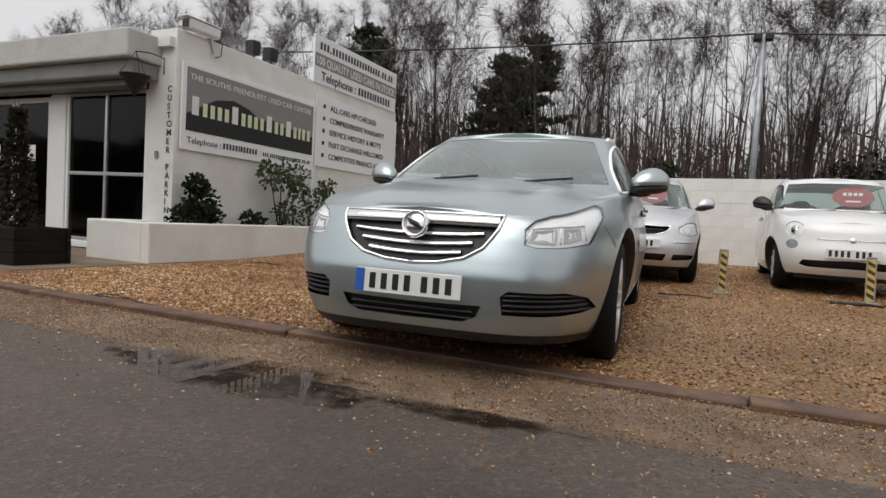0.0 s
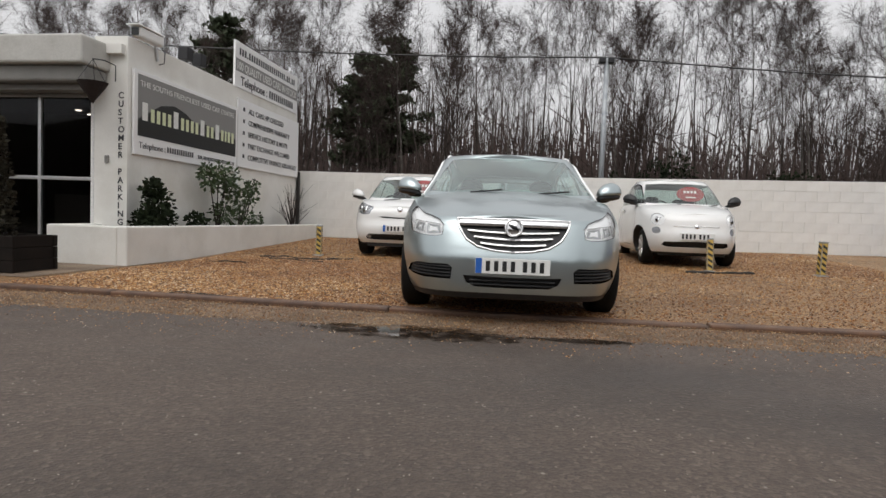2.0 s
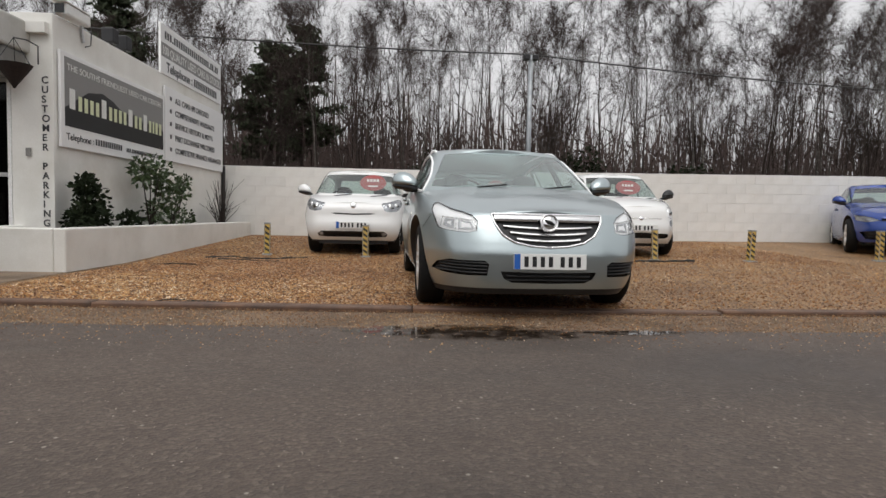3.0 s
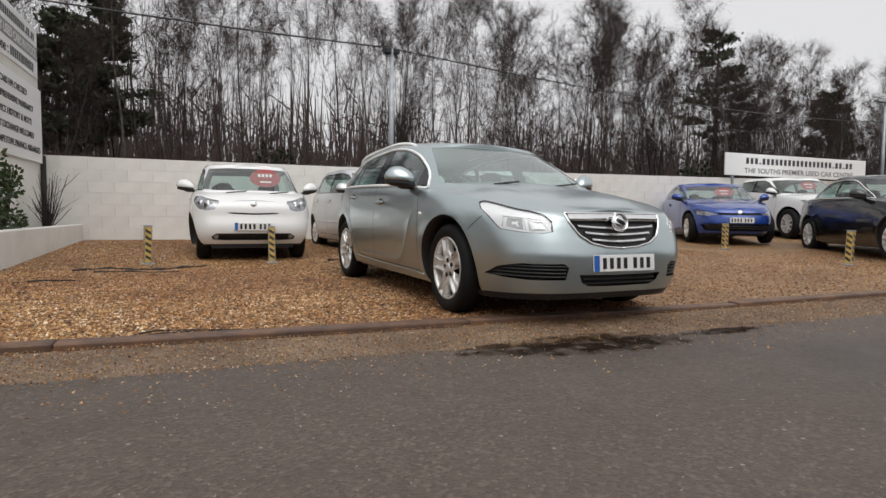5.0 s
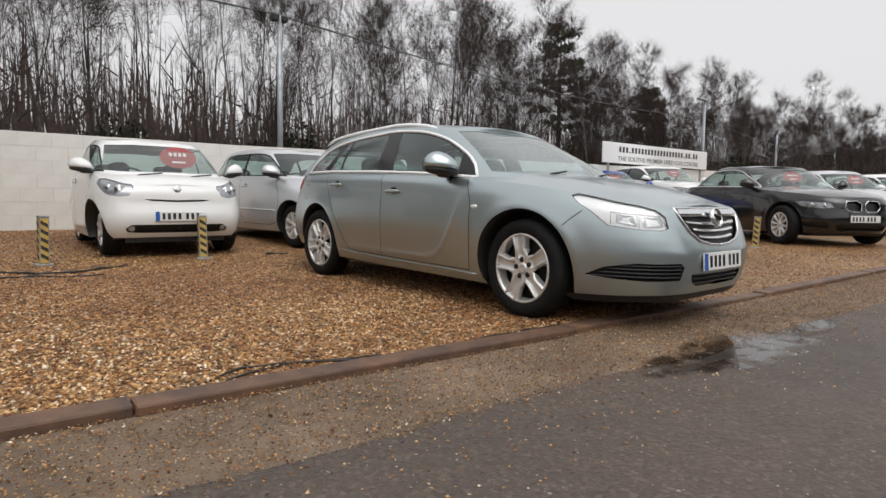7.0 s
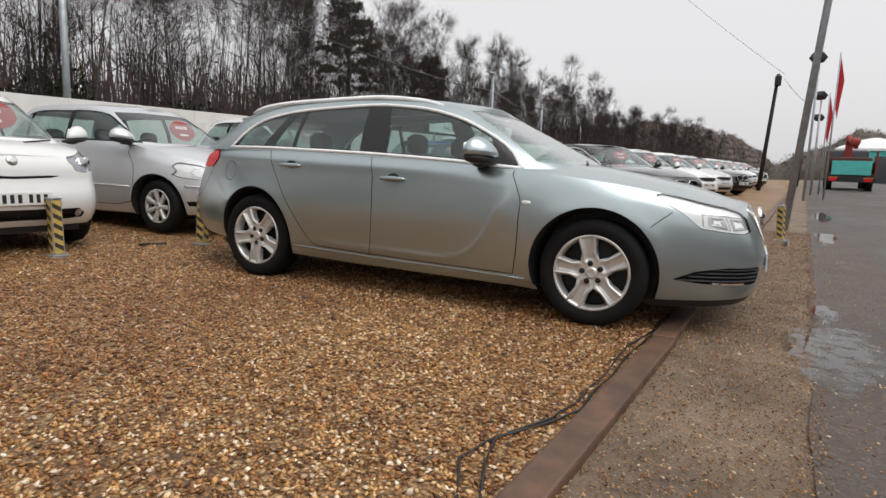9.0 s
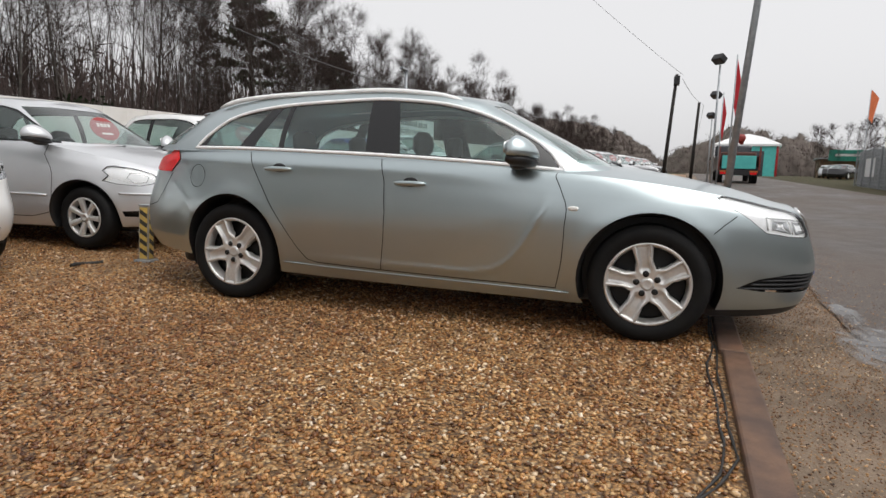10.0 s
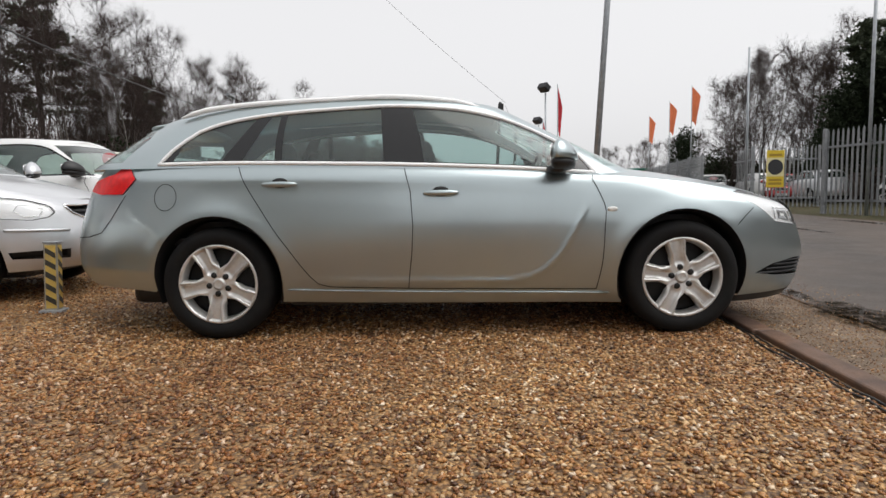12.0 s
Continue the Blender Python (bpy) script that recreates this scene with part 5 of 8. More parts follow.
ESTATE = dict(
    front=-2.320, rear=2.475, half=0.925, nf=4.3, nr=3.7, mid=0.15, base=2.737, radius=0.335, rim=0.234, arch=0.392, flare=0.012, clear=0.17, step=0.022,
    foot=[(-2.4, 0.185), (-1.9, 0.165), (-0.9, 0.190), (1.0, 0.222), (1.9, 0.29), (2.6, 0.33)],
    belt=[(-2.4, 0.752), (-2.2, 0.772), (-2.0, 0.830), (-1.7, 0.886), (-1.3, 0.928), (-0.9, 0.945), (-0.36, 0.980), (0.30, 1.010), (0.77, 1.023), (1.23, 1.034), (1.76, 1.038), (2.6, 1.04)],
    shoulder=(0.028, 0.11), d_side=[(0.18, 0.105), (0.26, 0.060), (0.40, 0.024), (0.54, 0.005), (0.66, 0.0), (0.74, 0.006), (0.84, 0.019), (0.94, 0.034), (1.06, 0.056)],
    d_front=[(0.16, 0.13), (0.20, 0.075), (0.26, 0.045), (0.36, 0.02), (0.46, 0.01), (0.54, 0.03), (0.62, 0.058), (0.68, 0.082), (0.74, 0.115), (0.80, 0.19), (0.92, 0.41)],
    d_rear=[(0.25, 0.13), (0.34, 0.05), (0.40, 0.01), (0.5, 0.0), (0.62, 0.012), (0.75, 0.05), (0.90, 0.105), (1.06, 0.20)],
    crown=[(-2.4, 0.0), (-2.15, 0.025), (-1.9, 0.05), (-1.4, 0.070), (-1.1, 0.082), (-0.9, 0.090), (-0.5, 0.09)], power=0.006, cowl=-0.88,
    blade=[(-0.82, 0.86), (-0.79, 0.762), (-0.702, 0.585), (-0.65, 0.495), (-0.589, 0.423), (-0.52, 0.375), (-0.442, 0.345), (-0.28, 0.328), (0.25, 0.331), (1.0, 0.345)],
    screen=(-1.22, -0.36), tail=(2.34, 1.91), base_half=0.858, roof_half=0.635, cab_n=(6.2, 5.0), cab_mid=0.35, bulge=0.018,
    cab_base=[(-1.25, 0.957), (-0.9, 0.945), (-0.36, 0.980), (0.30, 1.010), (0.77, 1.023), (1.23, 1.034), (1.76, 1.038), (2.6, 1.05)], cab_taper=[(-1.25, 0.97), (-0.5, 1.0), (0.6, 1.0), (1.3, 0.975), (1.9, 0.92), (2.4, 0.86)],
    roof=[(-0.4, 1.372), (-0.2, 1.398), (0.0, 1.420), (0.4, 1.440), (0.9, 1.430), (1.4, 1.394), (1.8, 1.332), (2.0, 1.295)], roof_crown=0.035,
    panes=[
        ("windscreen", [("f", 0.0, 0.985), ("f", 0.3, 0.982), ("f", 0.60, 0.988), ("f", 0.735, 1.0), ("f", 0.655, 1.16), ("f", 0.560, 1.345), ("f", 0.3, 1.365), ("f", 0.0, 1.37)]),
        ("front_side_window", pane_loop(bot, top, -0.66, 0.135, -0.62, 0.205)),
        ("rear_side_window", pane_loop(bot, top, 0.37, 0.972, 0.395, 0.960)),
        ("rear_vent_window", pane_loop(bot, top, 1.015, 1.205, 1.0, 1.06)),
        ("quarter_window", pane_loop(bot, top, 1.33, 1.635, 1.15, 1.58)),
        ("rear_window", [("r", 0.0, 1.07), ("r", 0.68, 1.07), ("r", 0.61, 1.22), ("r", 0.56, 1.265), ("r", 0.0, 1.275)]),
    ],
    surround=rim_pts, trims=[(rim_pts + [rim_pts[0]], 0.0120, BRIGHTTRIM)], screen_glass=SCREENGLASS,
    headlamp=[("f", 0.505, 0.630), ("f", 0.56, 0.618), ("f", 0.65, 0.622), ("f", 0.76, 0.645), ("s", -1.87, 0.715), ("s", -1.75, 0.785), ("s", -1.695, 0.830), ("s", -1.72, 0.846), ("s", -1.90, 0.832), ("f", 0.68, 0.818), ("f", 0.59, 0.785), ("f", 0.535, 0.745), ("f", 0.497, 0.70)],
    lamp_lines=[[("f", 0.75, 0.665), ("f", 0.735, 0.735), ("f", 0.64, 0.725), ("f", 0.53, 0.71), ("f", 0.51, 0.645)], [("f", 0.645, 0.725), ("f", 0.65, 0.68), ("f", 0.655, 0.64)]], lamp_bowls=[[("f", 0.665, 0.645), ("f", 0.735, 0.668), ("f", 0.722, 0.722), ("f", 0.657, 0.715)], [("f", 0.522, 0.645), ("f", 0.638, 0.640), ("f", 0.632, 0.712), ("f", 0.535, 0.700)]], lamp_rim=TRIMBLACK, lamp_mat=LAMPSILVER,
    grille=[("f", 0.0, 0.522), ("f", 0.13, 0.530), ("f", 0.25, 0.556), ("f", 0.33, 0.605), ("f", 0.385, 0.69), ("f", 0.402, 0.752), ("f", 0.30, 0.752), ("f", 0.15, 0.752), ("f", 0.0, 0.752)],
    grille_slats=(0.662, 0.617, 0.573), grille_span=lambda z: (-0.19 - 1.05 * (z - 0.535), 0.19 + 1.05 * (z - 0.535)), grille_bar=0.0085, grille_mat=CHROME, grille_sag=0.014, grille_frame=0.009, slat_in=0.010,
    intake=[("f", 0.0, 0.268), ("f", 0.26, 0.272), ("f", 0.32, 0.30), ("f", 0.345, 0.352), ("f", 0.2, 0.348), ("f", 0.0, 0.345)], intake_slats=(0.29, 0.32), intake_span=lambda z: (-0.30, 0.30),
    side_intake=[("f", 0.435, 0.318), ("f", 0.62, 0.315), ("f", 0.74, 0.325), ("f", 0.795, 0.342), ("f", 0.765, 0.395), ("f", 0.68, 0.425), ("f", 0.46, 0.425), ("f", 0.425, 0.40)],
    side_intake_slats=(0.338, 0.362, 0.386, 0.408), side_intake_span=lambda z: (0.44, 0.785 - 0.6 * (z - 0.338)), side_intake_bar=0.007,
    dark_lower=[("f", 0.0, 0.1), ("f", 0.4, 0.1), ("f", 0.75, 0.1), ("s", -1.70, 0.1), ("s", -1.70, 0.172), ("f", 0.80, 0.205), ("f", 0.6, 0.222), ("f", 0.3, 0.228), ("f", 0.0, 0.228)],
    tail_lamp=[("s", 1.955, 0.874), ("s", 1.868, 0.963), ("s", 1.92, 1.024), ("s", 2.0, 1.030), ("r", 0.68, 1.00), ("r", 0.56, 0.955), ("r", 0.56, 0.90), ("r", 0.68, 0.875)],
    seams=[
        [("s", -0.84, 0.944), ("s", -0.885, 0.808), ("s", -0.90, 0.646), ("s", -0.894, 0.483), ("s", -0.862, 0.275)],
        [("s", 0.252, 1.005), ("s", 0.216, 0.86), ("s", 0.204, 0.665), ("s", 0.214, 0.50), ("s", 0.238, 0.298)],
        [("s", 1.225, 1.028), ("s", 1.179, 0.925), ("s", 1.088, 0.778), ("s", 0.934, 0.545), ("s", 0.815, 0.378), ("s", 0.765, 0.330), ("s", 0.694, 0.313), ("s", 0.235, 0.298), ("s", -0.4, 0.284), ("s", -0.862, 0.275)],
        [("s", -1.80, 0.735), ("s", -1.74, 0.685), ("s", -1.688, 0.637)],
        [("s", 1.935, 0.868), ("s", 2.04, 0.72), ("s", 2.11, 0.645), ("s", 2.22, 0.618), ("r", 0.5, 0.605)],
        [("f", 0.02, 9), ("f", 0.2, 9), ("f", 0.36, 9), ("f", 0.50, 9)],
    ],
    strips=[([("s", 0.95, 0.300), ("s", 0.6, 0.288), ("s", 0.0, 0.272), ("s", -0.94, 0.252)], 0.004)],
    handles=[(0.04, 0.852), (0.97, 0.916)], mirror=(0.968, -0.635, 1.045, 0.93), nuts=True, spokes=5, ridged=True, vent_in=0.024, cowl_rise=0.045, folds=[((1.90, 0.79), (1.70, 0.61), 0.0045), ((1.80, 0.41), (2.4, 0.43), 0.006)], seam_w=0.0052, crease=curve([(-2.4, 0.9), (2.6, 0.98)]), tuck=0.050,
)

HEROPAINT = paint_material("silver_green_metallic_paint", (0.455, 0.520, 0.535), 0.89, 0.30, 0.0, 0.10)
HEROPAINT.node_tree.nodes["Principled BSDF"].inputs["Coat Weight"].default_value = 0.55


def estate_extras(car, s, low, cab):
    number_plate(car, (0, -2.321, 0.425), -4)
    # round maker's badge: a plain bright disc in a ring
    bm = lathe([(-0.012, 0.0005), (-0.014, 0.045), (-0.006, 0.052), (0.004, 0.052)], 32)
    bmesh.ops.rotate(bm, verts=bm.verts, cent=(0, 0, 0), matrix=Matrix.Rotation(radians(90), 3, "Z"))
    badge = part("badge", bm, CHROME, car, "round chrome badge", smooth=True)
    badge.matrix_basis = pose(0, -2.258, 0.695, -14)
    bm = lathe([(-0.006, 0.052), (-0.020, 0.056), (-0.018, 0.063), (0.0, 0.066)], 36)
    bmesh.ops.rotate(bm, verts=bm.verts, cent=(0, 0, 0), matrix=Matrix.Rotation(radians(90), 3, "Z"))
    part("badge_ring", bm, CHROME, badge, smooth=True)
    part("badge_bar", tube([(-0.035, -0.018, 0.02), (-0.012, -0.021, 0.005), (0.012, -0.021, -0.004), (0.035, -0.018, -0.02)], [0.006, 0.013, 0.013, 0.006], 8), TRIMBLACK, badge, smooth=True)
    # wide bright bar across the head of the grille
    bm = bmesh.new()
    rows = []
    for dz, out in ((-0.030, 0.0), (-0.022, 0.010), (0.008, 0.012), (0.017, 0.002)):
        row = []
        for k in range(-14, 15):
            x = 0.385 * k / 14
            a, v = low.solve("f", abs(x), 0.733 + dz)
            p = low.point(a, v) + low.normal(a, v) * out
            row.append((math.copysign(p.x, x), p.y, p.z))
        rows.append(row)
    part("grille_bar", add_sheet(bm, rows), CHROME, car, "broad chrome grille bar", smooth=True)
    # roof rails
    rail_z = curve([(-0.225, 1.385), (-0.12, 1.414), (-0.03, 1.434), (0.32, 1.464), (0.67, 1.457), (1.20, 1.435), (1.50, 1.405), (1.65, 1.362)])
    for side in (-1, 1):
        pts = []
        for k in range(25):
            y = -0.22 + 1.87 * k / 24
            z = rail_z(y)
            pts.append((side * (0.625 - 0.03 * max(0.0, (y - 0.9) / 0.75) ** 2), y, z - 0.020))
        part("roof_rail", tube(pts, [0.016 if 0 < k < 24 else 0.006 for k in range(25)], 8), BRIGHTTRIM, car, "bright roof rail", smooth=True)
    # small rounded lip over the tailgate
    part("tailgate_spoiler", rounded(0.53, 0.13, 0.022, 3.2, 3, lambda c: Vector((c.x, c.y - 0.16 * c.x * c.x, c.z - 0.05 * c.x * c.x - 0.12 * c.y))), HEROPAINT, car, smooth=True).matrix_basis = pose(0, 1.85, 1.318)
    # round fuel flap on the driver's side and side repeaters
    pts, nms = [], []
    for k in range(33):
        t = 2 * math.pi * k / 32
        aa, vv = low.solve("s", 1.665 + 0.070 * math.cos(t), 0.852 + 0.078 * math.sin(t))
        p = low.point(aa, vv)
        nn = low.normal(aa, vv)
        nn = nn if nn.x > 0 else -nn
        pts.append(Vector((-p.x, p.y, p.z)))
        nms.append(Vector((-nn.x, nn.y, nn.z)))
    part("fuel_flap_seam", ribbon(pts, nms, 0.004), GAP, car)
    for side in (-1, 1):
        a, v = low.solve("s", -0.944, 0.743)
        p = low.point(a, v)
        rep = part("side_repeater", rounded(0.010, 0.030, 0.014, 3.2, 2), AMBER, car, "clear side indicator", smooth=True)
        rep.matrix_basis = pose(side * p.x, p.y, p.z)
    part("aerial_base", rounded(0.03, 0.06, 0.02, 2.2, 2), TRIMBLACK, car, smooth=True).matrix_basis = pose(0, 1.6, 1.43)


build_car("estate_car", pose(0, 0, 0), ESTATE, "silver green estate car with roof rails and alloy wheels", "", HEROPAINT, estate_extras)

# ---- the other cars of the yard ----
WHITEPAINT = paint_material("white_paint", (0.78, 0.78, 0.77), 0.0, 0.25, 0.0, 0.10)
SILVERPAINT = paint_material("silver_paint", (0.66, 0.67, 0.69), 0.55, 0.34, 0.0, 0.12)
BLUEPAINT = paint_material("blue_paint", (0.012, 0.05, 0.27), 0.25, 0.25, 0.2)
BLACKPAINT = paint_material("black_paint", (0.010, 0.010, 0.012), 0.2, 0.16, 0.0, 0.3)
REDPAINT = paint_material("red_paint", (0.35, 0.015, 0.015), 0.1, 0.25, 0.0)
GREYPAINT = paint_material("dark_grey_paint", (0.07, 0.075, 0.085), 0.4, 0.25, 0.2)


def spec(front, rear, half, base, radius, height, hood, belt, screen, tail, win, posts, nose, lamps, tall=1.0, **more):
    """The numbers of a car from its main sizes. hood: heights of its front edge and its rear; belt: heights of the sill line before and behind."""
    sy, ty = screen, tail
    s = dict(
        front=front, rear=rear, half=half, nf=3.2, nr=4.2, mid=0.1, base=base, radius=radius, rim=radius * 0.64, arch=radius + 0.055, flare=0.012, clear=0.16, step=0.07,
        foot=[(front, 0.22), (-0.9, 0.20), (0.9, 0.21), (rear, 0.28)],
        belt=[(front, hood[0]), ((front * 0.72 + sy[0] * 0.28), hood[0] * 0.62 + hood[1] * 0.38), (sy[0] - 0.02, hood[1] - 0.04), (sy[0] + 0.26, hood[1]), (0.3, (belt[0] + belt[1]) / 2), (ty[0] - 0.1, belt[1]), (rear, belt[1] - more.pop("drop", 0.0))],
        shoulder=(0.026, 0.12), d_side=[(0.18, 0.08), (0.28, 0.04), (0.45, 0.012), (0.65, 0.0), (0.85, 0.012), (1.1, 0.04)],
        d_front=[(0.18, 0.13), (0.30, 0.03), (0.45, 0.0), (0.60, 0.04), (hood[0] - 0.03, nose), (hood[0] + 0.12, nose + 0.22)],
        d_rear=[(0.25, 0.10), (0.36, 0.02), (0.5, 0.0), (0.65, 0.05), (0.95, 0.12), (1.1, 0.2)],
        crown=[(front, 0.0), (front + 0.3, 0.035), (front + 0.7, 0.06), (sy[0] + 0.3, 0.05)], cowl=sy[0] + 0.26, screen=sy, tail=ty, base_half=half - 0.066, roof_half=half - 0.235, cab_n=(4.2, 4.6), cab_mid=0.35, bulge=0.016,
        cab_base=[(sy[0], hood[1] - 0.06), (sy[0] + 0.22, hood[1] - 0.012), (sy[0] + 0.5, hood[1]), (0.3, (belt[0] + belt[1]) / 2), (ty[0], belt[1])], cab_taper=[(sy[0], 0.97), (sy[0] + 0.7, 1.0), (ty[0] - 0.8, 1.0), (ty[0], 0.93)],
        roof=[(sy[1] - 0.1, height - 0.075), (sy[1] + 0.2, height - 0.045), ((sy[1] + ty[1]) / 2, height - 0.03), (ty[1] - 0.2, height - 0.06), (ty[1] + 0.1, height - 0.10)], roof_crown=0.032,
        mirror=(half + 0.045, sy[0] + 0.36, hood[1] + 0.07, 0.9), handles=[(posts[0] - 0.18, belt[0] - 0.10)], handle_paint=True, spokes=more.pop("spokes", 7), spoke_w=more.pop("spoke_w", (0.02, 0.026)), tyre_width=0.19,
    )
    s.update(lamps)
    rf = curve(s["roof"])
    bt = curve(s["cab_base"])
    b = lambda y: bt(y) + 0.012
    tp = curve([(win[0], b(win[0]) + 0.01), ((win[0] * 0.45 + win[1] * 0.55), (b(win[0]) * 0.42 + (rf(win[1]) - 0.07) * 0.58)), (win[1], rf(win[1]) - 0.075), ((win[1] + win[2]) / 2, rf((win[1] + win[2]) / 2) - 0.072), (win[2], rf(win[2]) - 0.08), ((win[2] * 0.5 + win[3] * 0.5), (b(win[3]) * 0.42 + (rf(win[2]) - 0.08) * 0.58)), (win[3], b(win[3]) + 0.02)])
    ring = [("s", win[0] + (win[3] - win[0]) * k / 12, b(win[0] + (win[3] - win[0]) * k / 12)) for k in range(13)] + [("s", win[3] + (win[0] - win[3]) * k / 20, tp(win[3] + (win[0] - win[3]) * k / 20)) for k in range(1, 20)]
    panes = []
    edges = [win[0] + 0.05] + list(posts) + [win[3] - 0.05]
    tops = [max(win[0] + 0.14, win[0] + 0.14)] + list(posts) + [win[3] - 0.12]
    for k in range(len(edges) - 1):
        g = 0.035 if k else 0.0
        panes.append((("front_side_window", "rear_side_window", "quarter_window")[min(k, 2)], pane_loop(b, tp, edges[k] + g, edges[k + 1] - 0.035 * (k < len(edges) - 2), tops[k] + g, tops[k + 1] - 0.035 * (k < len(edges) - 2))))
    h0, h1 = hood[1] + 0.012, height - 0.105
    wb, wt = s["base_half"] - 0.10, s["roof_half"] - 0.045
    panes.append(("windscreen", [("f", 0.0, h0), ("f", wb * 0.55, h0), ("f", wb, h0 + 0.012), ("f", (wb + wt) / 2, (h0 + h1) / 2), ("f", wt, h1 - 0.015), ("f", wt * 0.5, h1), ("f", 0.0, h1)]))
    panes.append(("rear_window", [("r", 0.0, belt[1] + 0.05), ("r", s["base_half"] * 0.72, belt[1] + 0.05), ("r", s["roof_half"] * 0.8, height - 0.14), ("r", 0.0, height - 0.13)]))
    s["panes"], s["surround"] = panes, ring
    z0 = hood[1] - 0.01
    s["seams"] = [[("s", win[0] + 0.04, z0), ("s", win[0] - 0.03, 0.7), ("s", win[0] + 0.02, 0.34), ("s", win[0] + 0.25, 0.29), ("s", posts[0] - 0.1, 0.29), ("s", posts[0], 0.4), ("s", posts[0] + 0.02, 0.7), ("s", posts[0] + 0.02, z0)]]
    s.update(more)
    return s


def simple_extras(card=None, plate_z=0.42, plate=True, eu=False, more=None):
    def extras(car, s, low, cab):
        if plate:
            a, v = low.solve("f", 0.0, plate_z)
            number_plate(car, (0, low.point(a, v).y - 0.012, plate_z), -3, eu=eu)
        if card:
            x, z, w, h = card
            a, v = cab.solve("f", abs(x), z)
            p = cab.point(a, v)
            price_card(car, (x, p.y + 0.12, z), -28, w, h)
        if more:
            more(car, s, low, cab)
    return extras


def oval(cx, cz, rx, rz, n=14):
    return [("f", cx + rx * math.cos(2 * math.pi * k / n), cz + rz * math.sin(2 * math.pi * k / n)) for k in range(n)]


def nose_badge(z, r=0.035, bar_=None):
    def more(car, s, low, cab):
        a, v = low.solve("f", 0.0, z)
        bm = lathe([(-0.010, 0.0005), (-0.011, r * 0.8), (-0.004, r), (0.004, r)], 24)
        bmesh.ops.rotate(bm, verts=bm.verts, cent=(0, 0, 0), matrix=Matrix.Rotation(radians(90), 3, "Z"))
        part("badge", bm, CHROME, car, "round chrome badge", smooth=True).matrix_basis = pose(0, low.point(a, v).y - 0.004, z, -12)
        for z0, x0, x1, r0 in (bar_ or ()):
            for side in (-1, 1):
                pts = [low.line([("f", x0 + (x1 - x0) * k / 8, z0), ("f", x0 + (x1 - x0) * (k + 1) / 8, z0)], 0.004, 1)[0] for k in range(9)]
                part("trim_strip", tube([(p.x * side, p.y, p.z) for p in pts], r0, 6), CHROME, car, smooth=True)
    return more


CITY = spec(-1.53, 1.455, 0.85, 2.0, 0.295, 1.45, (0.82, 0.97), (0.97, 1.0), (-1.16, -0.32), (1.36, 1.12), (-0.86, -0.22, 0.95, 1.2), (0.42,), 0.09, dict(
    headlamp=[("f", 0.51, 0.70), ("f", 0.60, 0.685), ("f", 0.70, 0.70), ("f", 0.745, 0.74), ("s", -1.12, 0.83), ("s", -1.08, 0.89), ("s", -1.12, 0.92), ("f", 0.70, 0.905), ("f", 0.60, 0.87), ("f", 0.47, 0.83), ("f", 0.455, 0.80)],
    bulbs=[("f", 0.60, 0.775, 0.06), ("f", 0.70, 0.80, 0.04)], lamp_rim=LAMPGREY,
    grille=[("f", 0.0, 0.628), ("f", 0.28, 0.638), ("f", 0.36, 0.655), ("f", 0.28, 0.660), ("f", 0.0, 0.650)],
    intake=[("f", 0.0, 0.275), ("f", 0.40, 0.275), ("f", 0.54, 0.285), ("f", 0.56, 0.325), ("f", 0.50, 0.37), ("f", 0.0, 0.37)],
    fog=oval(0.50, 0.325, 0.034, 0.034, 12)), nf=5.6, spokes=6, tuck=0.10, d_side=[(0.18, 0.045), (0.28, 0.02), (0.45, 0.005), (0.65, 0.0), (0.85, 0.012), (1.1, 0.04)])
build_car("city_car", pose(-1.57, 4.78, 0.085, 0, 0, -3), CITY, "small white city car parked by the block wall", "parked cars", WHITEPAINT, simple_extras((0.25, 1.20, 0.46, 0.32), 0.465, True, True, nose_badge(0.78, 0.045)))

RETRO = spec(-1.86, 1.69, 0.815, 2.30, 0.285, 1.49, (0.82, 1.0), (0.98, 1.0), (-1.12, -0.34), (1.52, 1.02), (-0.86, -0.22, 0.78, 1.05), (0.38,), 0.11, dict(
    headlamp=oval(0.555, 0.735, 0.092, 0.10), bulbs=[("f", 0.555, 0.735, 0.055)], lamp_rim=CHROME, lamp_mat=LAMPSILVER,
    fog=oval(0.575, 0.56, 0.055, 0.055, 12),
    intake=[("f", 0.0, 0.305), ("f", 0.42, 0.305), ("f", 0.50, 0.33), ("f", 0.47, 0.385), ("f", 0.0, 0.40)]), nf=3.5, spokes=7, mirror_paint=TRIMBLACK, tuck=0.095)
build_car("retro_hatchback", pose(3.20, 4.88, 0.13, 0, 0, -4), RETRO, "small rounded white retro hatchback with black mirrors", "parked cars", WHITEPAINT, simple_extras((0.18, 1.20, 0.46, 0.30), 0.475, True, False, nose_badge(0.63, 0.035, [(0.63, 0.05, 0.34, 0.006)])))

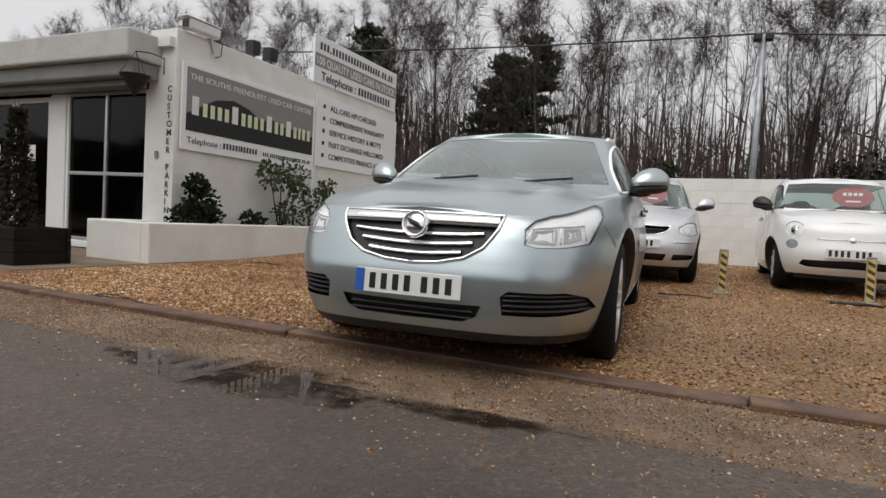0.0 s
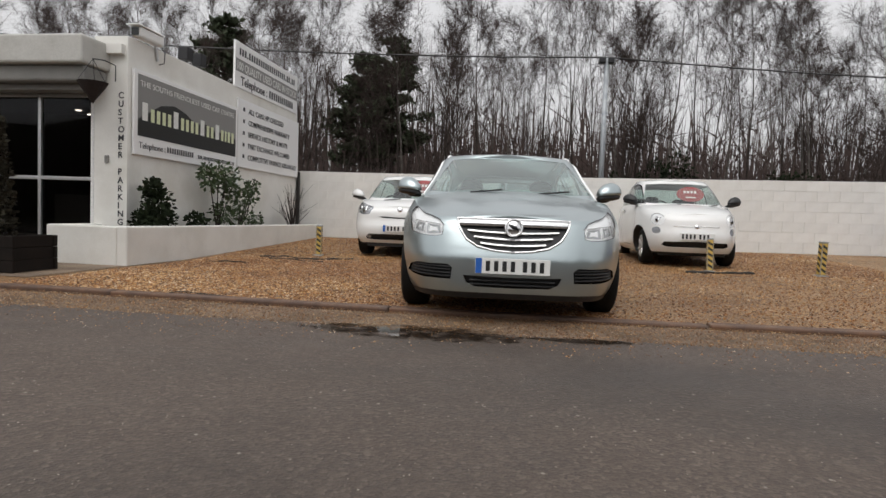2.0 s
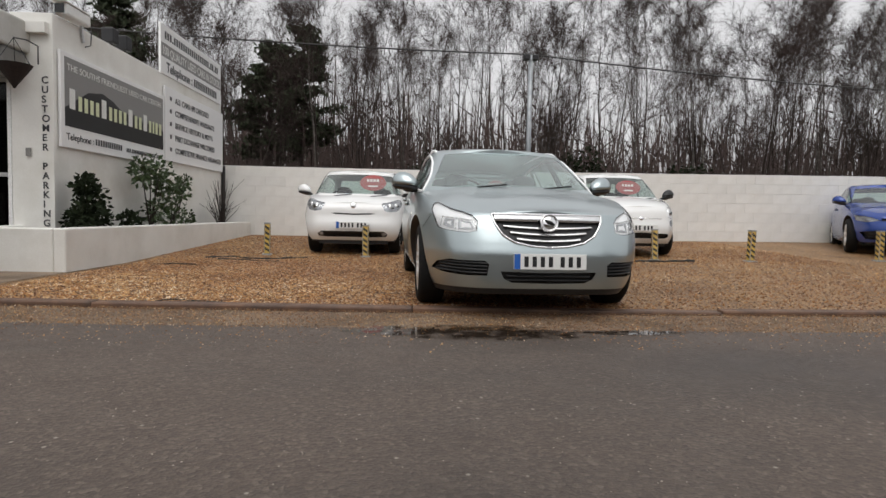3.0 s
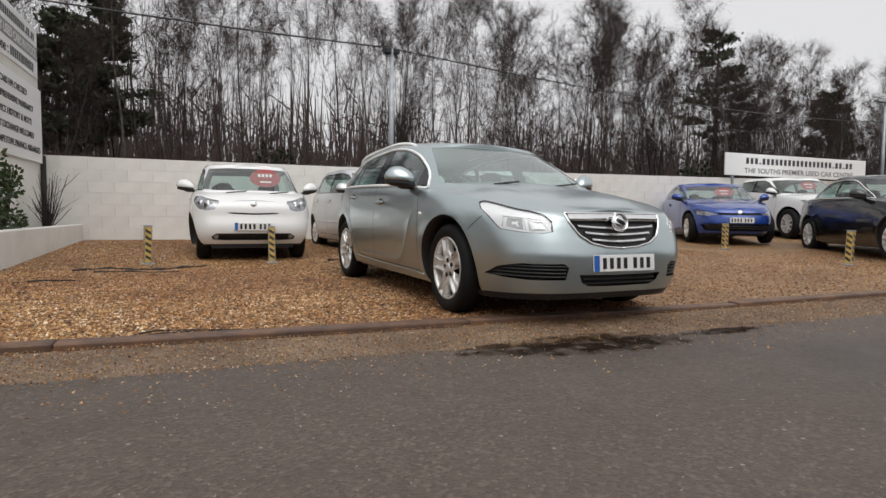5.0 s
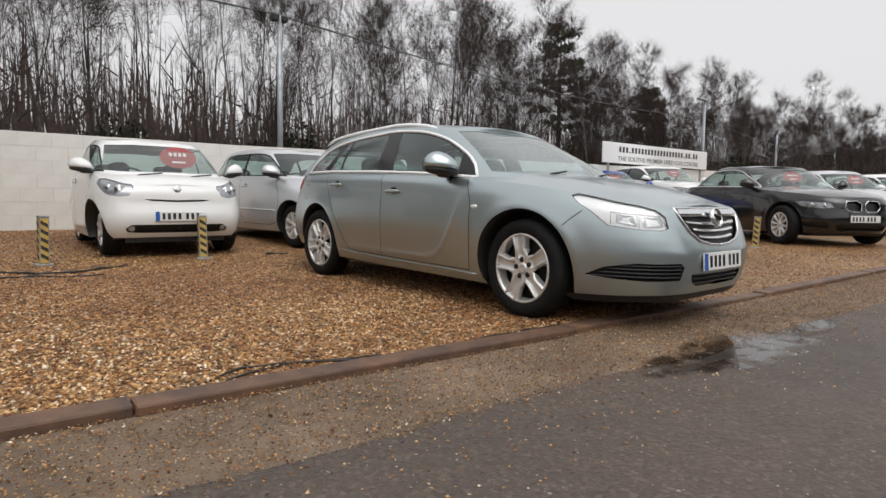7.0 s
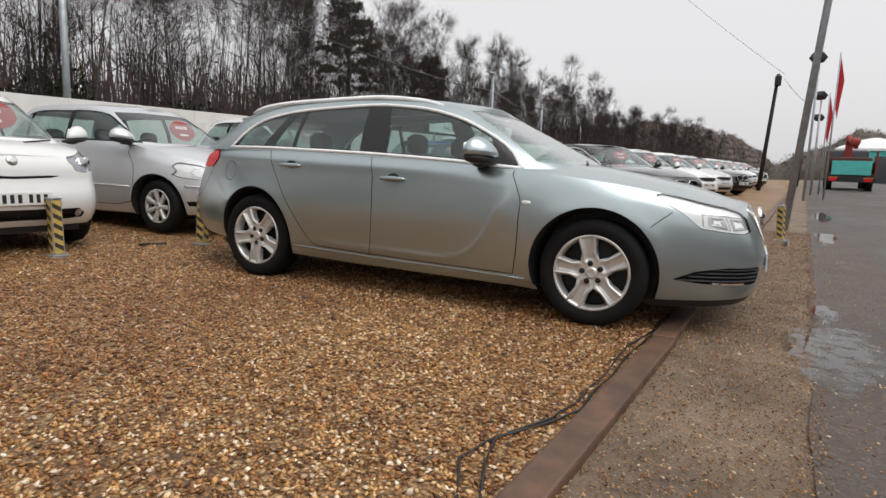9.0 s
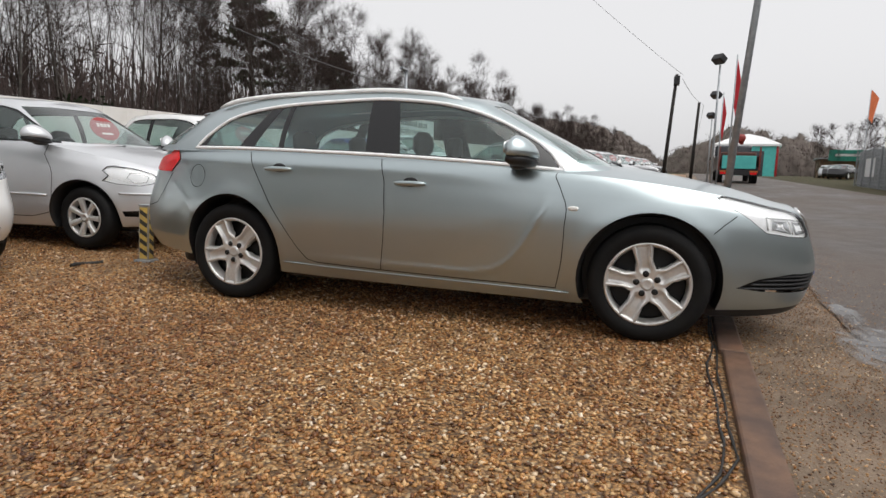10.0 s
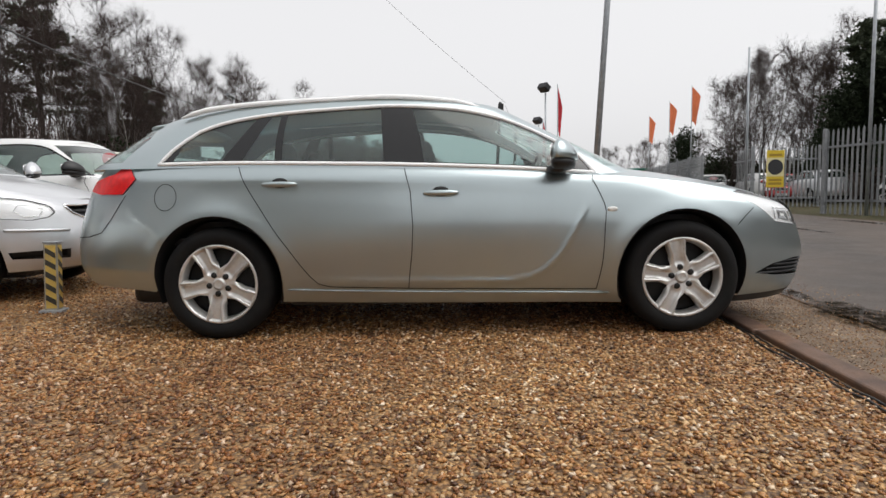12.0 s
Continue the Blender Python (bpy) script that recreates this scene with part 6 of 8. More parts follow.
HATCH = spec(-1.99, 1.92, 0.825, 2.465, 0.295, 1.47, (0.76, 0.985), (0.98, 1.03), (-1.22, -0.34), (1.78, 1.46), (-0.92, -0.26, 1.05, 1.45), (0.24, 1.0), 0.10, dict(
    headlamp=[("f", 0.47, 0.665), ("f", 0.52, 0.625), ("f", 0.60, 0.605), ("f", 0.69, 0.62), ("f", 0.735, 0.65), ("s", -1.50, 0.70), ("s", -1.44, 0.745), ("s", -1.47, 0.785), ("s", -1.56, 0.80), ("f", 0.66, 0.79), ("f", 0.56, 0.765), ("f", 0.48, 0.72)],
    lamp_lines=[[("f", 0.53, 0.69), ("f", 0.56, 0.64), ("f", 0.62, 0.635), ("f", 0.65, 0.68), ("f", 0.62, 0.73), ("f", 0.56, 0.73), ("f", 0.53, 0.69)]], lamp_mat=LAMPSILVER, lamp_rim=TRIMBLACK,
    grille=[("f", 0.0, 0.60), ("f", 0.20, 0.605), ("f", 0.34, 0.66), ("f", 0.38, 0.72), ("f", 0.0, 0.725)], grille_slats=(0.64, 0.68), grille_span=lambda z: (-0.28, 0.28), grille_frame=0.008,
    intake=[("f", 0.0, 0.29), ("f", 0.30, 0.29), ("f", 0.34, 0.375), ("f", 0.0, 0.38)], side_intake=[("f", 0.40, 0.30), ("f", 0.66, 0.315), ("f", 0.68, 0.365), ("f", 0.42, 0.375)]), nf=3.7, spokes=7, tuck=0.075)
HATCH["strips"] = [([("s", -0.88, 0.50), ("s", 0.0, 0.51), ("s", 0.8, 0.52)], 0.012), ([("f", 0.42, 0.525), ("f", 0.62, 0.53), ("s", -1.60, 0.535)], 0.012)]
HATCH["handles"] = [(0.06, 0.86), (0.86, 0.88)]
HATCH["seams"].append([("s", 1.15, 1.0), ("s", 1.08, 0.75), ("s", 0.86, 0.45), ("s", 0.72, 0.30), ("s", 0.3, 0.29)])
build_car("hatchback", pose(0.68, 4.97, 0.095, 0, 0, 3), HATCH, "silver five-door hatchback with a red price card", "parked cars", SILVERPAINT, simple_extras((0.18, 1.18, 0.38, 0.28), 0.50, True, False, nose_badge(0.675, 0.05)))

COUPE = spec(-2.15, 2.10, 0.905, 2.578, 0.325, 1.405, (0.74, 0.95), (0.95, 1.03), (-1.05, -0.05), (1.95, 1.35), (-0.72, 0.02, 0.95, 1.3), (0.52,), 0.10, dict(
    headlamp=[("f", 0.42, 0.615), ("f", 0.62, 0.585), ("f", 0.76, 0.62), ("s", -1.58, 0.70), ("s", -1.50, 0.745), ("f", 0.76, 0.72), ("f", 0.56, 0.675)],
    grille=[("f", 0.0, 0.605), ("f", 0.42, 0.61), ("f", 0.42, 0.66), ("f", 0.0, 0.655)], grille_slats=(0.63,), grille_span=lambda z: (-0.40, 0.40),
    intake=[("f", 0.0, 0.27), ("f", 0.62, 0.28), ("f", 0.70, 0.40), ("f", 0.5, 0.43), ("f", 0.0, 0.42)], intake_slats=(0.32, 0.37), intake_span=lambda z: (-0.6, 0.6)), nf=3.4, spokes=5, spoke_w=(0.03, 0.045))
build_car("coupe", pose(9.25, 4.95, 0.20, 0, 0, -34), COUPE, "bright blue low coupe with a red price card", "parked cars", BLUEPAINT, simple_extras((0.18, 1.16, 0.44, 0.22), 0.50, True, True, nose_badge(0.655, 0.05)))

SUV = spec(-2.15, 2.20, 0.95, 2.66, 0.37, 1.635, (0.98, 1.13), (1.13, 1.28), (-1.10, -0.20), (2.0, 1.60), (-0.80, -0.05, 1.3, 1.75), (0.35, 1.15), 0.10, dict(
    headlamp=[("f", 0.48, 0.86), ("f", 0.70, 0.83), ("s", -1.78, 0.88), ("s", -1.62, 0.96), ("f", 0.78, 0.955), ("f", 0.5, 0.92)],
    grille=[("f", 0.0, 0.83), ("f", 0.40, 0.835), ("f", 0.42, 0.92), ("f", 0.0, 0.925)], grille_slats=(0.86, 0.89), grille_span=lambda z: (-0.38, 0.38),
    intake=[("f", 0.0, 0.40), ("f", 0.5, 0.40), ("f", 0.6, 0.55), ("f", 0.0, 0.58)]), nf=3.6, spokes=10, spoke_w=(0.016, 0.02))
white_suv = build_car("suv", pose(12.7, 5.3, 0.25, 0, 0, -24), SUV, "white sports utility car with dark glazing", "parked cars", WHITEPAINT, simple_extras((0.18, 1.38, 0.44, 0.24), 0.68))

SALOON = spec(-2.33, 2.57, 0.93, 2.968, 0.335, 1.465, (0.80, 1.0), (1.0, 1.04), (-0.98, -0.08), (1.98, 1.12), (-0.70, 0.0, 1.05, 1.52), (0.42, 1.22), 0.09, dict(
    headlamp=[("f", 0.44, 0.64), ("f", 0.62, 0.625), ("f", 0.76, 0.655), ("s", -1.75, 0.72), ("s", -1.65, 0.765), ("f", 0.74, 0.75), ("f", 0.5, 0.725)],
    bulbs=[("f", 0.56, 0.68, 0.045), ("f", 0.68, 0.69, 0.045)],
    grille=[("f", 0.045, 0.575), ("f", 0.24, 0.58), ("f", 0.31, 0.64), ("f", 0.28, 0.745), ("f", 0.10, 0.755), ("f", 0.03, 0.70)], grille_frame=0.006,
    intake=[("f", 0.0, 0.27), ("f", 0.40, 0.27), ("f", 0.46, 0.37), ("f", 0.0, 0.38)], side_intake=[("f", 0.52, 0.31), ("f", 0.76, 0.33), ("f", 0.76, 0.40), ("f", 0.54, 0.40)]), nf=3.4, spokes=10, spoke_w=(0.016, 0.022), drop=0.05)
SALOON["trims"] = [(SALOON["surround"] + [SALOON["surround"][0]], 0.007, BRIGHTTRIM)]


def boot_deck(car, s, low, cab):
    """The flat boot lid behind the rear window of a saloon."""
    rows = []
    a0 = low.solve("s", 1.35, 9.0)[0]
    for i in range(19):
        e = low.point(a0 + (1 - a0) * i / 18, 1.0)
        rows.append([(e.x * q, e.y, e.z + 0.03 * (1 - q ** 2.4)) for q in (1.0, 0.92, 0.8, 0.6, 0.4, 0.2, 0.0)])
    part("boot_lid", both_sides_weld(add_sheet(bmesh.new(), rows)), BLACKPAINT, car, smooth=True)


HATCH2 = dict(HATCH, step=0.10)
SALOON2 = dict(SALOON, step=0.10)
build_car("saloon", spot(8.93, 1.35, -31.0), SALOON, "glossy black saloon with chrome window trim", "parked cars", BLACKPAINT, simple_extras((0.16, 1.22, 0.42, 0.22), 0.46, True, False, boot_deck))
row_silver = build_car("hatchback", spot(12.6, 1.7, -31), HATCH2, "silver hatchback in the row beside the road", "row by the road", SILVERPAINT, simple_extras((0.18, 1.22, 0.42, 0.24), 0.50))
row_white = build_car("hatchback", spot(15.9, 1.6, -31), HATCH2, "white hatchback in the row beside the road", "row by the road", WHITEPAINT, simple_extras((0.18, 1.22, 0.42, 0.24), 0.50))
row_dark = build_car("saloon", spot(22.4, 1.5, -31), SALOON2, "black saloon in the row beside the road", "row by the road", BLACKPAINT, simple_extras((0.18, 1.22, 0.42, 0.24), 0.46, True, False, boot_deck))
row_red = build_car("hatchback", LOT @ pose(19.6, -16.6, 0.1, 0, 0, -115), HATCH2, "red hatchback parked behind the steel fence", "cars across the road", REDPAINT, simple_extras())
for src, u in ((row_silver, 19.2), (row_white, 25.6), (row_silver, 28.8), (row_white, 32.0), (row_dark, 35.2), (row_silver, 38.6), (row_white, 42.0)):
    copy_thing(src, spot(u, 1.5, -31))
for src, u, v, turn in ((row_white, 17.8, -15.6, 95), (row_silver, 24.8, -15.4, 85), (row_dark, 66.0, -16.4, 60), (row_dark, 70.5, -16.8, 60), (row_silver, 75.0, -17.0, 60), (row_white, 31, -15.4, 88)):
    tagged(copy_thing(src, spot(u, v, turn)), group="cars across the road")
for src, x, y, turn in ((row_red, 26.2, -17.0, -122), (row_white, 27.6, -19.6, -118), (white_suv, 31.0, -15.4, -118)):
    tagged(copy_thing(src, pose(x, y, 0.2, 0, 0, turn)), group="cars across the road")

# ---- hazard posts ----
def hazard_post(m, tall=0.50):
    post = thing("hazard_post", m, "short square post striped yellow and black", "bollard", "hazard posts")
    w = 0.045
    part("shaft", box(-w, w, -w, w, 0.01, tall, 0.006), POSTGREY, post)
    part("base_plate", box(-0.075, 0.075, -0.075, 0.075, -0.02, 0.018, 0.005), GALV, post)
    part("cap", box(-w - 0.004, w + 0.004, -w - 0.004, w + 0.004, tall - 0.004, tall + 0.012, 0.004), GALV, post)
    me = STRIPE
    for face in range(4):
        ob = new("tape", TAPE)
        ob.parent = post
        ob.matrix_basis = pose(0, 0, 0, 0, 0, 90 * face) @ pose(0, -w - 0.0008, 0)
        for k in range(5):
            ob = new("stripe", me)
            ob.parent = post
            ob.matrix_basis = pose(0, 0, 0, 0, 0, 90 * face) @ pose(0, -w - 0.0022, 0.085 + 0.085 * k)
    return post


def _stripe():
    bm = bmesh.new()
    add_prism(bm, [(-0.033, 0.006), (0.033, -0.036), (0.033, 0.004), (-0.033, 0.046)], -0.0015, 0.001)
    return mesh_of("stripe", bm, HAZBLACK)


STRIPE = _stripe()
TAPE = mesh_of("tape", box(-0.034, 0.034, -0.001, 0.001, 0.03, 0.485), YELLOW)
POSTGREY = surface("weathered_steel_post", (0.40, 0.38, 0.33), (0.28, 0.26, 0.22), 9, (0.5, 0.7), 0.2, grain=60, bump=0.1, stain=(0.20, 0.17, 0.11), stain_scale=5)
first_post = None
for x, y, tilt in ((-2.99, 3.29, 1), (-1.43, 3.13, -1), (-0.10, 2.88, 2), (1.75, 2.85, 0), (3.21, 2.82, -2), (4.74, 2.65, 1), (7.08, 2.74, 0), (6.28, -0.05, 2), (5.35, -2.65, -3), (9.6, 2.4, 0), (11.5, -1.0, 1)):
    p = LOT.inverted() @ Vector((x, y, 0))
    m = LOT @ pose(p.x, p.y, rise(p.x, p.y), tilt, tilt * 0.7, 4 + 7 * tilt)
    if first_post is None:
        first_post = hazard_post(m)
    else:
        copy_thing(first_post, m)


# ---- signs on the showroom ----
def sign_on_wall(name, v0, z0, width, height, label, out=0.03):
    s = thing(name, LOT @ pose(WALL_U + out, v0, z0, 0, 0, 90), label, "sign")
    part("board", box(0, width, -0.02, 0.02, 0, height, 0.004), SIGNWHITE, s)
    return s


def letter_bars(parent, words, x, z, height, width, mat, big_mat=None, y=-0.024, slant=0.0):
    """A brand name as plain upright bars, one a letter, with taller bars for the capitals."""
    n = sum(1.5 if c.isupper() else (0.7 if c in ".ilj" else 1.0) for c in words)
    step, at = width / n, x
    for c in words:
        w = step * (1.5 if c.isupper() else (0.7 if c in ".ilj" else 1.0))
        h = height * (1.35 if c.isupper() else (0.25 if c == "." else 1.0))
        part("letter_bar", box(at + w * 0.16, at + w * 0.74, y - 0.002, y + 0.002, z, z + h), (big_mat or mat) if c.isupper() else mat, parent)
        at += w


front_sign = sign_on_wall("showroom_sign", 1.25, 1.50, 2.96, 1.20, "wide white sign with grey panel and black hill shape")
part("grey_panel", box(0.07, 2.90, -0.0225, -0.0205, 0.27, 1.14), SIGNGREY, front_sign)
bm = bmesh.new()
hill = [(0.07, 0.27), (2.90, 0.27), (2.90, 0.58), (2.55, 0.66), (2.2, 0.62), (1.85, 0.70), (1.55, 0.66), (1.25, 0.78), (0.95, 0.84), (0.6, 0.78), (0.3, 0.62), (0.07, 0.50)]
add_prism(bm, hill, -0.0255, -0.0235)
part("black_hill", bm, SIGNBLACK, front_sign)
letter_bars(front_sign, "SouthDownsCarSales", 0.13, 0.50, 0.19, 2.72, SIGNGREEN, SIGNPALE, y=-0.028)
lettering("THE SOUTHS FRIENDLIEST USED CAR CENTRE", 0.085, SIGNPALE, front_sign, Matrix.Translation((0.12, -0.026, 0.98)), width=2.70)
lettering("Telephone :", 0.09, SIGNTEXT, front_sign, Matrix.Translation((0.10, -0.024, 0.10)), width=0.62)
letter_bars(front_sign, "ooooo oooooo".replace(" ", "i"), 0.76, 0.10, 0.085, 0.74, SIGNTEXT)
letter_bars(front_sign, "www.ooooooooooooooooo.oo.oo", 1.62, 0.10, 0.06, 1.24, SIGNTEXT)

list_board = sign_on_wall("service_board", 4.24, 1.60, 2.98, 1.30, "white board listing five dealership promises in dark letters")
for k, (words, w) in enumerate((("ALL CARS HPI CHECKED", 1.66), ("COMPREHENSIVE WARRANTY", 2.02), ("SERVICE HISTORY & MOT'S", 1.90), ("PART EXCHANGE WELCOMED", 2.02), ("COMPETITIVE FINANCE ARRANGED", 2.42))):
    z = 1.06 - 0.225 * k
    lettering(words, 0.105, SIGNTEXT, list_board, Matrix.Translation((0.42, -0.024, z)), width=w, bold=0.002)
    part("bullet", box(0.20, 0.27, -0.024, -0.0205, z + 0.02, z + 0.09), SIGNTEXT, list_board)

roof_sign = sign_on_wall("roof_sign", 4.15, 3.10, 3.02, 0.86, "white roof sign board in three lines", out=0.0)
part("grey_band", box(0.02, 3.0, -0.0225, -0.0205, 0.30, 0.54), SIGNGREY, roof_sign)
letter_bars(roof_sign, "www.ooooooooooooooooo.oo.oo", 0.14, 0.62, 0.13, 2.70, SIGNTEXT)
lettering("100 QUALITY USED CARS IN STOCK", 0.15, SIGNPALE, roof_sign, Matrix.Translation((0.08, -0.025, 0.345)), width=2.86, bold=0.002)
lettering("Telephone :", 0.17, SIGNTEXT, roof_sign, Matrix.Translation((0.22, -0.024, 0.07)), width=1.16, bold=0.003)
letter_bars(roof_sign, "ooooo oooooo".replace(" ", "i"), 1.46, 0.07, 0.15, 1.30, SIGNTEXT)
for x in (0.3, 1.5, 2.7):
    part("support", box(x, x + 0.06, 0.02, 0.06, -0.3, 0.8), GALV, roof_sign)

yard_sign = thing("yard_sign", LOT @ pose(11.15, WALL_V - 0.06, 1.86 + rise(11, 0), 0, 0, 0), "long white sign board on top of the wall", "sign")
part("board", box(0, 5.85, -0.02, 0.02, 0, 0.63, 0.004), SIGNWHITE, yard_sign)
letter_bars(yard_sign, "www.ooooooooooooooooo.oo.oo", 0.75, 0.34, 0.17, 4.5, SIGNTEXT)
lettering("THE SOUTHS PREMIER USED CAR CENTRE", 0.145, plain("sign_lettering_grey", (0.16, 0.16, 0.16), 0.5), yard_sign, Matrix.Translation((0.72, -0.024, 0.08)), width=4.55, bold=0.002)
for x in (0.3, 2.9, 5.5):
    part("support", box(x, x + 0.07, 0.02, 0.07, -1.2, 0.6), GALV, yard_sign)

# upright letters down the corner pillar
pillar_sign = thing("pillar_lettering", LOT @ pose(WALL_U - 0.20, NEAR_V - 0.024, 0.0), "dark upright lettering painted down the corner pillar", "lettering")
for k, ch in enumerate("CUSTOMER PARKING"):
    if ch != " ":
        lettering(ch, 0.088, SIGNTEXT, pillar_sign, Matrix.Translation((0.055, 0.0, 2.26 - 0.118 * k)), bold=0.002)
part("bell_push", box(-0.14, -0.08, -0.02, 0.0, 1.36, 1.46, 0.005), SHUTTER, pillar_sign)

# hanging basket cone, security camera and flood lamps at the roof's edge
basket = thing("hanging_basket", LOT @ pose(WALL_U - 0.12, NEAR_V - 0.55, 2.36) @ Matrix.Scale(0.72, 4), "dark conical hanging basket on a thin bracket", "basket")
bm = bmesh.new()
add_tube(bm, [(0, 0, -0.38), (0, 0, -0.30), (0, 0, -0.10), (0, 0, 0.0)], [0.01, 0.06, 0.20, 0.26], 16)
part("cone", bm, plain("dark_basket_fibre", (0.022, 0.014, 0.012), 0.85, grain=40, amount=0.4), basket)
for a in (0, 2.1, 4.2):
    part("chain", tube([(0.25 * math.cos(a), 0.25 * math.sin(a), 0.0), (0.0, 0.0, 0.42)], 0.006, 5), DARKMETAL, basket)
part("bracket", tube([(0.0, 0.0, 0.42), (0.0, 0.3, 0.47), (0.0, 0.6, 0.45), (0.0, 0.6, 0.15)], 0.012, 6), DARKMETAL, basket)

cctv = thing("security_camera", LOT @ pose(WALL_U + 0.02, 1.75, 2.98), "pale security camera housing on a wall bracket", "security camera")
part("housing", box(-0.085, 0.085, -0.46, 0.10, 0.16, 0.31, 0.03), FRAMEWHITE, cctv)
part("sun_shield", box(-0.10, 0.10, -0.52, 0.08, 0.312, 0.325, 0.004), FRAMEWHITE, cctv)
part("lens_front", box(-0.06, 0.06, -0.467, -0.462, 0.18, 0.29), GLOSSBLACK, cctv)
part("bracket", tube([(0, 0.0, 0.17), (0, 0.02, 0.08), (0, 0.05, -0.05)], 0.022, 8), ALU, cctv)
part("cable_loop", tube([(0, 0.06, 0.2), (0.05, 0.16, 0.12), (0.05, 0.14, -0.06), (0.02, 0.06, -0.1)], 0.008, 6), DARKMETAL, cctv)
for v in (2.75, 3.15):
    fl = thing("roof_floodlight", LOT @ pose(WALL_U - 0.1, v, 3.12), "small black floodlight on the showroom roof edge", "floodlight", "roof floodlights")
    part("head", box(-0.09, 0.09, -0.12, 0.06, 0.06, 0.28, 0.02), DARKMETAL, fl)
    part("foot", tube([(0, 0, 0), (0, 0, 0.08)], 0.02, 8), DARKMETAL, fl)
pipe = thing("drainpipe", LOT @ pose(WALL_U + 0.045, 4.215, 0.44), "white drainpipe on the showroom wall", "drainpipe")
part("pipe", tube([(0, 0, 0), (0, 0, 1.14)], 0.034, 10), FRAMEWHITE, pipe)
downpipe = thing("drainpipe", LOT @ pose(WALL_U + 0.05, FAR_V + 0.02, 0.0), "black drainpipe at the far corner of the showroom", "drainpipe")
part("pipe", tube([(0, 0, 0), (0, 0, 1.75)], 0.045, 10), CABLE, downpipe)
for k, (u, v, z) in enumerate(((-6.6, 3.4, 2.44), (-7.3, 2.6, 2.36), (-6.2, 2.2, 2.34), (-7.9, 3.6, 2.46), (-6.9, 4.6, 2.52))):
    lamp = thing("ceiling_spotlight", LOT @ pose(u, v, z), "lit round ceiling spotlight inside the showroom", "spotlight", "showroom spotlights")
    mat_l, _, _, p_l = material("lit_spotlight")
    p_l.inputs["Emission Color"].default_value = (1.0, 0.9, 0.75, 1)
    p_l.inputs["Emission Strength"].default_value = 14
    part("bulb", tube([(0, 0, 0), (0, 0, -0.03)], 0.045, 12), mat_l, lamp)
    part("ring", tube([(0, 0, 0.004), (0, 0, -0.02)], 0.06, 12), ALU, lamp)
for x in (-6.25, -7.1):
    sofa = thing("display_panel", LOT @ pose(x, 2.3, 0.1), "pale grey upright panel inside the showroom window", "panel")
    part("panel", box(-0.36, 0.36, -0.02, 0.02, 0.02, 0.82, 0.01), SHUTTER, sofa)
    part("foot", box(-0.3, 0.3, -0.12, 0.12, 0.0, 0.03, 0.005), DARKMETAL, sofa)

# black timber trough by the doors
trough = thing("timber_trough", LOT @ pose(-6.5, -0.70, 0.0), "long black stained timber planting trough", "planter")
for k in range(3):
    part("plank", box(-1.45, 1.45, -0.30, -0.26, 0.01 + 0.13 * k, 0.137 + 0.13 * k, 0.006), BLACKWOOD, trough)
    part("plank", box(-1.45, 1.45, 0.26, 0.30, 0.01 + 0.13 * k, 0.137 + 0.13 * k, 0.006), BLACKWOOD, trough)
    for x in (-1.41, 1.41):
        part("end_plank", box(x - 0.02, x + 0.02, -0.258, 0.258, 0.01 + 0.13 * k, 0.137 + 0.13 * k, 0.006), BLACKWOOD, trough)
part("soil", box(-1.38, 1.38, -0.255, 0.255, 0.02, 0.36), SOIL, trough)

# ---- cables lying on the gravel ----
def ground_cable(pts, r, label):
    ob = thing("cable", LOT, label, "cable", "cables on the gravel")
    fine = []
    for (a, b), (c, d) in zip(pts, pts[1:]):
        fine += [(a + (c - a) * k / 8, b + (d - b) * k / 8) for k in range(8)]
    fine.append(pts[-1])
    part("sheath", tube([(u + 0.02 * noise.noise((u * 2, v * 2, 1)), v + 0.05 * noise.noise((u * 1.7, v * 1.7, 5)), rise(u, v) + 0.35 * r + 0.006 + 0.012 * noise.noise((u * 6, v * 6, 2))) for u, v in fine], [r * (0.9 + 0.7 * noise.noise((u * 9, v * 9, 7))) for u, v in fine], 7), CABLE, ob, smooth=True)


ground_cable([(0.05, -1.79), (-0.62, -1.79), (-1.03, -1.74), (-1.46, -1.76), (-1.99, -1.77), (-2.24, -1.74), (-2.53, -1.65), (-2.70, -1.62), (-2.92, -1.73)], 0.006, "black rubber cable along the edge of the gravel")
ground_cable([(0.02, -1.80), (-0.5, -1.805), (-0.91, -1.79), (-1.38, -1.79), (-1.77, -1.795), (-2.10, -1.80), (-2.34, -1.73), (-2.48, -1.66), (-2.66, -1.70), (-2.86, -1.78)], 0.006, "thin black cable looped beside the rusty edging")
ground_cable([(-3.95, 2.45), (-3.6, 2.62), (-3.3, 2.42), (-3.0, 2.38), (-2.75, 2.52), (-2.5, 2.72)], 0.014, "black cable half buried in the gravel")
ground_cable([(-3.7, 2.24), (-3.35, 2.28), (-3.1, 2.15), (-2.78, 2.08)], 0.012, "black cable half buried in the gravel")
ground_cable([(-4.3, 1.55), (-4.0, 1.62), (-3.75, 1.58)], 0.010, "short black cable lying in the gravel")
ground_cable([(2.6, 2.80), (2.87, 2.78), (3.2, 2.86), (3.6, 2.90)], 0.024, "black cable half buried in the gravel")
ground_cable([(-0.85, 3.08), (-0.72, 3.12), (-0.58, 3.05)], 0.018, "short black cable lying in the gravel")
ground_cable([(0.9, 2.35), (1.15, 2.42), (1.45, 2.36)], 0.012, "short black cable lying in the gravel")

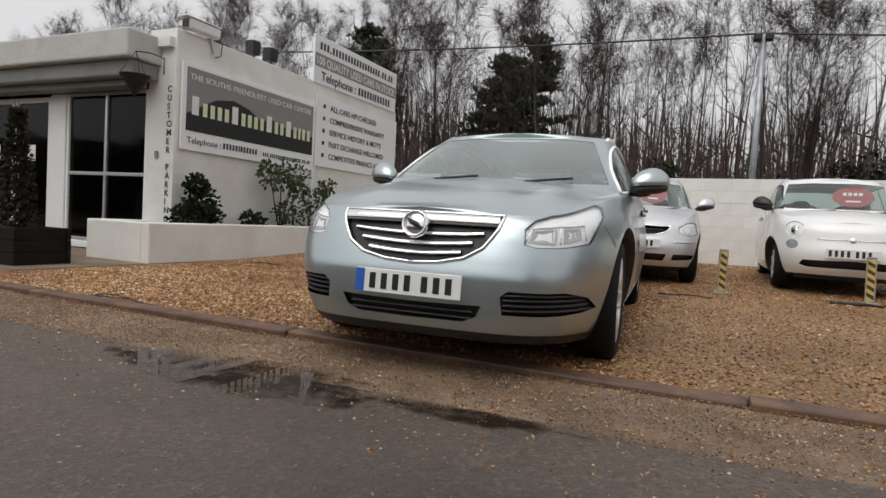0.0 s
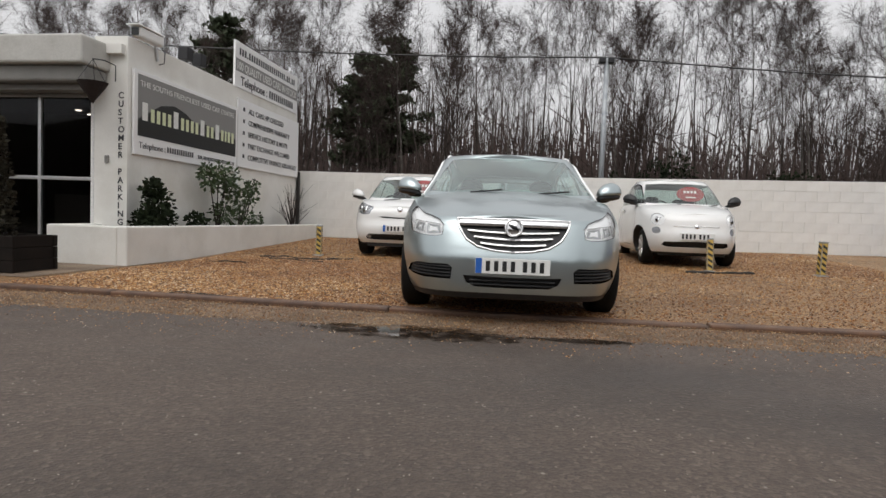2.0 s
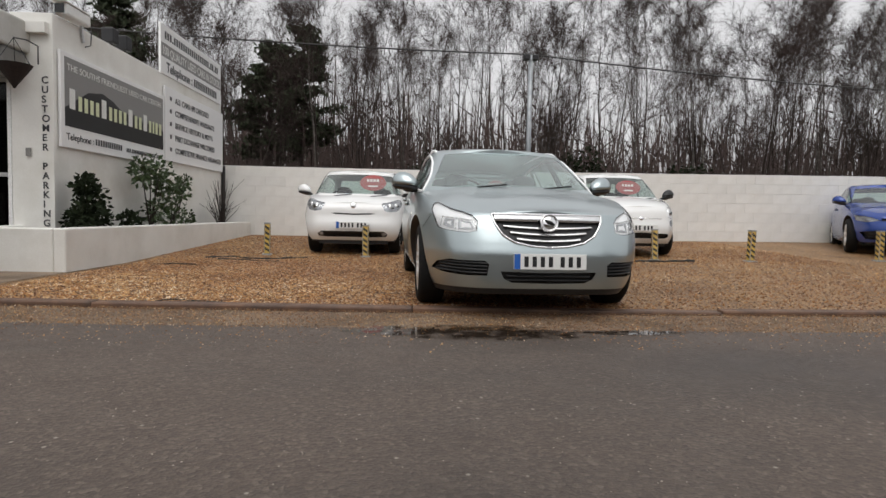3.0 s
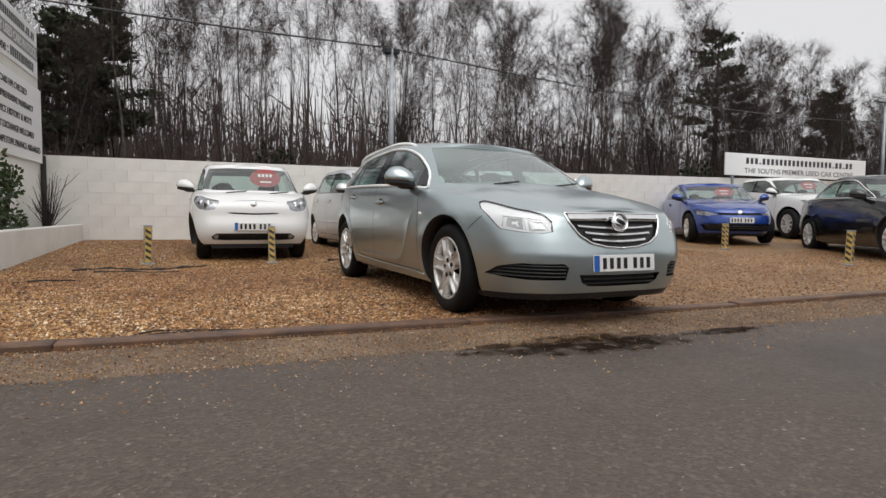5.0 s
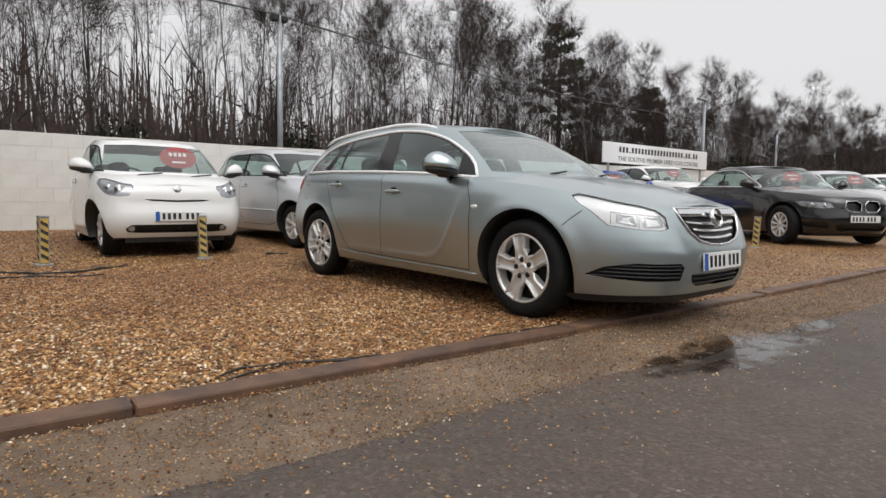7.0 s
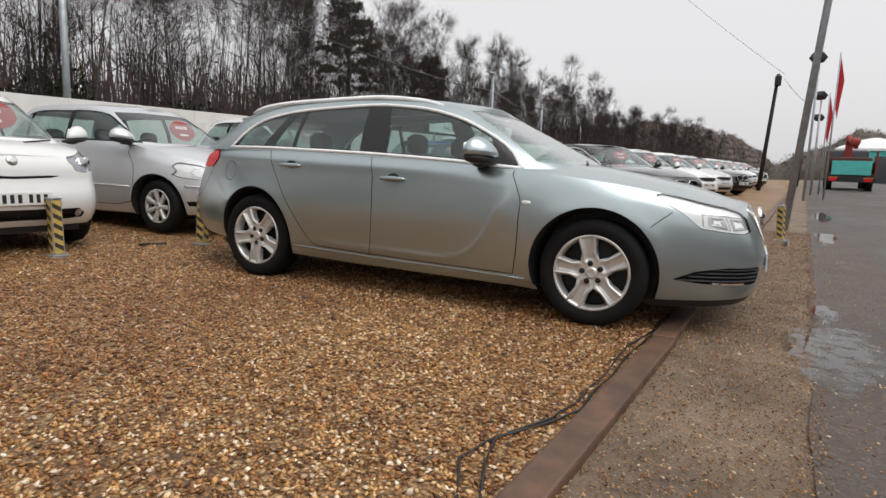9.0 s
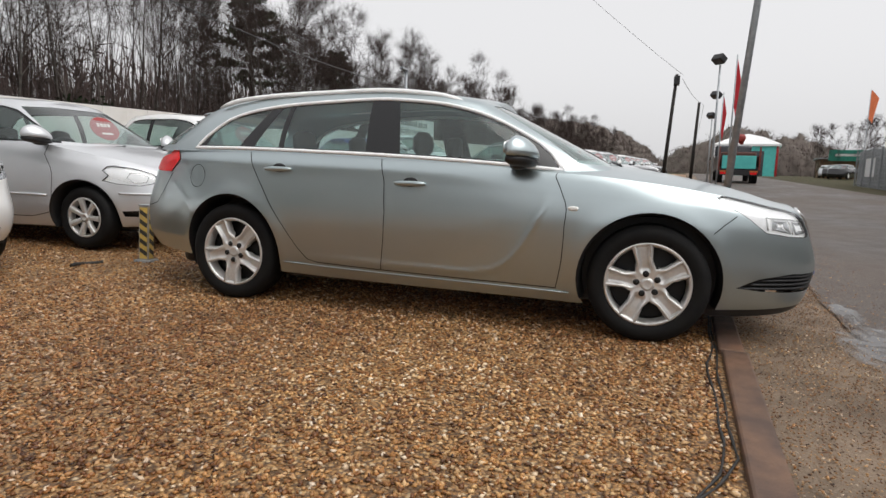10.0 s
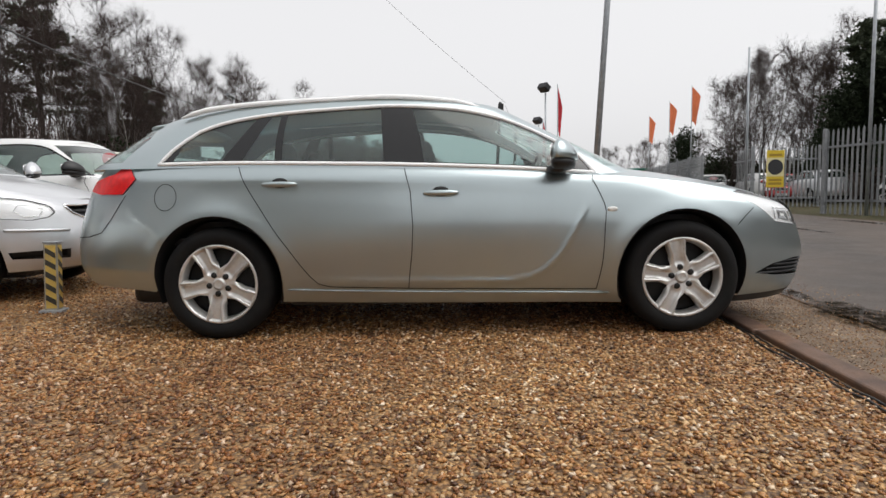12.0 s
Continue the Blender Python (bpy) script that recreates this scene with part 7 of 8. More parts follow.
# ---- poles, wires, lamps and flags ----
def pole(name, x, y, z0, top, r, mat, label, lean=(0, 0), cat="pole"):
    ob = thing(name, pose(x, y, z0), label, cat)
    part("shaft", tube([(0, 0, -0.1), (lean[0] * 0.5, lean[1] * 0.5, top / 2), (lean[0], lean[1], top)], [r, r * 0.9, r * 0.75], 10), mat, ob, smooth=True)
    return ob


yard_pole = pole("lighting_pole", 2.82, 9.95, 0.2, 5.0, 0.075, GALV, "grey steel lighting pole behind the wall")
part("lamp_head", box(-0.20, -0.03, -0.10, 0.12, 4.86, 5.0, 0.02), DARKMETAL, yard_pole)
part("lamp_head", box(0.03, 0.20, -0.10, 0.12, 4.86, 5.0, 0.02), DARKMETAL, yard_pole)
far_pole = pole("lighting_pole", 28.3, 11.6, 0.3, 6.1, 0.09, GALV, "grey steel lighting pole far along the wall")
part("lamp_head", box(-0.75, 0.05, -0.12, 0.12, 6.0, 6.12, 0.02), GALV, far_pole)
for x, y, t in ((45, 14, 5.5), (62, 15, 5.5), (80, 15, 5.5)):
    pole("lighting_pole", x, y, 0.5, t, 0.08, GALV, "grey steel lighting pole in the distance")
pole("telegraph_pole", 29.0, -2.58, 0.25, 5.7, 0.105, plain("creosoted_timber", (0.018, 0.015, 0.013), 0.8), "dark timber telegraph pole beside the road", (0.25, -0.35))
part("cap_bracket", box(-0.02, 0.42, -0.5, -0.22, 5.15, 5.6, 0.03), DARKMETAL, bpy.data.objects["telegraph_pole"])
pole("telegraph_pole", 41, -4.9, 0.4, 5.4, 0.12, plain("creosoted_timber", (0.02, 0.017, 0.015), 0.8), "slim dark timber pole beside the road", (0.1, -0.2))
pole("road_lamp_post", 7.35, -2.78, 0.08, 9.0, 0.062, GALV, "tall leaning grey steel lamp post at the kerb", (0.10, -0.62), "lamp post")
FLAGRED = plain("red_flag_cloth", (0.50, 0.02, 0.03), 0.8, grain=8)
FLAGORANGE = plain("orange_flag_cloth", (0.85, 0.22, 0.09), 0.8, grain=8)


def flag(x, y, z0, top, w, h, mat, label, droop=0.35, tip=None):
    ob = thing("flag_pole", pose(x, y, z0), label, "flag", "flags")
    part("shaft", tube([(0, 0, 0), (0, 0, top)], [0.035, 0.022], 8), GALV, ob, smooth=True)
    rows = []
    for i in range(9):
        t = i / 8
        rows.append([(0.03 * math.sin(5 * s_ + 3 * t) * s_ + 0.02, -w * s_ * (1 - 0.45 * t), top - 0.05 - h * t - droop * s_ * (1 - t * 0.5) + 0.04 * math.sin(6 * t + 4 * s_)) for s_ in (0, 0.25, 0.5, 0.75, 1.0)])
    bm = add_sheet(bmesh.new(), rows)
    part("cloth", bm, mat, ob, smooth=True)
    if tip:
        rows = [[(x_ + 0.006, y_, z_ + 0.004) for x_, y_, z_ in r] for r in rows[:2]]
        part("cloth_head", add_sheet(bmesh.new(), rows), SIGNWHITE, ob, "white upper band of the flag", smooth=True)
    return ob


for x, y, t in ((21.0, -4.6, 5.2), (27.5, -5.0, 4.6)):
    flag(x, y, 0.2, t, 0.20, 1.8, FLAGRED, "narrow red flag hanging from a slim pole", 0.9)
for x, y, t in ((31.5, -14.4, 7.0), (37.5, -15.3, 7.0), (45.0, -16.4, 7.0)):
    flag(x, y, 0.2, t - 0.15, 0.52, 2.0, FLAGORANGE, "orange flag with a white band on a slim pole", 0.55, True)
for x, y, z, s_ in ((19.8, -3.9, 5.05, 1), (26.3, -4.6, 4.55, 1), (33.0, -5.15, 4.2, 1)):
    fl = pole("floodlight", x, y, 0.2, z - 0.4, 0.045, GALV, "black floodlight on a slim grey pole by the road", (0, 0), "floodlight")
    bm = bmesh.new()
    add_box(bm, -0.22, 0.22, -0.16, 0.16, -0.12, 0.14, 0.04, turn=pose(0.05, 0.05, z - 0.2, 35, 0, 40))
    part("lamp_head", bm, DARKMETAL, fl)
pole("steel_pole", 15.3, -9.7, 0.10, 5.3, 0.04, GALV, "slim white steel pole beside the fence")
pole("steel_pole", 11.45, -10.98, 0.05, 7.5, 0.05, GALV, "slim white steel pole beside the road")


def wire(pts, r, label):
    ob = thing("overhead_wire", Matrix.Identity(4), label, "wire", "overhead wires")
    fine = []
    for p, q in zip(pts, pts[1:]):
        p, q = Vector(p), Vector(q)
        for k in range(16):
            t = k / 16
            fine.append(p.lerp(q, t) - Vector((0, 0, 4 * t * (1 - t) * 0.016 * (q - p).length)))
    fine.append(Vector(pts[-1]))
    part("strand", tube(fine, r, 5), CABLE, ob)


wire([(-24, 9.8, 6.4), (2.82, 9.95, 5.22), (28.3, 11.6, 5.4), (62, 15, 5.6)], 0.022, "black overhead wire above the yard wall")
wire([(29.1, -3.2, 5.9), (24, 6.0, 13.0)], 0.008, "thin overhead wire from the telegraph pole")
wire([(29.1, -3.2, 5.7), (41.1, -5.4, 5.6), (90, -9, 6.0)], 0.010, "thin overhead wire along the road")

# ---- steel palisade fence across the road ----
PALE = mesh_of("pale", add_prism(bmesh.new(), [(-0.032, 0.0), (0.032, 0.0), (0.032, 2.32), (0.0, 2.42), (-0.032, 2.32)], -0.006, 0.006), FENCEGREY)


def palisade(x0, y0, x1, y1, z, label, gap=0.15):
    length = math.hypot(x1 - x0, y1 - y0)
    fence = thing("palisade_fence", pose(x0, y0, z, 0, 0, math.degrees(math.atan2(y1 - y0, x1 - x0))), label, "fence", "palisade fences")
    n = int(length / gap)
    for k in range(n):
        ob = new("pale", PALE)
        ob.parent = fence
        ob.matrix_basis = pose(0.08 + gap * k, 0.0, 0.06)
    for z0 in (0.45, 1.95):
        part("rail", box(0, length, 0.008, 0.05, z0, z0 + 0.06), FENCEGREY, fence)
    for k in range(int(length / 2.75) + 1):
        part("post", box(2.75 * k - 0.04, 2.75 * k + 0.04, 0.052, 0.14, 0.0, 2.5, 0.006), FENCEGREY, fence)


palisade(7.5, -12.28, 13.0, -10.66, 0.03, "grey galvanised palisade fence with pointed pales")
palisade(19.05, -14.3, 19.05, -11.93, 0.04, "closed galvanised palisade gate with a yellow notice", 0.165)
palisade(19.12, -11.93, 21.2, -12.17, 0.04, "open leaf of galvanised palisade fencing beside the gate", 0.165)
palisade(24.2, -12.1, 40.5, -14.8, 0.1, "grey palisade fence running along the verge")
notice = thing("yellow_notice", pose(18.97, -12.62, 0.94, 0, 0, -90), "yellow notice with a round dark emblem on the gate", "sign")
part("board", box(-0.34, 0.34, -0.03, -0.012, 0.0, 1.42, 0.01), plain("notice_yellow", (0.72, 0.52, 0.04), 0.5), notice)
bm = lathe([(-0.004, 0.0005), (-0.004, 0.29), (0.002, 0.30)], 28)
bmesh.ops.rotate(bm, verts=bm.verts, cent=(0, 0, 0), matrix=Matrix.Rotation(radians(90), 3, "Z"))
part("emblem", bm, SIGNTEXT, notice).matrix_basis = pose(0, -0.034, 0.78)
part("pale_band", box(-0.33, 0.33, -0.0335, -0.031, 0.42, 1.14), plain("notice_pale_yellow", (0.74, 0.66, 0.36), 0.5), notice)
for z in (0.10, 0.24, 1.20):
    part("word_bar", box(-0.25, 0.25, -0.034, -0.031, z, z + 0.09), plain("notice_bar_amber", (0.40, 0.25, 0.03), 0.5), notice)
banner = thing("fence_banner", pose(36.0, -14.0, 1.0, 0, 0, -9.4), "white banner with dark bars fixed to the fence", "banner")
part("sheet", box(-1.5, 1.5, -0.03, -0.012, 0, 1.05, 0.005), SIGNWHITE, banner)
for x0, x1, z0, z1 in ((-1.2, -0.3, 0.12, 0.75), (0.0, 0.5, 0.2, 0.9), (0.7, 1.2, 0.12, 0.6)):
    part("word_bar", box(x0, x1, -0.036, -0.031, z0, z1), SIGNGREY, banner)
board = thing("yard_sign", pose(38.4, -19.2, 0.3, 0, 0, -98), "weathered white yard sign on two timber posts", "sign")
part("panel", box(-0.85, 0.85, -0.03, 0.0, 2.0, 2.75, 0.01), SIGNWHITE, board)
for x in (-0.6, 0.6):
    part("post", box(x - 0.05, x + 0.05, 0.002, 0.1, -0.1, 2.7), BLACKWOOD, board)
for z in (2.15, 2.4):
    part("word_bar", box(-0.65, 0.55, -0.036, -0.031, z, z + 0.14), SIGNGREY, board)

# ---- lorry, teal building and far yard ----
TEAL = surface("teal_cladding", (0.11, 0.58, 0.53), (0.09, 0.50, 0.47), 2, (0.5, 0.7), grain=30, bump=0.05)
lorry = thing("lorry", pose(36.5, -7.25, 0.34, 0, 0, -94), "flatbed lorry with a teal tailboard and red crane", "lorry")
# local x runs across the lorry's length: its tail faces -x of the road, towards the yard
L = lorry
part("tailboard", box(-0.95, 0.95, -0.06, 0.0, 0.95, 1.75, 0.02), TEAL, L)
part("bed", box(-1.2, 1.2, 0.0, 5.2, 0.85, 1.05, 0.02), DARKMETAL, L)
for x in (-1.19, 1.15):
    part("side_board", box(x, x + 0.04, 0.0, 5.2, 1.052, 1.75, 0.01), DARKMETAL, L)
    part("rear_post", box(x - 0.06 if x > 0 else x, x + 0.04 if x > 0 else x + 0.12, -0.05, 0.05, 0.85, 2.3, 0.02), plain("dark_red_post", (0.16, 0.03, 0.02), 0.6), L)
part("tail_bar", box(-1.2, 1.2, -0.12, -0.062, 0.55, 0.85, 0.02), DARKMETAL, L)
for x in (-1.02, 0.66):
    part("tail_lamp", box(x, x + 0.36, -0.14, -0.122, 0.60, 0.74, 0.01), TAILRED, L, "red rear lamp")
    part("marker_board", box(x - 0.05, x + 0.42, -0.13, -0.122, 0.755, 0.84, 0.004), plain("lorry_marker_amber", (0.5, 0.14, 0.03), 0.5), L)
part("cab", box(-1.15, 1.15, 5.5, 7.3, 0.7, 2.6, 0.12), GREYPAINT, L)
part("load", box(-1.0, 1.0, 0.6, 4.6, 1.06, 1.98, 0.08), plain("brown_load", (0.10, 0.04, 0.03), 0.8), L)
for x in (-0.98, 0.98):
    for y in (0.9, 2.0, 6.3):
        w_ = part("wheel", lathe([(-0.15, 0.30), (-0.15, 0.46), (-0.10, 0.50), (0.10, 0.50), (0.15, 0.46), (0.15, 0.30), (0.1, 0.05)], 20), TYRE, L, smooth=True)
        w_.matrix_basis = pose(x, y, 0.5)
CRANERED = plain("crane_red", (0.28, 0.03, 0.02), 0.5)
part("crane_column", box(-0.2, 0.2, 4.75, 5.15, 1.0, 3.1, 0.05), CRANERED, L)
part("crane_arm", tube([(0.0, 4.95, 3.0), (-0.15, 3.2, 3.25), (0.2, 1.8, 2.6)], [0.17, 0.15, 0.12], 8), CRANERED, L)
part("crane_grab", rounded(0.28, 0.26, 0.30, 2.4, 2, lambda c: Vector((c.x * (1 + 0.8 * c.z), c.y, c.z))), CRANERED, L).matrix_basis = pose(0.1, 1.5, 2.85)

shed = thing("industrial_building", pose(112, -19.5, 0.6, 0, 0, -10), "teal clad industrial building with a white gabled roof", "building")
part("wall", box(-6, 6, -4.6, 4.6, 0, 5.2), TEAL, shed)
bm = bmesh.new()
loops = [[bm.verts.new((x * f + sh, y * g, z)) for x, y in ((-6.3, -5.0), (6.3, -5.0), (6.3, 5.0), (-6.3, 5.0))] for f, g, z, sh in ((1, 1, 5.0, 0), (1, 1, 5.35, 0), (0.86, 0.5, 6.5, 0.5), (0.72, 0.06, 7.1, 1.0))]
bm.faces.new(loops[0][::-1])
for la, lb in zip(loops, loops[1:]):
    for k in range(4):
        bm.faces.new((la[k], la[(k + 1) % 4], lb[(k + 1) % 4], lb[k]))
bm.faces.new(loops[-1])
part("roof", bm, SIGNWHITE, shed)
part("corner_post", box(-6.06, -5.9, -4.66, -4.3, 0, 5.0), REDPAINT, shed)
part("door", box(-6.05, -6.005, -2.6, -0.2, 0, 4.2), GREYPAINT, shed)
hut = thing("timber_hut", pose(88, -27.5, 0.55, 0, 0, -10), "low timber building with a green sign board", "building")
part("wall", box(-4, 4, -3, 3, 0, 2.6), surface("brown_timber_cladding", (0.20, 0.11, 0.04), (0.14, 0.08, 0.035), 4, grain=30), hut)
part("roof", box(-4.3, 4.3, -3.3, 3.3, 2.6, 2.8, 0.03), GALV, hut)
part("sign_board", box(-4.35, -4.3, -2.6, 2.2, 2.4, 3.8), plain("green_board", (0.03, 0.28, 0.20), 0.5), hut)
part("word_bar", box(-4.37, -4.352, -1.9, 1.5, 3.0, 3.3), SIGNPALE, hut)

# ---- trees and shrubs ----
def sticks(name, segs, mat, sides=3, pointed=False):
    """Many tapered sticks as one mesh, from rows of start, end and the two radii."""
    a = np.array([s[0] for s in segs], float)
    b = np.array([s[1] for s in segs], float)
    r0 = np.array([s[2] for s in segs])[:, None]
    r1 = np.array([s[3] for s in segs])[:, None]
    d = b - a
    d /= np.linalg.norm(d, axis=1, keepdims=True) + 1e-9
    ref = np.where(np.abs(d[:, 2:3]) > 0.9, [[1.0, 0, 0]], [[0, 0, 1.0]])
    s = np.cross(d, ref)
    s /= np.linalg.norm(s, axis=1, keepdims=True) + 1e-9
    u = np.cross(d, s)
    rings = []
    for k in range(sides):
        t = 2 * math.pi * k / sides
        rings.append((a + r0 * (s * math.cos(t) + u * math.sin(t)), b + r1 * (s * math.cos(t) + u * math.sin(t))))
    n = len(segs)
    verts = np.concatenate([r[0] for r in rings] + ([b] if pointed else [r[1] for r in rings]))
    faces = []
    for k in range(sides):
        j = (k + 1) % sides
        base = np.arange(n)
        faces.append(np.stack([base + k * n, base + j * n, base + sides * n] if pointed else [base + k * n, base + j * n, base + (sides + j) * n, base + (sides + k) * n], 1))
    faces = np.concatenate(faces)
    me = bpy.data.meshes.new(name)
    me.from_pydata(verts.tolist(), [], faces.tolist())
    me.materials.append(mat)
    me.shade_smooth()
    return me


def leaves(name, centres, normals, size, mat, rng, stretch=1.8):
    """Many small pointed leaves as one mesh."""
    n = len(centres)
    c = np.array(centres, float)
    v = np.array(normals, float) + rng.normal(0, 0.6, (n, 3))
    v /= np.linalg.norm(v, axis=1, keepdims=True) + 1e-9
    w = np.cross(v, rng.normal(0, 1, (n, 3)))
    w /= np.linalg.norm(w, axis=1, keepdims=True) + 1e-9
    k = size * rng.uniform(0.6, 1.3, (n, 1))
    up = np.cross(v, w)
    p = [c - v * 0, c + v * k * stretch * 0.5 + w * k * 0.5, c + v * k * stretch, c + v * k * stretch * 0.5 - w * k * 0.5 + up * k * 0.25]
    verts = np.concatenate(p)
    i = np.arange(n)
    faces = np.stack([i, i + n, i + 2 * n, i + 3 * n], 1)
    me = bpy.data.meshes.new(name)
    me.from_pydata(verts.tolist(), [], faces.tolist())
    me.materials.append(mat)
    return me


def slivers(name, segs, mat, seed):
    """Many fine twigs as one mesh, each a slender pointed blade bent at its middle."""
    g = np.random.default_rng(seed)
    a, b = np.array([q[0] for q in segs], float), np.array([q[1] for q in segs], float)
    r = np.array([q[2] for q in segs])[:, None]
    d = b - a
    side = np.cross(d, g.normal(0, 1, d.shape))
    side /= np.linalg.norm(side, axis=1, keepdims=True) + 1e-9
    n = len(a)
    verts = np.concatenate([a - side * r, a + side * r, b])
    i = np.arange(n)
    me = bpy.data.meshes.new(name)
    me.from_pydata(verts.tolist(), [], np.stack([i, i + n, i + 2 * n], 1).tolist())
    me.materials.append(mat)
    return me


def bare_tree(seed, height, stems=1, low=0.30, dense=1.0, slant=0.75):
    """Trunk, limbs and twigs of a leafless tree: a straight leader, rising limbs that fork, and a haze of fine hanging twigs."""
    rng = random.Random(seed)
    trunk, limbs, fine = [], [], []

    def rand(k):
        return Vector((rng.gauss(0, k), rng.gauss(0, k), rng.gauss(0, k)))

    def spray(p, d, n, reach):
        for _ in range(n):
            e = (d * 0.8 + rand(0.5) + Vector((0, 0, 0.05))).normalized()
            m = p + e * reach * rng.uniform(0.4, 0.9)
            q = m + (e + rand(0.35) + Vector((0, 0, -0.30))).normalized() * reach * rng.uniform(0.3, 0.8)
            fine.append((p, m, 0.0058))
            fine.append((m - (m - p) * 0.08, q, 0.0040))

    def limb(p, d, length, r, depth):
        n = 4 if depth == 0 else 3
        for k in range(n):
            q = p + d * (length / n)
            r2 = max(0.006, r * 0.72)
            limbs.append((p, q, r, r2))
            d = (d + rand(0.09) + Vector((0, 0, 0.13 if depth == 0 else 0.05))).normalized()
            p, r = q, r2
            if depth < 2 and (k or depth):
                side = rand(1.0)
                side = (side - d * side.dot(d)).normalized()
                limb(p, (d + side * rng.uniform(0.45, 0.85)).normalized(), length * rng.uniform(0.30, 0.48), max(0.008, r * 0.6), depth + 1)
            spray(p, d, int((1.3 + 1.0 * depth) * dense + rng.random()), 0.36 + 0.026 * height)

    for s_ in range(stems):
        p = Vector((0, 0, -0.3))
        d = Vector((rng.gauss(0, 0.05 * stems), rng.gauss(0, 0.05 * stems), 1)).normalized()
        h = height * rng.uniform(0.85, 1.0)
        r = h * 0.0076 * rng.uniform(0.85, 1.2)
        n = 16
        for k in range(n):
            q = p + d * (h / n)
            r2 = max(0.012, r * 0.925 - h * 0.00018)
            trunk.append((p, q, r, r2))
            d = (d + Vector((rng.gauss(0, 0.038), rng.gauss(0, 0.038), 0.06))).normalized()
            p, r = q, r2
            t = (k + 1) / n
            if t > low:
                for _ in range(rng.choice((1, 1, 2)) if t < 0.9 else 3):
                    a = rng.uniform(0, 6.283)
                    e = (d + Vector((math.cos(a), math.sin(a), 0)) * rng.uniform(0.6, 1.2) * slant).normalized()
                    limb(p, e, h * (0.085 + 0.24 * (1 - t) ** 0.8) * rng.uniform(0.7, 1.25), max(0.010, r * 0.42), 0)
            elif t > 0.12 and rng.random() < 0.5:
                a = rng.uniform(0, 6.283)
                limb(p, Vector((math.cos(a), math.sin(a), 0.5)).normalized(), h * 0.05, 0.010, 2)
        spray(p, d, 8, 0.6)
    return trunk, limbs, fine


def tree_kind(seed, height, bark, label, **kw):
    trunk, limbs, fine = bare_tree(seed, height, **kw)
    ob = thing("bare_tree", pose(0, 0, -50), label, "tree", "bare woodland trees")
    for part_ in (new("trunk", sticks("trunk", trunk + limbs, bark, 5)), new("crown", slivers("crown", fine, TWIG, seed))):
        part_.parent = ob
    return ob


KINDS = [
    tree_kind(11, 12.0, BIRCH, "leafless silver birch with fine upright twigs", low=0.36, slant=0.6),
    tree_kind(12, 13.0, BARK, "tall leafless tree with grey brown bark", low=0.34),
    tree_kind(13, 10.5, BARK, "leafless multi-stemmed woodland tree", stems=3, low=0.22, slant=0.8, dense=0.7),
    tree_kind(14, 12.5, BIRCH, "slender leafless birch with pale bark", low=0.46, slant=0.55),
    tree_kind(15, 14.0, BARK, "tall leafless tree with grey brown bark", low=0.40, dense=1.15),
    tree_kind(16, 9.0, BARK, "leafless multi-stemmed woodland tree", stems=3, low=0.18, slant=0.9, dense=0.7),
    tree_kind(17, 11.5, BARK, "leafless woodland tree with a forked trunk", stems=2, low=0.32, dense=0.9),
]
rng = random.Random(5)
used = set()


def plant_tree(k, x, y, z, turn, size):
    if k in used:
        ob = copy_thing(KINDS[k], pose(0, 0, 0))
    else:
        ob = KINDS[k]
        used.add(k)
    ob.matrix_basis = pose(x, y, z, 0, 0, turn) @ Matrix.Diagonal((size, size, size * rng.uniform(0.95, 1.08), 1))


for row, (v, step, lo, hi) in enumerate(((15.0, 2.0, 0.60, 0.80), (19.5, 1.8, 0.74, 0.98), (25.5, 2.7, 0.95, 1.15))):
    u = -32.0 - 4 * row
    while u < 62 + 20 * row:
        uu, vv = u + rng.uniform(-0.9, 0.9), v + rng.uniform(-2.0, 2.0)
        p = LOT @ Vector((uu, vv, 0))
        k = rng.choice((0, 1, 3, 4, 0, 3, 1, 4, 2, 6, 5))
        plant_tree(k, p.x, p.y, 0.2, rng.uniform(0, 360), rng.uniform(lo, hi) * (1 - 0.26 * min(1.0, max(0.0, (uu - 12) / 34)) - 0.06 * min(1.0, max(0.0, (-3 - uu) / 5))) * 0.95)
        u += step * rng.uniform(0.7, 1.35) * (0.62 if 8 < u < 40 else 0.9)
for k in range(84):
    u = 44 + k * 1.45
    p = LOT @ Vector((u, 19 + rng.uniform(-3, 10), 0))
    plant_tree(rng.choice((0, 1, 2, 4, 6)), p.x, p.y, 0.6, rng.uniform(0, 360), rng.uniform(0.54, 0.68) * (1 + 0.0030 * (u - 44)))
for x, y, h in ((29.0, -15.5, 5.8), (31.5, -16.9, 6.9), (30.5, -17.9, 7.6), (34.0, -19.6, 8.2), (31.0, -18.9, 7.8), (33.0, -21.3, 8.3), (30.5, -20.6, 7.8), (34.0, -23.4, 8.6), (32.0, -23.0, 8.2), (36.5, -19.5, 7.6), (36.0, -22.3, 8.8), (27, -24.5, 9.0), (24, -25.5, 9.5), (29.5, -22.0, 9.4)):
    k = rng.choice((2, 5, 6))
    plant_tree(k, x, y, 0.2, rng.uniform(0, 360), h / (10.5, 9.0, 11.5)[(2, 5, 6).index(k)])
for x, y, h in ((82.5, -22.8, 6.4), (84.0, -25.5, 6.9), (82.0, -28.2, 7.2), (85.5, -30.0, 7.4), (79.0, -31.0, 7.0), (60, -25.6, 6.2), (62, -27.5, 6.0)):
    plant_tree(5, x, y, 0.4, rng.uniform(0, 360), h / 9.0)


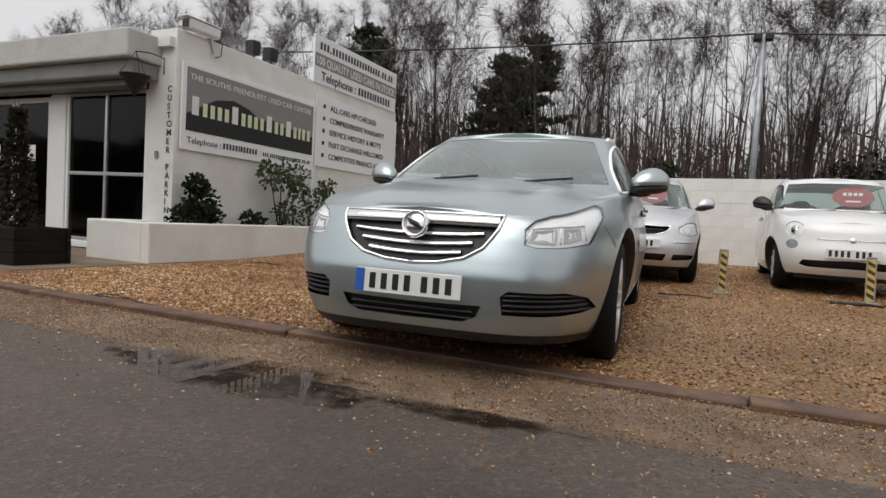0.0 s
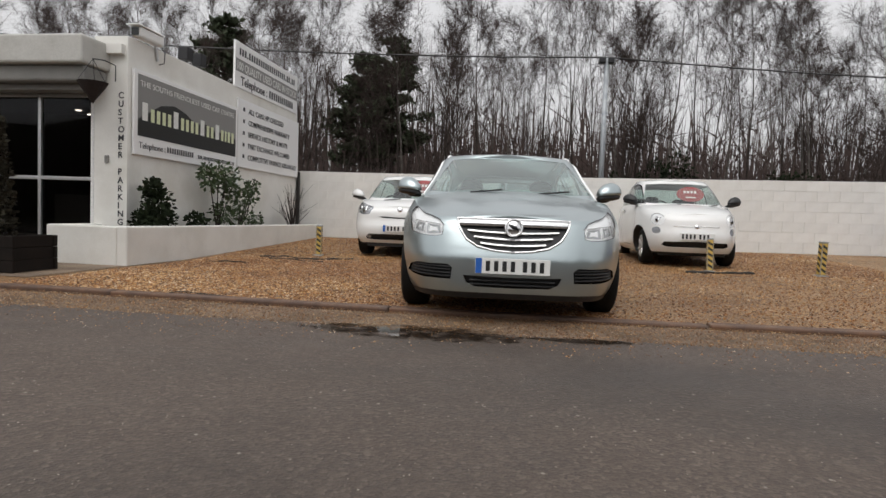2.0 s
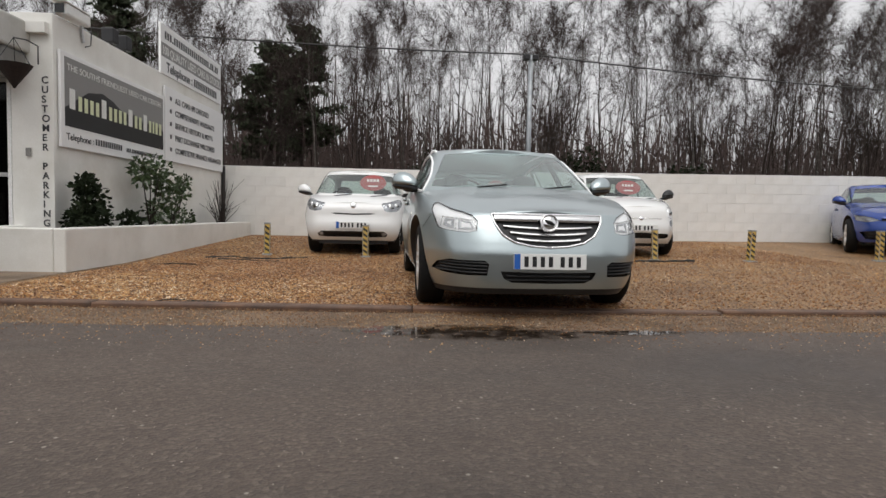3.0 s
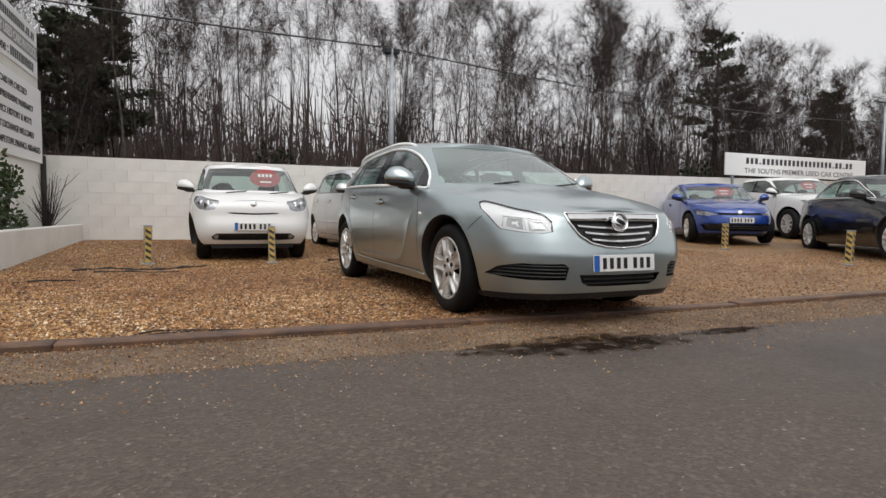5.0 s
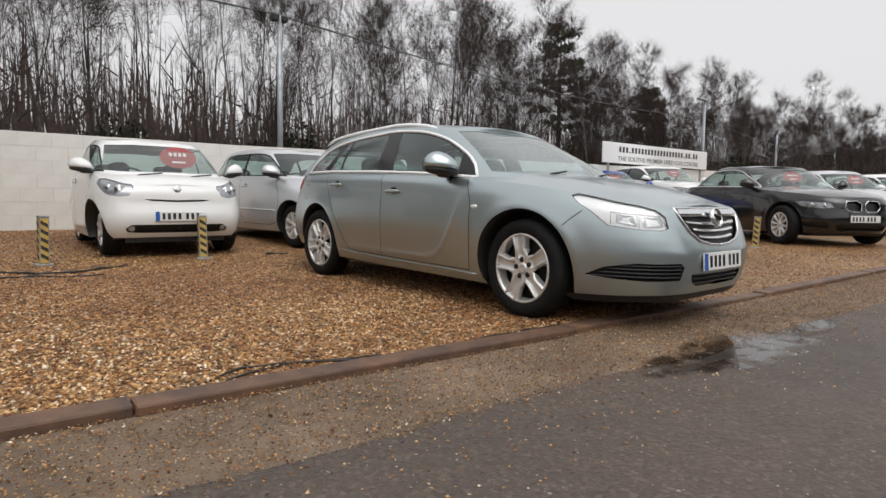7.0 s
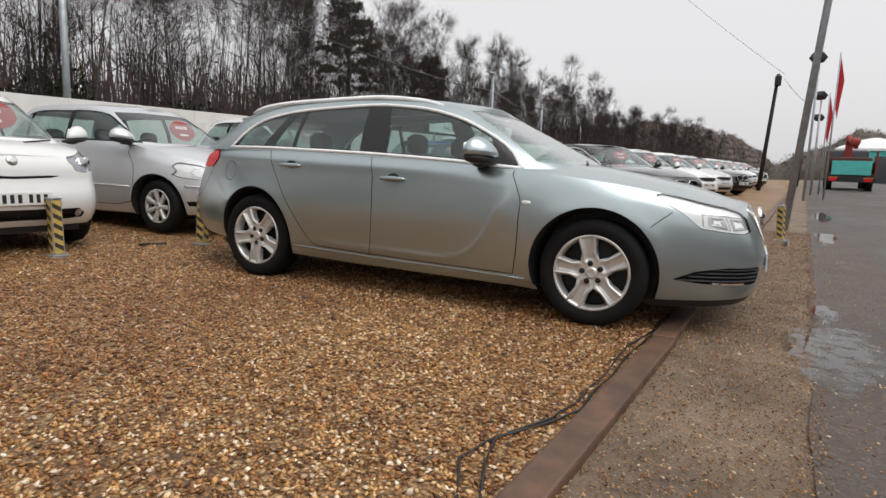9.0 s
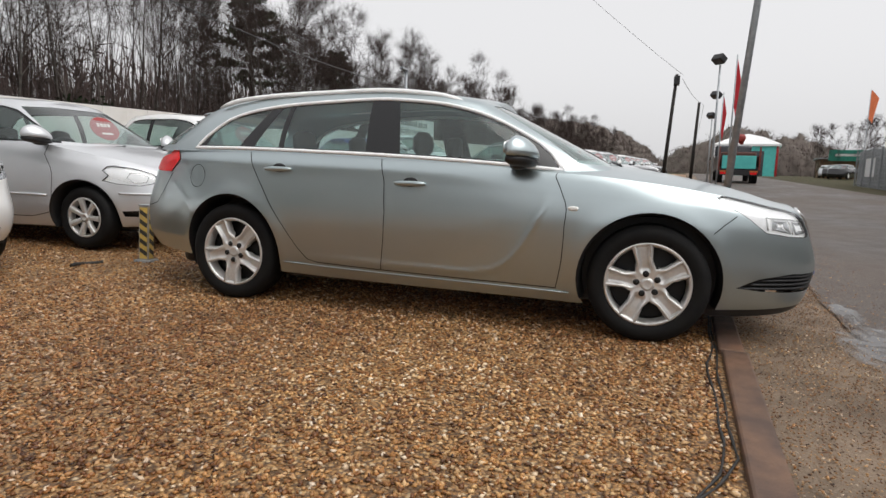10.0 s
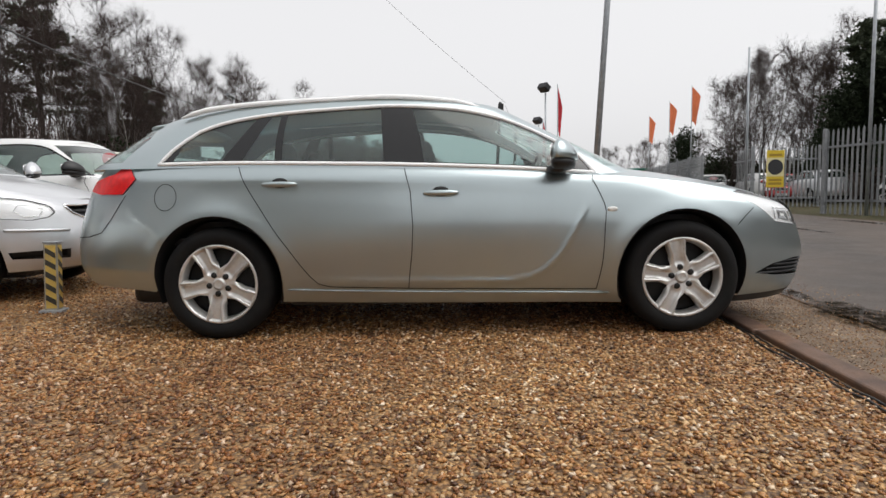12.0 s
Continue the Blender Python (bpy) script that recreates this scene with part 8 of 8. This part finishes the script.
def evergreen_clump(seed, rx, ry, h, n, size, mat):
    g = np.random.default_rng(seed)
    c, nm = [], []
    lobes = [(g.uniform(-0.6, 0.6) * rx, g.uniform(-0.6, 0.6) * ry, g.uniform(0.25, 0.85) * h, g.uniform(0.35, 0.6)) for _ in range(9)]
    for k in range(n):
        lx, ly, lz, lr = lobes[k % 9]
        d = g.normal(0, 1, 3)
        d /= np.linalg.norm(d)
        rad = lr * g.uniform(0.55, 1.1)
        c.append((lx + d[0] * rad * rx, ly + d[1] * rad * ry, max(0.05, lz + d[2] * rad * h * 0.5)))
        nm.append(d)
    return leaves("foliage", c, nm, size, mat, g)


BUSHES = [evergreen_clump(21, 1.3, 1.1, 2.6, 2400, 0.105, LEAFDARK), evergreen_clump(22, 1.6, 1.2, 3.4, 2700, 0.11, LEAFDARK), evergreen_clump(23, 1.0, 1.0, 4.4, 2400, 0.11, LEAFDARK)]
stem_me = sticks("stem", [(Vector((0, 0, -0.2)), Vector((0.1, 0.05, 1.4)), 0.06, 0.03), (Vector((0, 0, 0.2)), Vector((-0.4, 0.2, 1.5)), 0.04, 0.02), (Vector((0, 0, 0.2)), Vector((0.3, -0.3, 1.6)), 0.04, 0.02)], BARK, 5)
for k in range(58):
    u = -16 + 1.9 * k + rng.uniform(-0.9, 0.9)
    p = LOT @ Vector((u, rng.uniform(10.5, 18), 0))
    ob = thing("evergreen_bush", pose(p.x, p.y, 0.2, 0, 0, rng.uniform(0, 360)) @ Matrix.Diagonal((0.9, 0.9, rng.uniform(0.40, 0.75), 1)), "dark evergreen bush growing under the bare trees", "bush", "evergreen bushes")
    for nm, me in (("foliage", BUSHES[k % 3]), ("stem", stem_me)):
        new(nm, me).parent = ob


def conifer(seed, height, spread, n_whorl, label, first=0.3):
    r_ = random.Random(seed)
    g = np.random.default_rng(seed)
    segs = [(Vector((0, 0, -0.3)), Vector((0, 0, height * 0.5)), height * 0.016, height * 0.012), (Vector((0, 0, height * 0.5)), Vector((0.05, 0, height)), height * 0.012, 0.02)]
    c, nm = [], []
    for w in range(n_whorl):
        t = first + (1 - first) * w / n_whorl
        z = height * t
        reach = spread * (1 - ((t - first) / (1 - first)) ** 1.4) ** 0.7 * r_.uniform(0.6, 1.1) + 0.25
        for b in range(r_.choice((3, 4, 5))):
            a = r_.uniform(0, 6.28)
            e = Vector((math.cos(a) * reach, math.sin(a) * reach, z + reach * r_.uniform(0.0, 0.28)))
            s0 = Vector((0, 0, z))
            segs.append((s0, e, 0.04, 0.012))
            for _ in range(32):
                q = s0.lerp(e, r_.uniform(0.35, 1.06))
                for _ in range(3):
                    c.append((q.x + g.normal(0, 0.17), q.y + g.normal(0, 0.17), q.z + g.normal(0.05, 0.07)))
                    nm.append((g.normal(0, 0.6), g.normal(0, 0.6), 0.6))
    ob = thing("pine_tree", pose(0, 0, -60), label, "tree", "pine trees")
    new("trunk", sticks("trunk", segs, BARK, 5)).parent = ob
    new("foliage", leaves("foliage", c, nm, 0.17, NEEDLE, g, 1.9)).parent = ob
    return ob


pine = conifer(31, 14.3, 3.1, 12, "tall dark Scots pine standing above the bare wood", 0.42)
pine.matrix_basis = pose(33.4, 25.6, 0.3)
pine_b = conifer(32, 11.0, 2.4, 16, "dark pine half hidden among the bare trees", 0.35)
pine_b.matrix_basis = pose(47, 26, 0.3)
for x, y, s_ in ((-5.0, 22.5, 0.84), (-6.6, 23.0, 0.78), (-12.3, 20.0, 0.85), (52, 28, 0.8), (25.5, -20.6, 0.80), (22.5, -20.5, 0.85), (19.5, -19.5, 0.9), (17.5, -21.0, 1.0)):
    ob = copy_thing(pine_b, pose(0, 0, 0))
    ob.matrix_basis = pose(x, y, 0.2, 0, 0, x * 37) @ Matrix.Diagonal((s_, s_, s_, 1))

# dark conifer hedge rising behind the fence, a cypress and a brown hedge further on
TALL = evergreen_clump(24, 1.25, 1.25, 6.0, 6500, 0.085, LEAFDARK)
for x, y, sx, sz in ((23.2, -17.2, 0.75, 0.62), (23.4, -18.1, 0.95, 0.95), (23.2, -19.2, 1.1, 1.15), (22.4, -20.3, 1.3, 1.35), (20.5, -20.0, 1.3, 1.4), (18.6, -19.2, 1.3, 1.3), (25.0, -17.9, 0.7, 0.42), (27.0, -18.2, 0.7, 0.34), (42.0, -18.1, 0.95, 0.92)):
    ob = thing("evergreen_tree", pose(x, y, 0.1, 0, 0, x * 77) @ Matrix.Diagonal((sx, sx, sz, 1)), "dense dark evergreen tree behind the steel fence", "tree", "evergreen trees")
    for nm, me in (("foliage", TALL), ("stem", stem_me)):
        new(nm, me).parent = ob
for k, (x, y, s_) in enumerate(((35.6, -17.6, 1.05), (37.2, -18.9, 1.1), (38.4, -21.5, 1.1), (17.2, -16.8, 0.9), (31.5, -18.3, 0.7))):
    ob = thing("evergreen_bush", pose(x, y, 0.1, 0, 0, k * 77) @ Matrix.Diagonal((s_, s_, s_, 1)), "dark evergreen bush behind the steel fence", "bush", "evergreen bushes")
    for nm, me in (("foliage", BUSHES[k % 2]), ("stem", stem_me)):
        new(nm, me).parent = ob

# thin undergrowth and the depth of the wood behind it
segs = []
for k in range(9500):
    u, v = rng.uniform(-26, 75), rng.uniform(9.5, 34)
    p = LOT @ Vector((u, v, 0.1))
    h = rng.uniform(0.7, 4.4) * (0.7 + 0.02 * v)
    segs.append((p, p + Vector((rng.gauss(0, 0.25) * h * 0.6, rng.gauss(0, 0.25) * h * 0.6, h)), 0.016, 0.004))
tagged(new("undergrowth", sticks("undergrowth", segs, TWIG, 3, True)), "brown leafless undergrowth filling the wood", "undergrowth", kind="stuff")
segs = []
for k in range(8800):
    u, v = rng.uniform(-75, 120), rng.uniform(33, 52)
    p = LOT @ Vector((u, v, 0.0))
    h = rng.uniform(3, 13.5) * (1 - 0.12 * min(1.0, max(0.0, u / 12)) - 0.20 * min(1.0, max(0.0, (u - 30) / 60)))
    segs.append((p, p + Vector((rng.gauss(0, 1.1), rng.gauss(0, 1.1), h)), rng.uniform(0.06, 0.15), 0.02))
    q = p + Vector((0, 0, h * rng.uniform(0.35, 0.8)))
    segs.append((q, q + Vector((rng.gauss(0, 1.3), rng.gauss(0, 1.3), rng.uniform(0.6, 2.2))), 0.06, 0.01))
for k in range(2600):
    u, v = rng.uniform(48, 175), rng.uniform(17, 31)
    p = LOT @ Vector((u, v, 0.4))
    h = rng.uniform(2.5, 6.5) * (1 + 0.004 * (u - 48)) * (0.9 + 0.22 * noise.noise((u * 0.12, v * 0.12, 4)))
    q = p + Vector((rng.gauss(0, 0.5), rng.gauss(0, 0.5), h))
    segs.append((p, q, rng.uniform(0.06, 0.14), 0.02))
    for _ in range(3):
        m = p.lerp(q, rng.uniform(0.5, 0.98))
        segs.append((m, m + Vector((rng.gauss(0, 0.7), rng.gauss(0, 0.7), rng.uniform(0.3, 1.3))), 0.045, 0.01))
tagged(new("far_wood", sticks("far_wood", segs, TWIG, 3, True)), "dim depth of leafless trunks behind the wood", "woodland", kind="stuff")


def ridge(name, pts, h0, h1, label, seed):
    """A distant wooded rise: a thick bank with a ragged, twiggy top."""
    segs = []
    r_ = random.Random(seed)
    for (x0, y0), (x1, y1) in zip(pts, pts[1:]):
        n = int(math.hypot(x1 - x0, y1 - y0) * 9)
        for k in range(n):
            t = r_.random()
            x, y = x0 + (x1 - x0) * t, y0 + (y1 - y0) * t
            h = (h0 + (h1 - h0) * 0.5 * (1 + noise.noise((x * 0.03, y * 0.03, seed)))) * r_.uniform(0.7, 1.05)
            p = Vector((x + r_.gauss(0, 6), y + r_.gauss(0, 6), -0.5))
            segs.append((p, p + Vector((r_.gauss(0, 0.6), r_.gauss(0, 0.6), h)), r_.uniform(0.12, 0.3), 0.05))
    tagged(new(name, sticks(name, segs, TWIG, 3)), label, "woodland", kind="stuff")


def bank(pts, deep, label, seed):
    """A distant wooded rise: a solid ragged bank of tree crowns with bare twigs standing out of it."""
    r_ = random.Random(seed)
    rows, segs, tufts = [], [], []
    for (x0, y0, h0), (x1, y1, h1) in zip(pts, pts[1:]):
        n = max(2, int(math.hypot(x1 - x0, y1 - y0) / 0.9))
        side = Vector((y1 - y0, x0 - x1, 0)).normalized()
        for k in range(n):
            t = k / n
            t = t * t * (3 - 2 * t) * 0.4 + t * 0.6
            c = Vector((x0 + (x1 - x0) * t, y0 + (y1 - y0) * t, 0))
            h = h0 + (h1 - h0) * t
            row = []
            for q in (-1.0, -0.97, -0.93, -0.87, -0.79, -0.7, -0.6, -0.48, -0.34, -0.18, 0.0, 0.18, 0.34, 0.48, 0.6, 0.7, 0.79, 0.87, 0.93, 0.97, 1.0):
                w = c + side * q * deep
                z = h * (1 - abs(q) ** 2.0) ** 0.8 * (0.90 + 0.20 * noise.noise((w.x * 0.07, w.y * 0.07, seed)) + 0.14 * noise.noise((w.x * 0.28, w.y * 0.28, seed)) + 0.06 * noise.noise((w.x * 0.9, w.y * 0.9, seed))) - 0.6
                p = c + side * q * deep
                row.append((p.x + r_.gauss(0, 0.14 + 0.012 * deep), p.y + r_.gauss(0, 0.14 + 0.012 * deep), z + r_.gauss(0, 0.10 + 0.012 * deep)))
                for _ in range(6):
                    tufts.append((p.x + r_.gauss(0, 0.09 * deep), p.y + r_.gauss(0, 0.09 * deep), z + r_.uniform(-0.16, 0.03) * deep * 0.5))
                for _ in range(2):
                    b = p + Vector((r_.gauss(0, 0.8), r_.gauss(0, 0.8), z - 0.5))
                    segs.append((b, b + Vector((r_.gauss(0, 0.35), r_.gauss(0, 0.35), h * r_.uniform(0.02, 0.07) + 0.75)), r_.uniform(0.05, 0.13), 0.02))
            rows.append(row)
    # bank and its blades take the wood colour with haze painted in
    ob = tagged(new("far_ridge", mesh_of("far_ridge", add_sheet(bmesh.new(), rows), HAZEWOOD, True)), label, "woodland", kind="stuff")
    blades = []
    for x, y, z in tufts:
        p = Vector((x, y, z))
        for _ in range(4):
            d = Vector((r_.gauss(0, 0.7), r_.gauss(0, 0.7), r_.uniform(0.1, 1.2))).normalized()
            blades.append((p, p + d * r_.uniform(0.5, 1.1) * (0.5 + 0.06 * deep), 0.010 + 0.0022 * deep))
    new("far_crowns", slivers("far_crowns", blades, HAZEWOOD, seed)).parent = ob
    tagged(new("far_twigs", sticks("far_twigs", segs, TWIG, 3, True)), "twiggy tops of the far woods", "woodland", kind="stuff")


bank([(72, 27, 6), (100, 24, 9.5), (151, 19, 14), (200, 14, 16.5), (261, 7, 18), (285, -2, 15), (300, -9, 5)], 9, "bare woods receding along the road", 3)
bank([(248, -8, 5), (246, -20, 14), (244, -31, 17.5), (242, -44, 19), (239, -56, 17), (237, -66, 11), (234, -80, 6), (220, -105, 6)], 16, "distant wooded hill beyond the road", 4)
# second-next bank is added out of view, to darken what the car's front mirrors
bank([(-75, -19, 6), (-40, -22, 7), (-12, -22.5, 7.5), (4, -22, 6.5), (14, -21.5, 5)], 3.0, "leafless wood along the far side of the road", 15)
bank([(14, -21, 4), (20, -22, 5), (28, -24, 5), (36, -24, 3.5), (46, -24, 2.5)], 2.5, "dark thicket behind the steel fence", 12)
ridge("far_ridge", [(120, -50), (90, -60), (60, -45), (40, -36)], 4, 6, "distant bare trees across the road", 6)
ridge("far_ridge", [(-20, 45), (-60, 30), (-90, 0)], 9, 13, "bare woods behind the showroom", 8)


# shrubs in the planter and trough
def shrub(name, u, v, z, blobs, n, size, mat, label, stems):
    g = np.random.default_rng(int(1000 * abs(u * v)) % 9999)
    c, nm = [], []
    for k in range(n):
        bx, by, bz, br = blobs[k % len(blobs)]
        d = g.normal(0, 1, 3)
        d /= np.linalg.norm(d)
        q = br * g.uniform(0.35, 1.1)
        c.append((bx + d[0] * q * 0.8, by + d[1] * q, bz + d[2] * q))
        nm.append(d)
    ob = thing(name, LOT @ pose(u, v, z), label, "shrub", "planter shrubs")
    new("foliage", leaves("foliage", c, nm, size, mat, g, 1.7)).parent = ob
    segs = [(Vector((0, 0, -0.05)), Vector(b[:3]), 0.014, 0.006) for b in blobs] + [(Vector(a), Vector(b), 0.010, 0.004) for a, b in stems]
    new("stem", sticks("stem", segs, BARK, 5)).parent = ob


shrub("evergreen_shrub", -5.02, 1.30, 0.44, [(0, 0, 0.13, 0.26), (0.02, 0.06, 0.36, 0.22), (-0.02, 0.0, 0.56, 0.15), (0, -0.2, 0.14, 0.17), (0, 0.24, 0.15, 0.17)], 1500, 0.045, LEAFDARK, "dense dark green shrub in the white planter", [])
shrub("leafy_shrub", -5.0, 3.0, 0.44, [(0, 0.0, 0.88, 0.25), (0, 0.3, 0.84, 0.25), (0, -0.28, 0.86, 0.2), (0.03, 0.1, 0.30, 0.2), (0, 0.45, 0.66, 0.16)], 640, 0.050, LEAF, "tall green leafy shrub against the white wall", [((0, 0, 0.1), (0, 0.25, 0.8))])
shrub("leafy_shrub", -5.0, 3.75, 0.44, [(0, 0, 0.22, 0.24), (0, 0.28, 0.2, 0.22), (0, -0.3, 0.15, 0.2), (0, 0.05, 0.5, 0.16), (0, 0.5, 0.55, 0.12), (0, 0.55, 0.78, 0.13), (0, 0.36, 0.72, 0.10), (0, 0.75, 0.12, 0.14)], 620, 0.045, LEAF, "spreading green shrub with pale new leaves", [((0, 0.3, 0.2), (0, 0.6, 0.9))])
shrub("low_shrub", -5.0, 2.3, 0.44, [(0, 0, 0.1, 0.14), (0, 0.2, 0.1, 0.12)], 200, 0.05, LEAFDARK, "low green ground plant in the planter", [])
dead = thing("dead_shrub", LOT @ pose(-5.0, 6.2, 0.44), "leafless dead shrub in the white planter", "shrub", "planter shrubs")
r_ = random.Random(9)
segs = []
for k in range(34):
    p = Vector((0, r_.gauss(0, 0.10), 0))
    q = p + Vector((r_.gauss(0, 0.12), r_.gauss(0, 0.22), r_.uniform(0.35, 0.95)))
    segs += [(p, q, 0.009, 0.003), (p.lerp(q, 0.6), q + Vector((r_.gauss(0, 0.1), r_.gauss(0, 0.14), 0.05)), 0.004, 0.002)]
new("stem", sticks("stem", segs, BARK, 4)).parent = dead
for k, (u, h) in enumerate(((-5.55, 1.35), (-6.95, 0.55))):
    blobs = [(0, 0, h * t, 0.19 * (1 - t) + 0.05) for t in (0.1, 0.2, 0.3, 0.42, 0.55, 0.68, 0.8, 0.92)]
    shrub("conifer_shrub", u, -0.70, 0.36, blobs, 2600 if k == 0 else 900, 0.032, plain("bronze_conifer", (0.024, 0.020, 0.010), 0.9, grain=8, amount=0.5), "narrow bronze green conifer in the timber trough", [])


# ---- wall blocks: single pieces near, joined further along ----
def block_mesh(w, h):
    return mesh_of("block", box(0.0010, w - 0.0010, 0.0, 0.06, 0.0010, h - 0.0010, 0.0028), WHITEWALL)


BLOCK = block_mesh(0.45, 0.225)
rng2 = random.Random(77)
far_blocks = []
for course in range(8):
    z0 = -0.02 + 0.225 * course
    u = -5.3 - (0.225 if course % 2 else 0.0)
    while u < 40:
        if u < 11.0:
            ob = new("block", BLOCK)
            ob.parent = wall_back
            ob.matrix_basis = pose(u, WALL_V - rng2.uniform(0, 0.002), z0 + rise(max(u, 0), 0) + rng2.uniform(-0.002, 0.002), 0, -0.6 if u > 0 else 0, rng2.uniform(-0.3, 0.3))
        else:
            far_blocks.append((u, z0 + rise(u, 0)))
        u += 0.45
bm = bmesh.new()
for u, z in far_blocks:
    vs = [bm.verts.new(p) for p in ((u + 0.004, WALL_V, z + 0.004), (u + 0.446, WALL_V, z + 0.009), (u + 0.446, WALL_V, z + 0.226), (u + 0.004, WALL_V, z + 0.221), (u + 0.004, WALL_V + 0.03, z + 0.221), (u + 0.446, WALL_V + 0.03, z + 0.226))]
    bm.faces.new(vs[:4])
    bm.faces.new((vs[3], vs[2], vs[5], vs[4]))
far = part("far_blocks", bm, WHITEWALL, wall_back)
far["kind"] = "stuff"

# ---- loose gravel: pebbles over the bed, thickest where the camera passes ----
def pebbles(name, n, us, vs, size, lift, label, mat, seed, keep=None):
    g = np.random.default_rng(seed)
    u = g.uniform(us[0], us[1], n)
    v = g.uniform(vs[0], vs[1], n)
    if keep is not None:
        ok = keep(u, v, g)
        u, v = u[ok], v[ok]
        n = len(u)
    z = 0.011 * np.clip(u, 0, 70) + 0.033 * np.clip(v - 1.5, 0, 7) + lift
    base = np.array([(1, 0, 0), (0, 1, 0), (-1, 0, 0), (0, -1, 0), (0, 0, 1), (0, 0, -1)], float)
    s = size * g.uniform(0.5, 1.3, (n, 1, 1)) * np.stack([g.uniform(0.7, 1.4, n), g.uniform(0.6, 1.0, n), g.uniform(0.3, 0.6, n)], 1)[:, None, :]
    p = base[None] * s + g.normal(0, 0.10, (n, 6, 3)) * s
    a, t = g.uniform(0, 6.283, n), g.normal(0, 0.45, n)
    ca, sa, ct, st = np.cos(a)[:, None], np.sin(a)[:, None], np.cos(t)[:, None], np.sin(t)[:, None]
    x, y, zz = p[..., 0], p[..., 1], p[..., 2]
    x, zz = x * ct - zz * st, x * st + zz * ct
    x, y = x * ca - y * sa, x * sa + y * ca
    p = np.stack([x + u[:, None], y + v[:, None], zz + z[:, None]], 2).reshape(-1, 3)
    f0 = np.array([(0, 1, 4), (1, 2, 4), (2, 3, 4), (3, 0, 4), (1, 0, 5), (2, 1, 5), (3, 2, 5), (0, 3, 5)])
    faces = (f0[None] + 6 * np.arange(n)[:, None, None]).reshape(-1, 3)
    me = bpy.data.meshes.new(name)
    me.vertices.add(len(p))
    me.vertices.foreach_set("co", p.ravel())
    me.loops.add(faces.size)
    me.loops.foreach_set("vertex_index", faces.ravel())
    me.polygons.add(len(faces))
    me.polygons.foreach_set("loop_start", np.arange(0, faces.size, 3))
    me.polygons.foreach_set("loop_total", np.full(len(faces), 3))
    me.update()
    me.validate()
    me.materials.append(mat)
    me.shade_smooth()
    ob = new(name, me)
    ob.matrix_basis = LOT
    return tagged(ob, label, "gravel", kind="stuff")


pebbles("gravel", 60000, (-4.6, 1.0), (-1.80, 2.6), 0.0128, 0.003, "loose wet golden brown gravel stones", PEBBLE, 1)
pebbles("gravel", 52000, (-4.7, 6.0), (2.6, 7.3), 0.013, 0.003, "loose wet golden brown gravel stones", PEBBLE, 2)
pebbles("gravel", 16000, (1.0, 9.0), (-1.80, 2.6), 0.012, 0.003, "loose wet golden brown gravel stones", PEBBLE, 3)
pebbles("gravel", 30000, (-5.0, 7.0), (-2.66, -1.95), 0.0052, 0.001, "fine grit trodden over the concrete strip", GRIT, 4)
pebbles("gravel", 9000, (-5.0, 7.0), (-3.3, -1.95), 0.0070, 0.001, "scattered gravel stones on the concrete strip and road edge", PEBBLE, 5, lambda u, v, g: g.uniform(0, 1, len(u)) < np.where(v > -2.62, 1.0, np.clip((v + 3.3) / 0.9, 0.05, 1.0)))
pebbles("gravel", 5200, (-6.5, 9.0), (-7.5, -2.75), 0.0036, 0.001, "pale stone chippings scattered over the wet asphalt", CHIPS, 6)
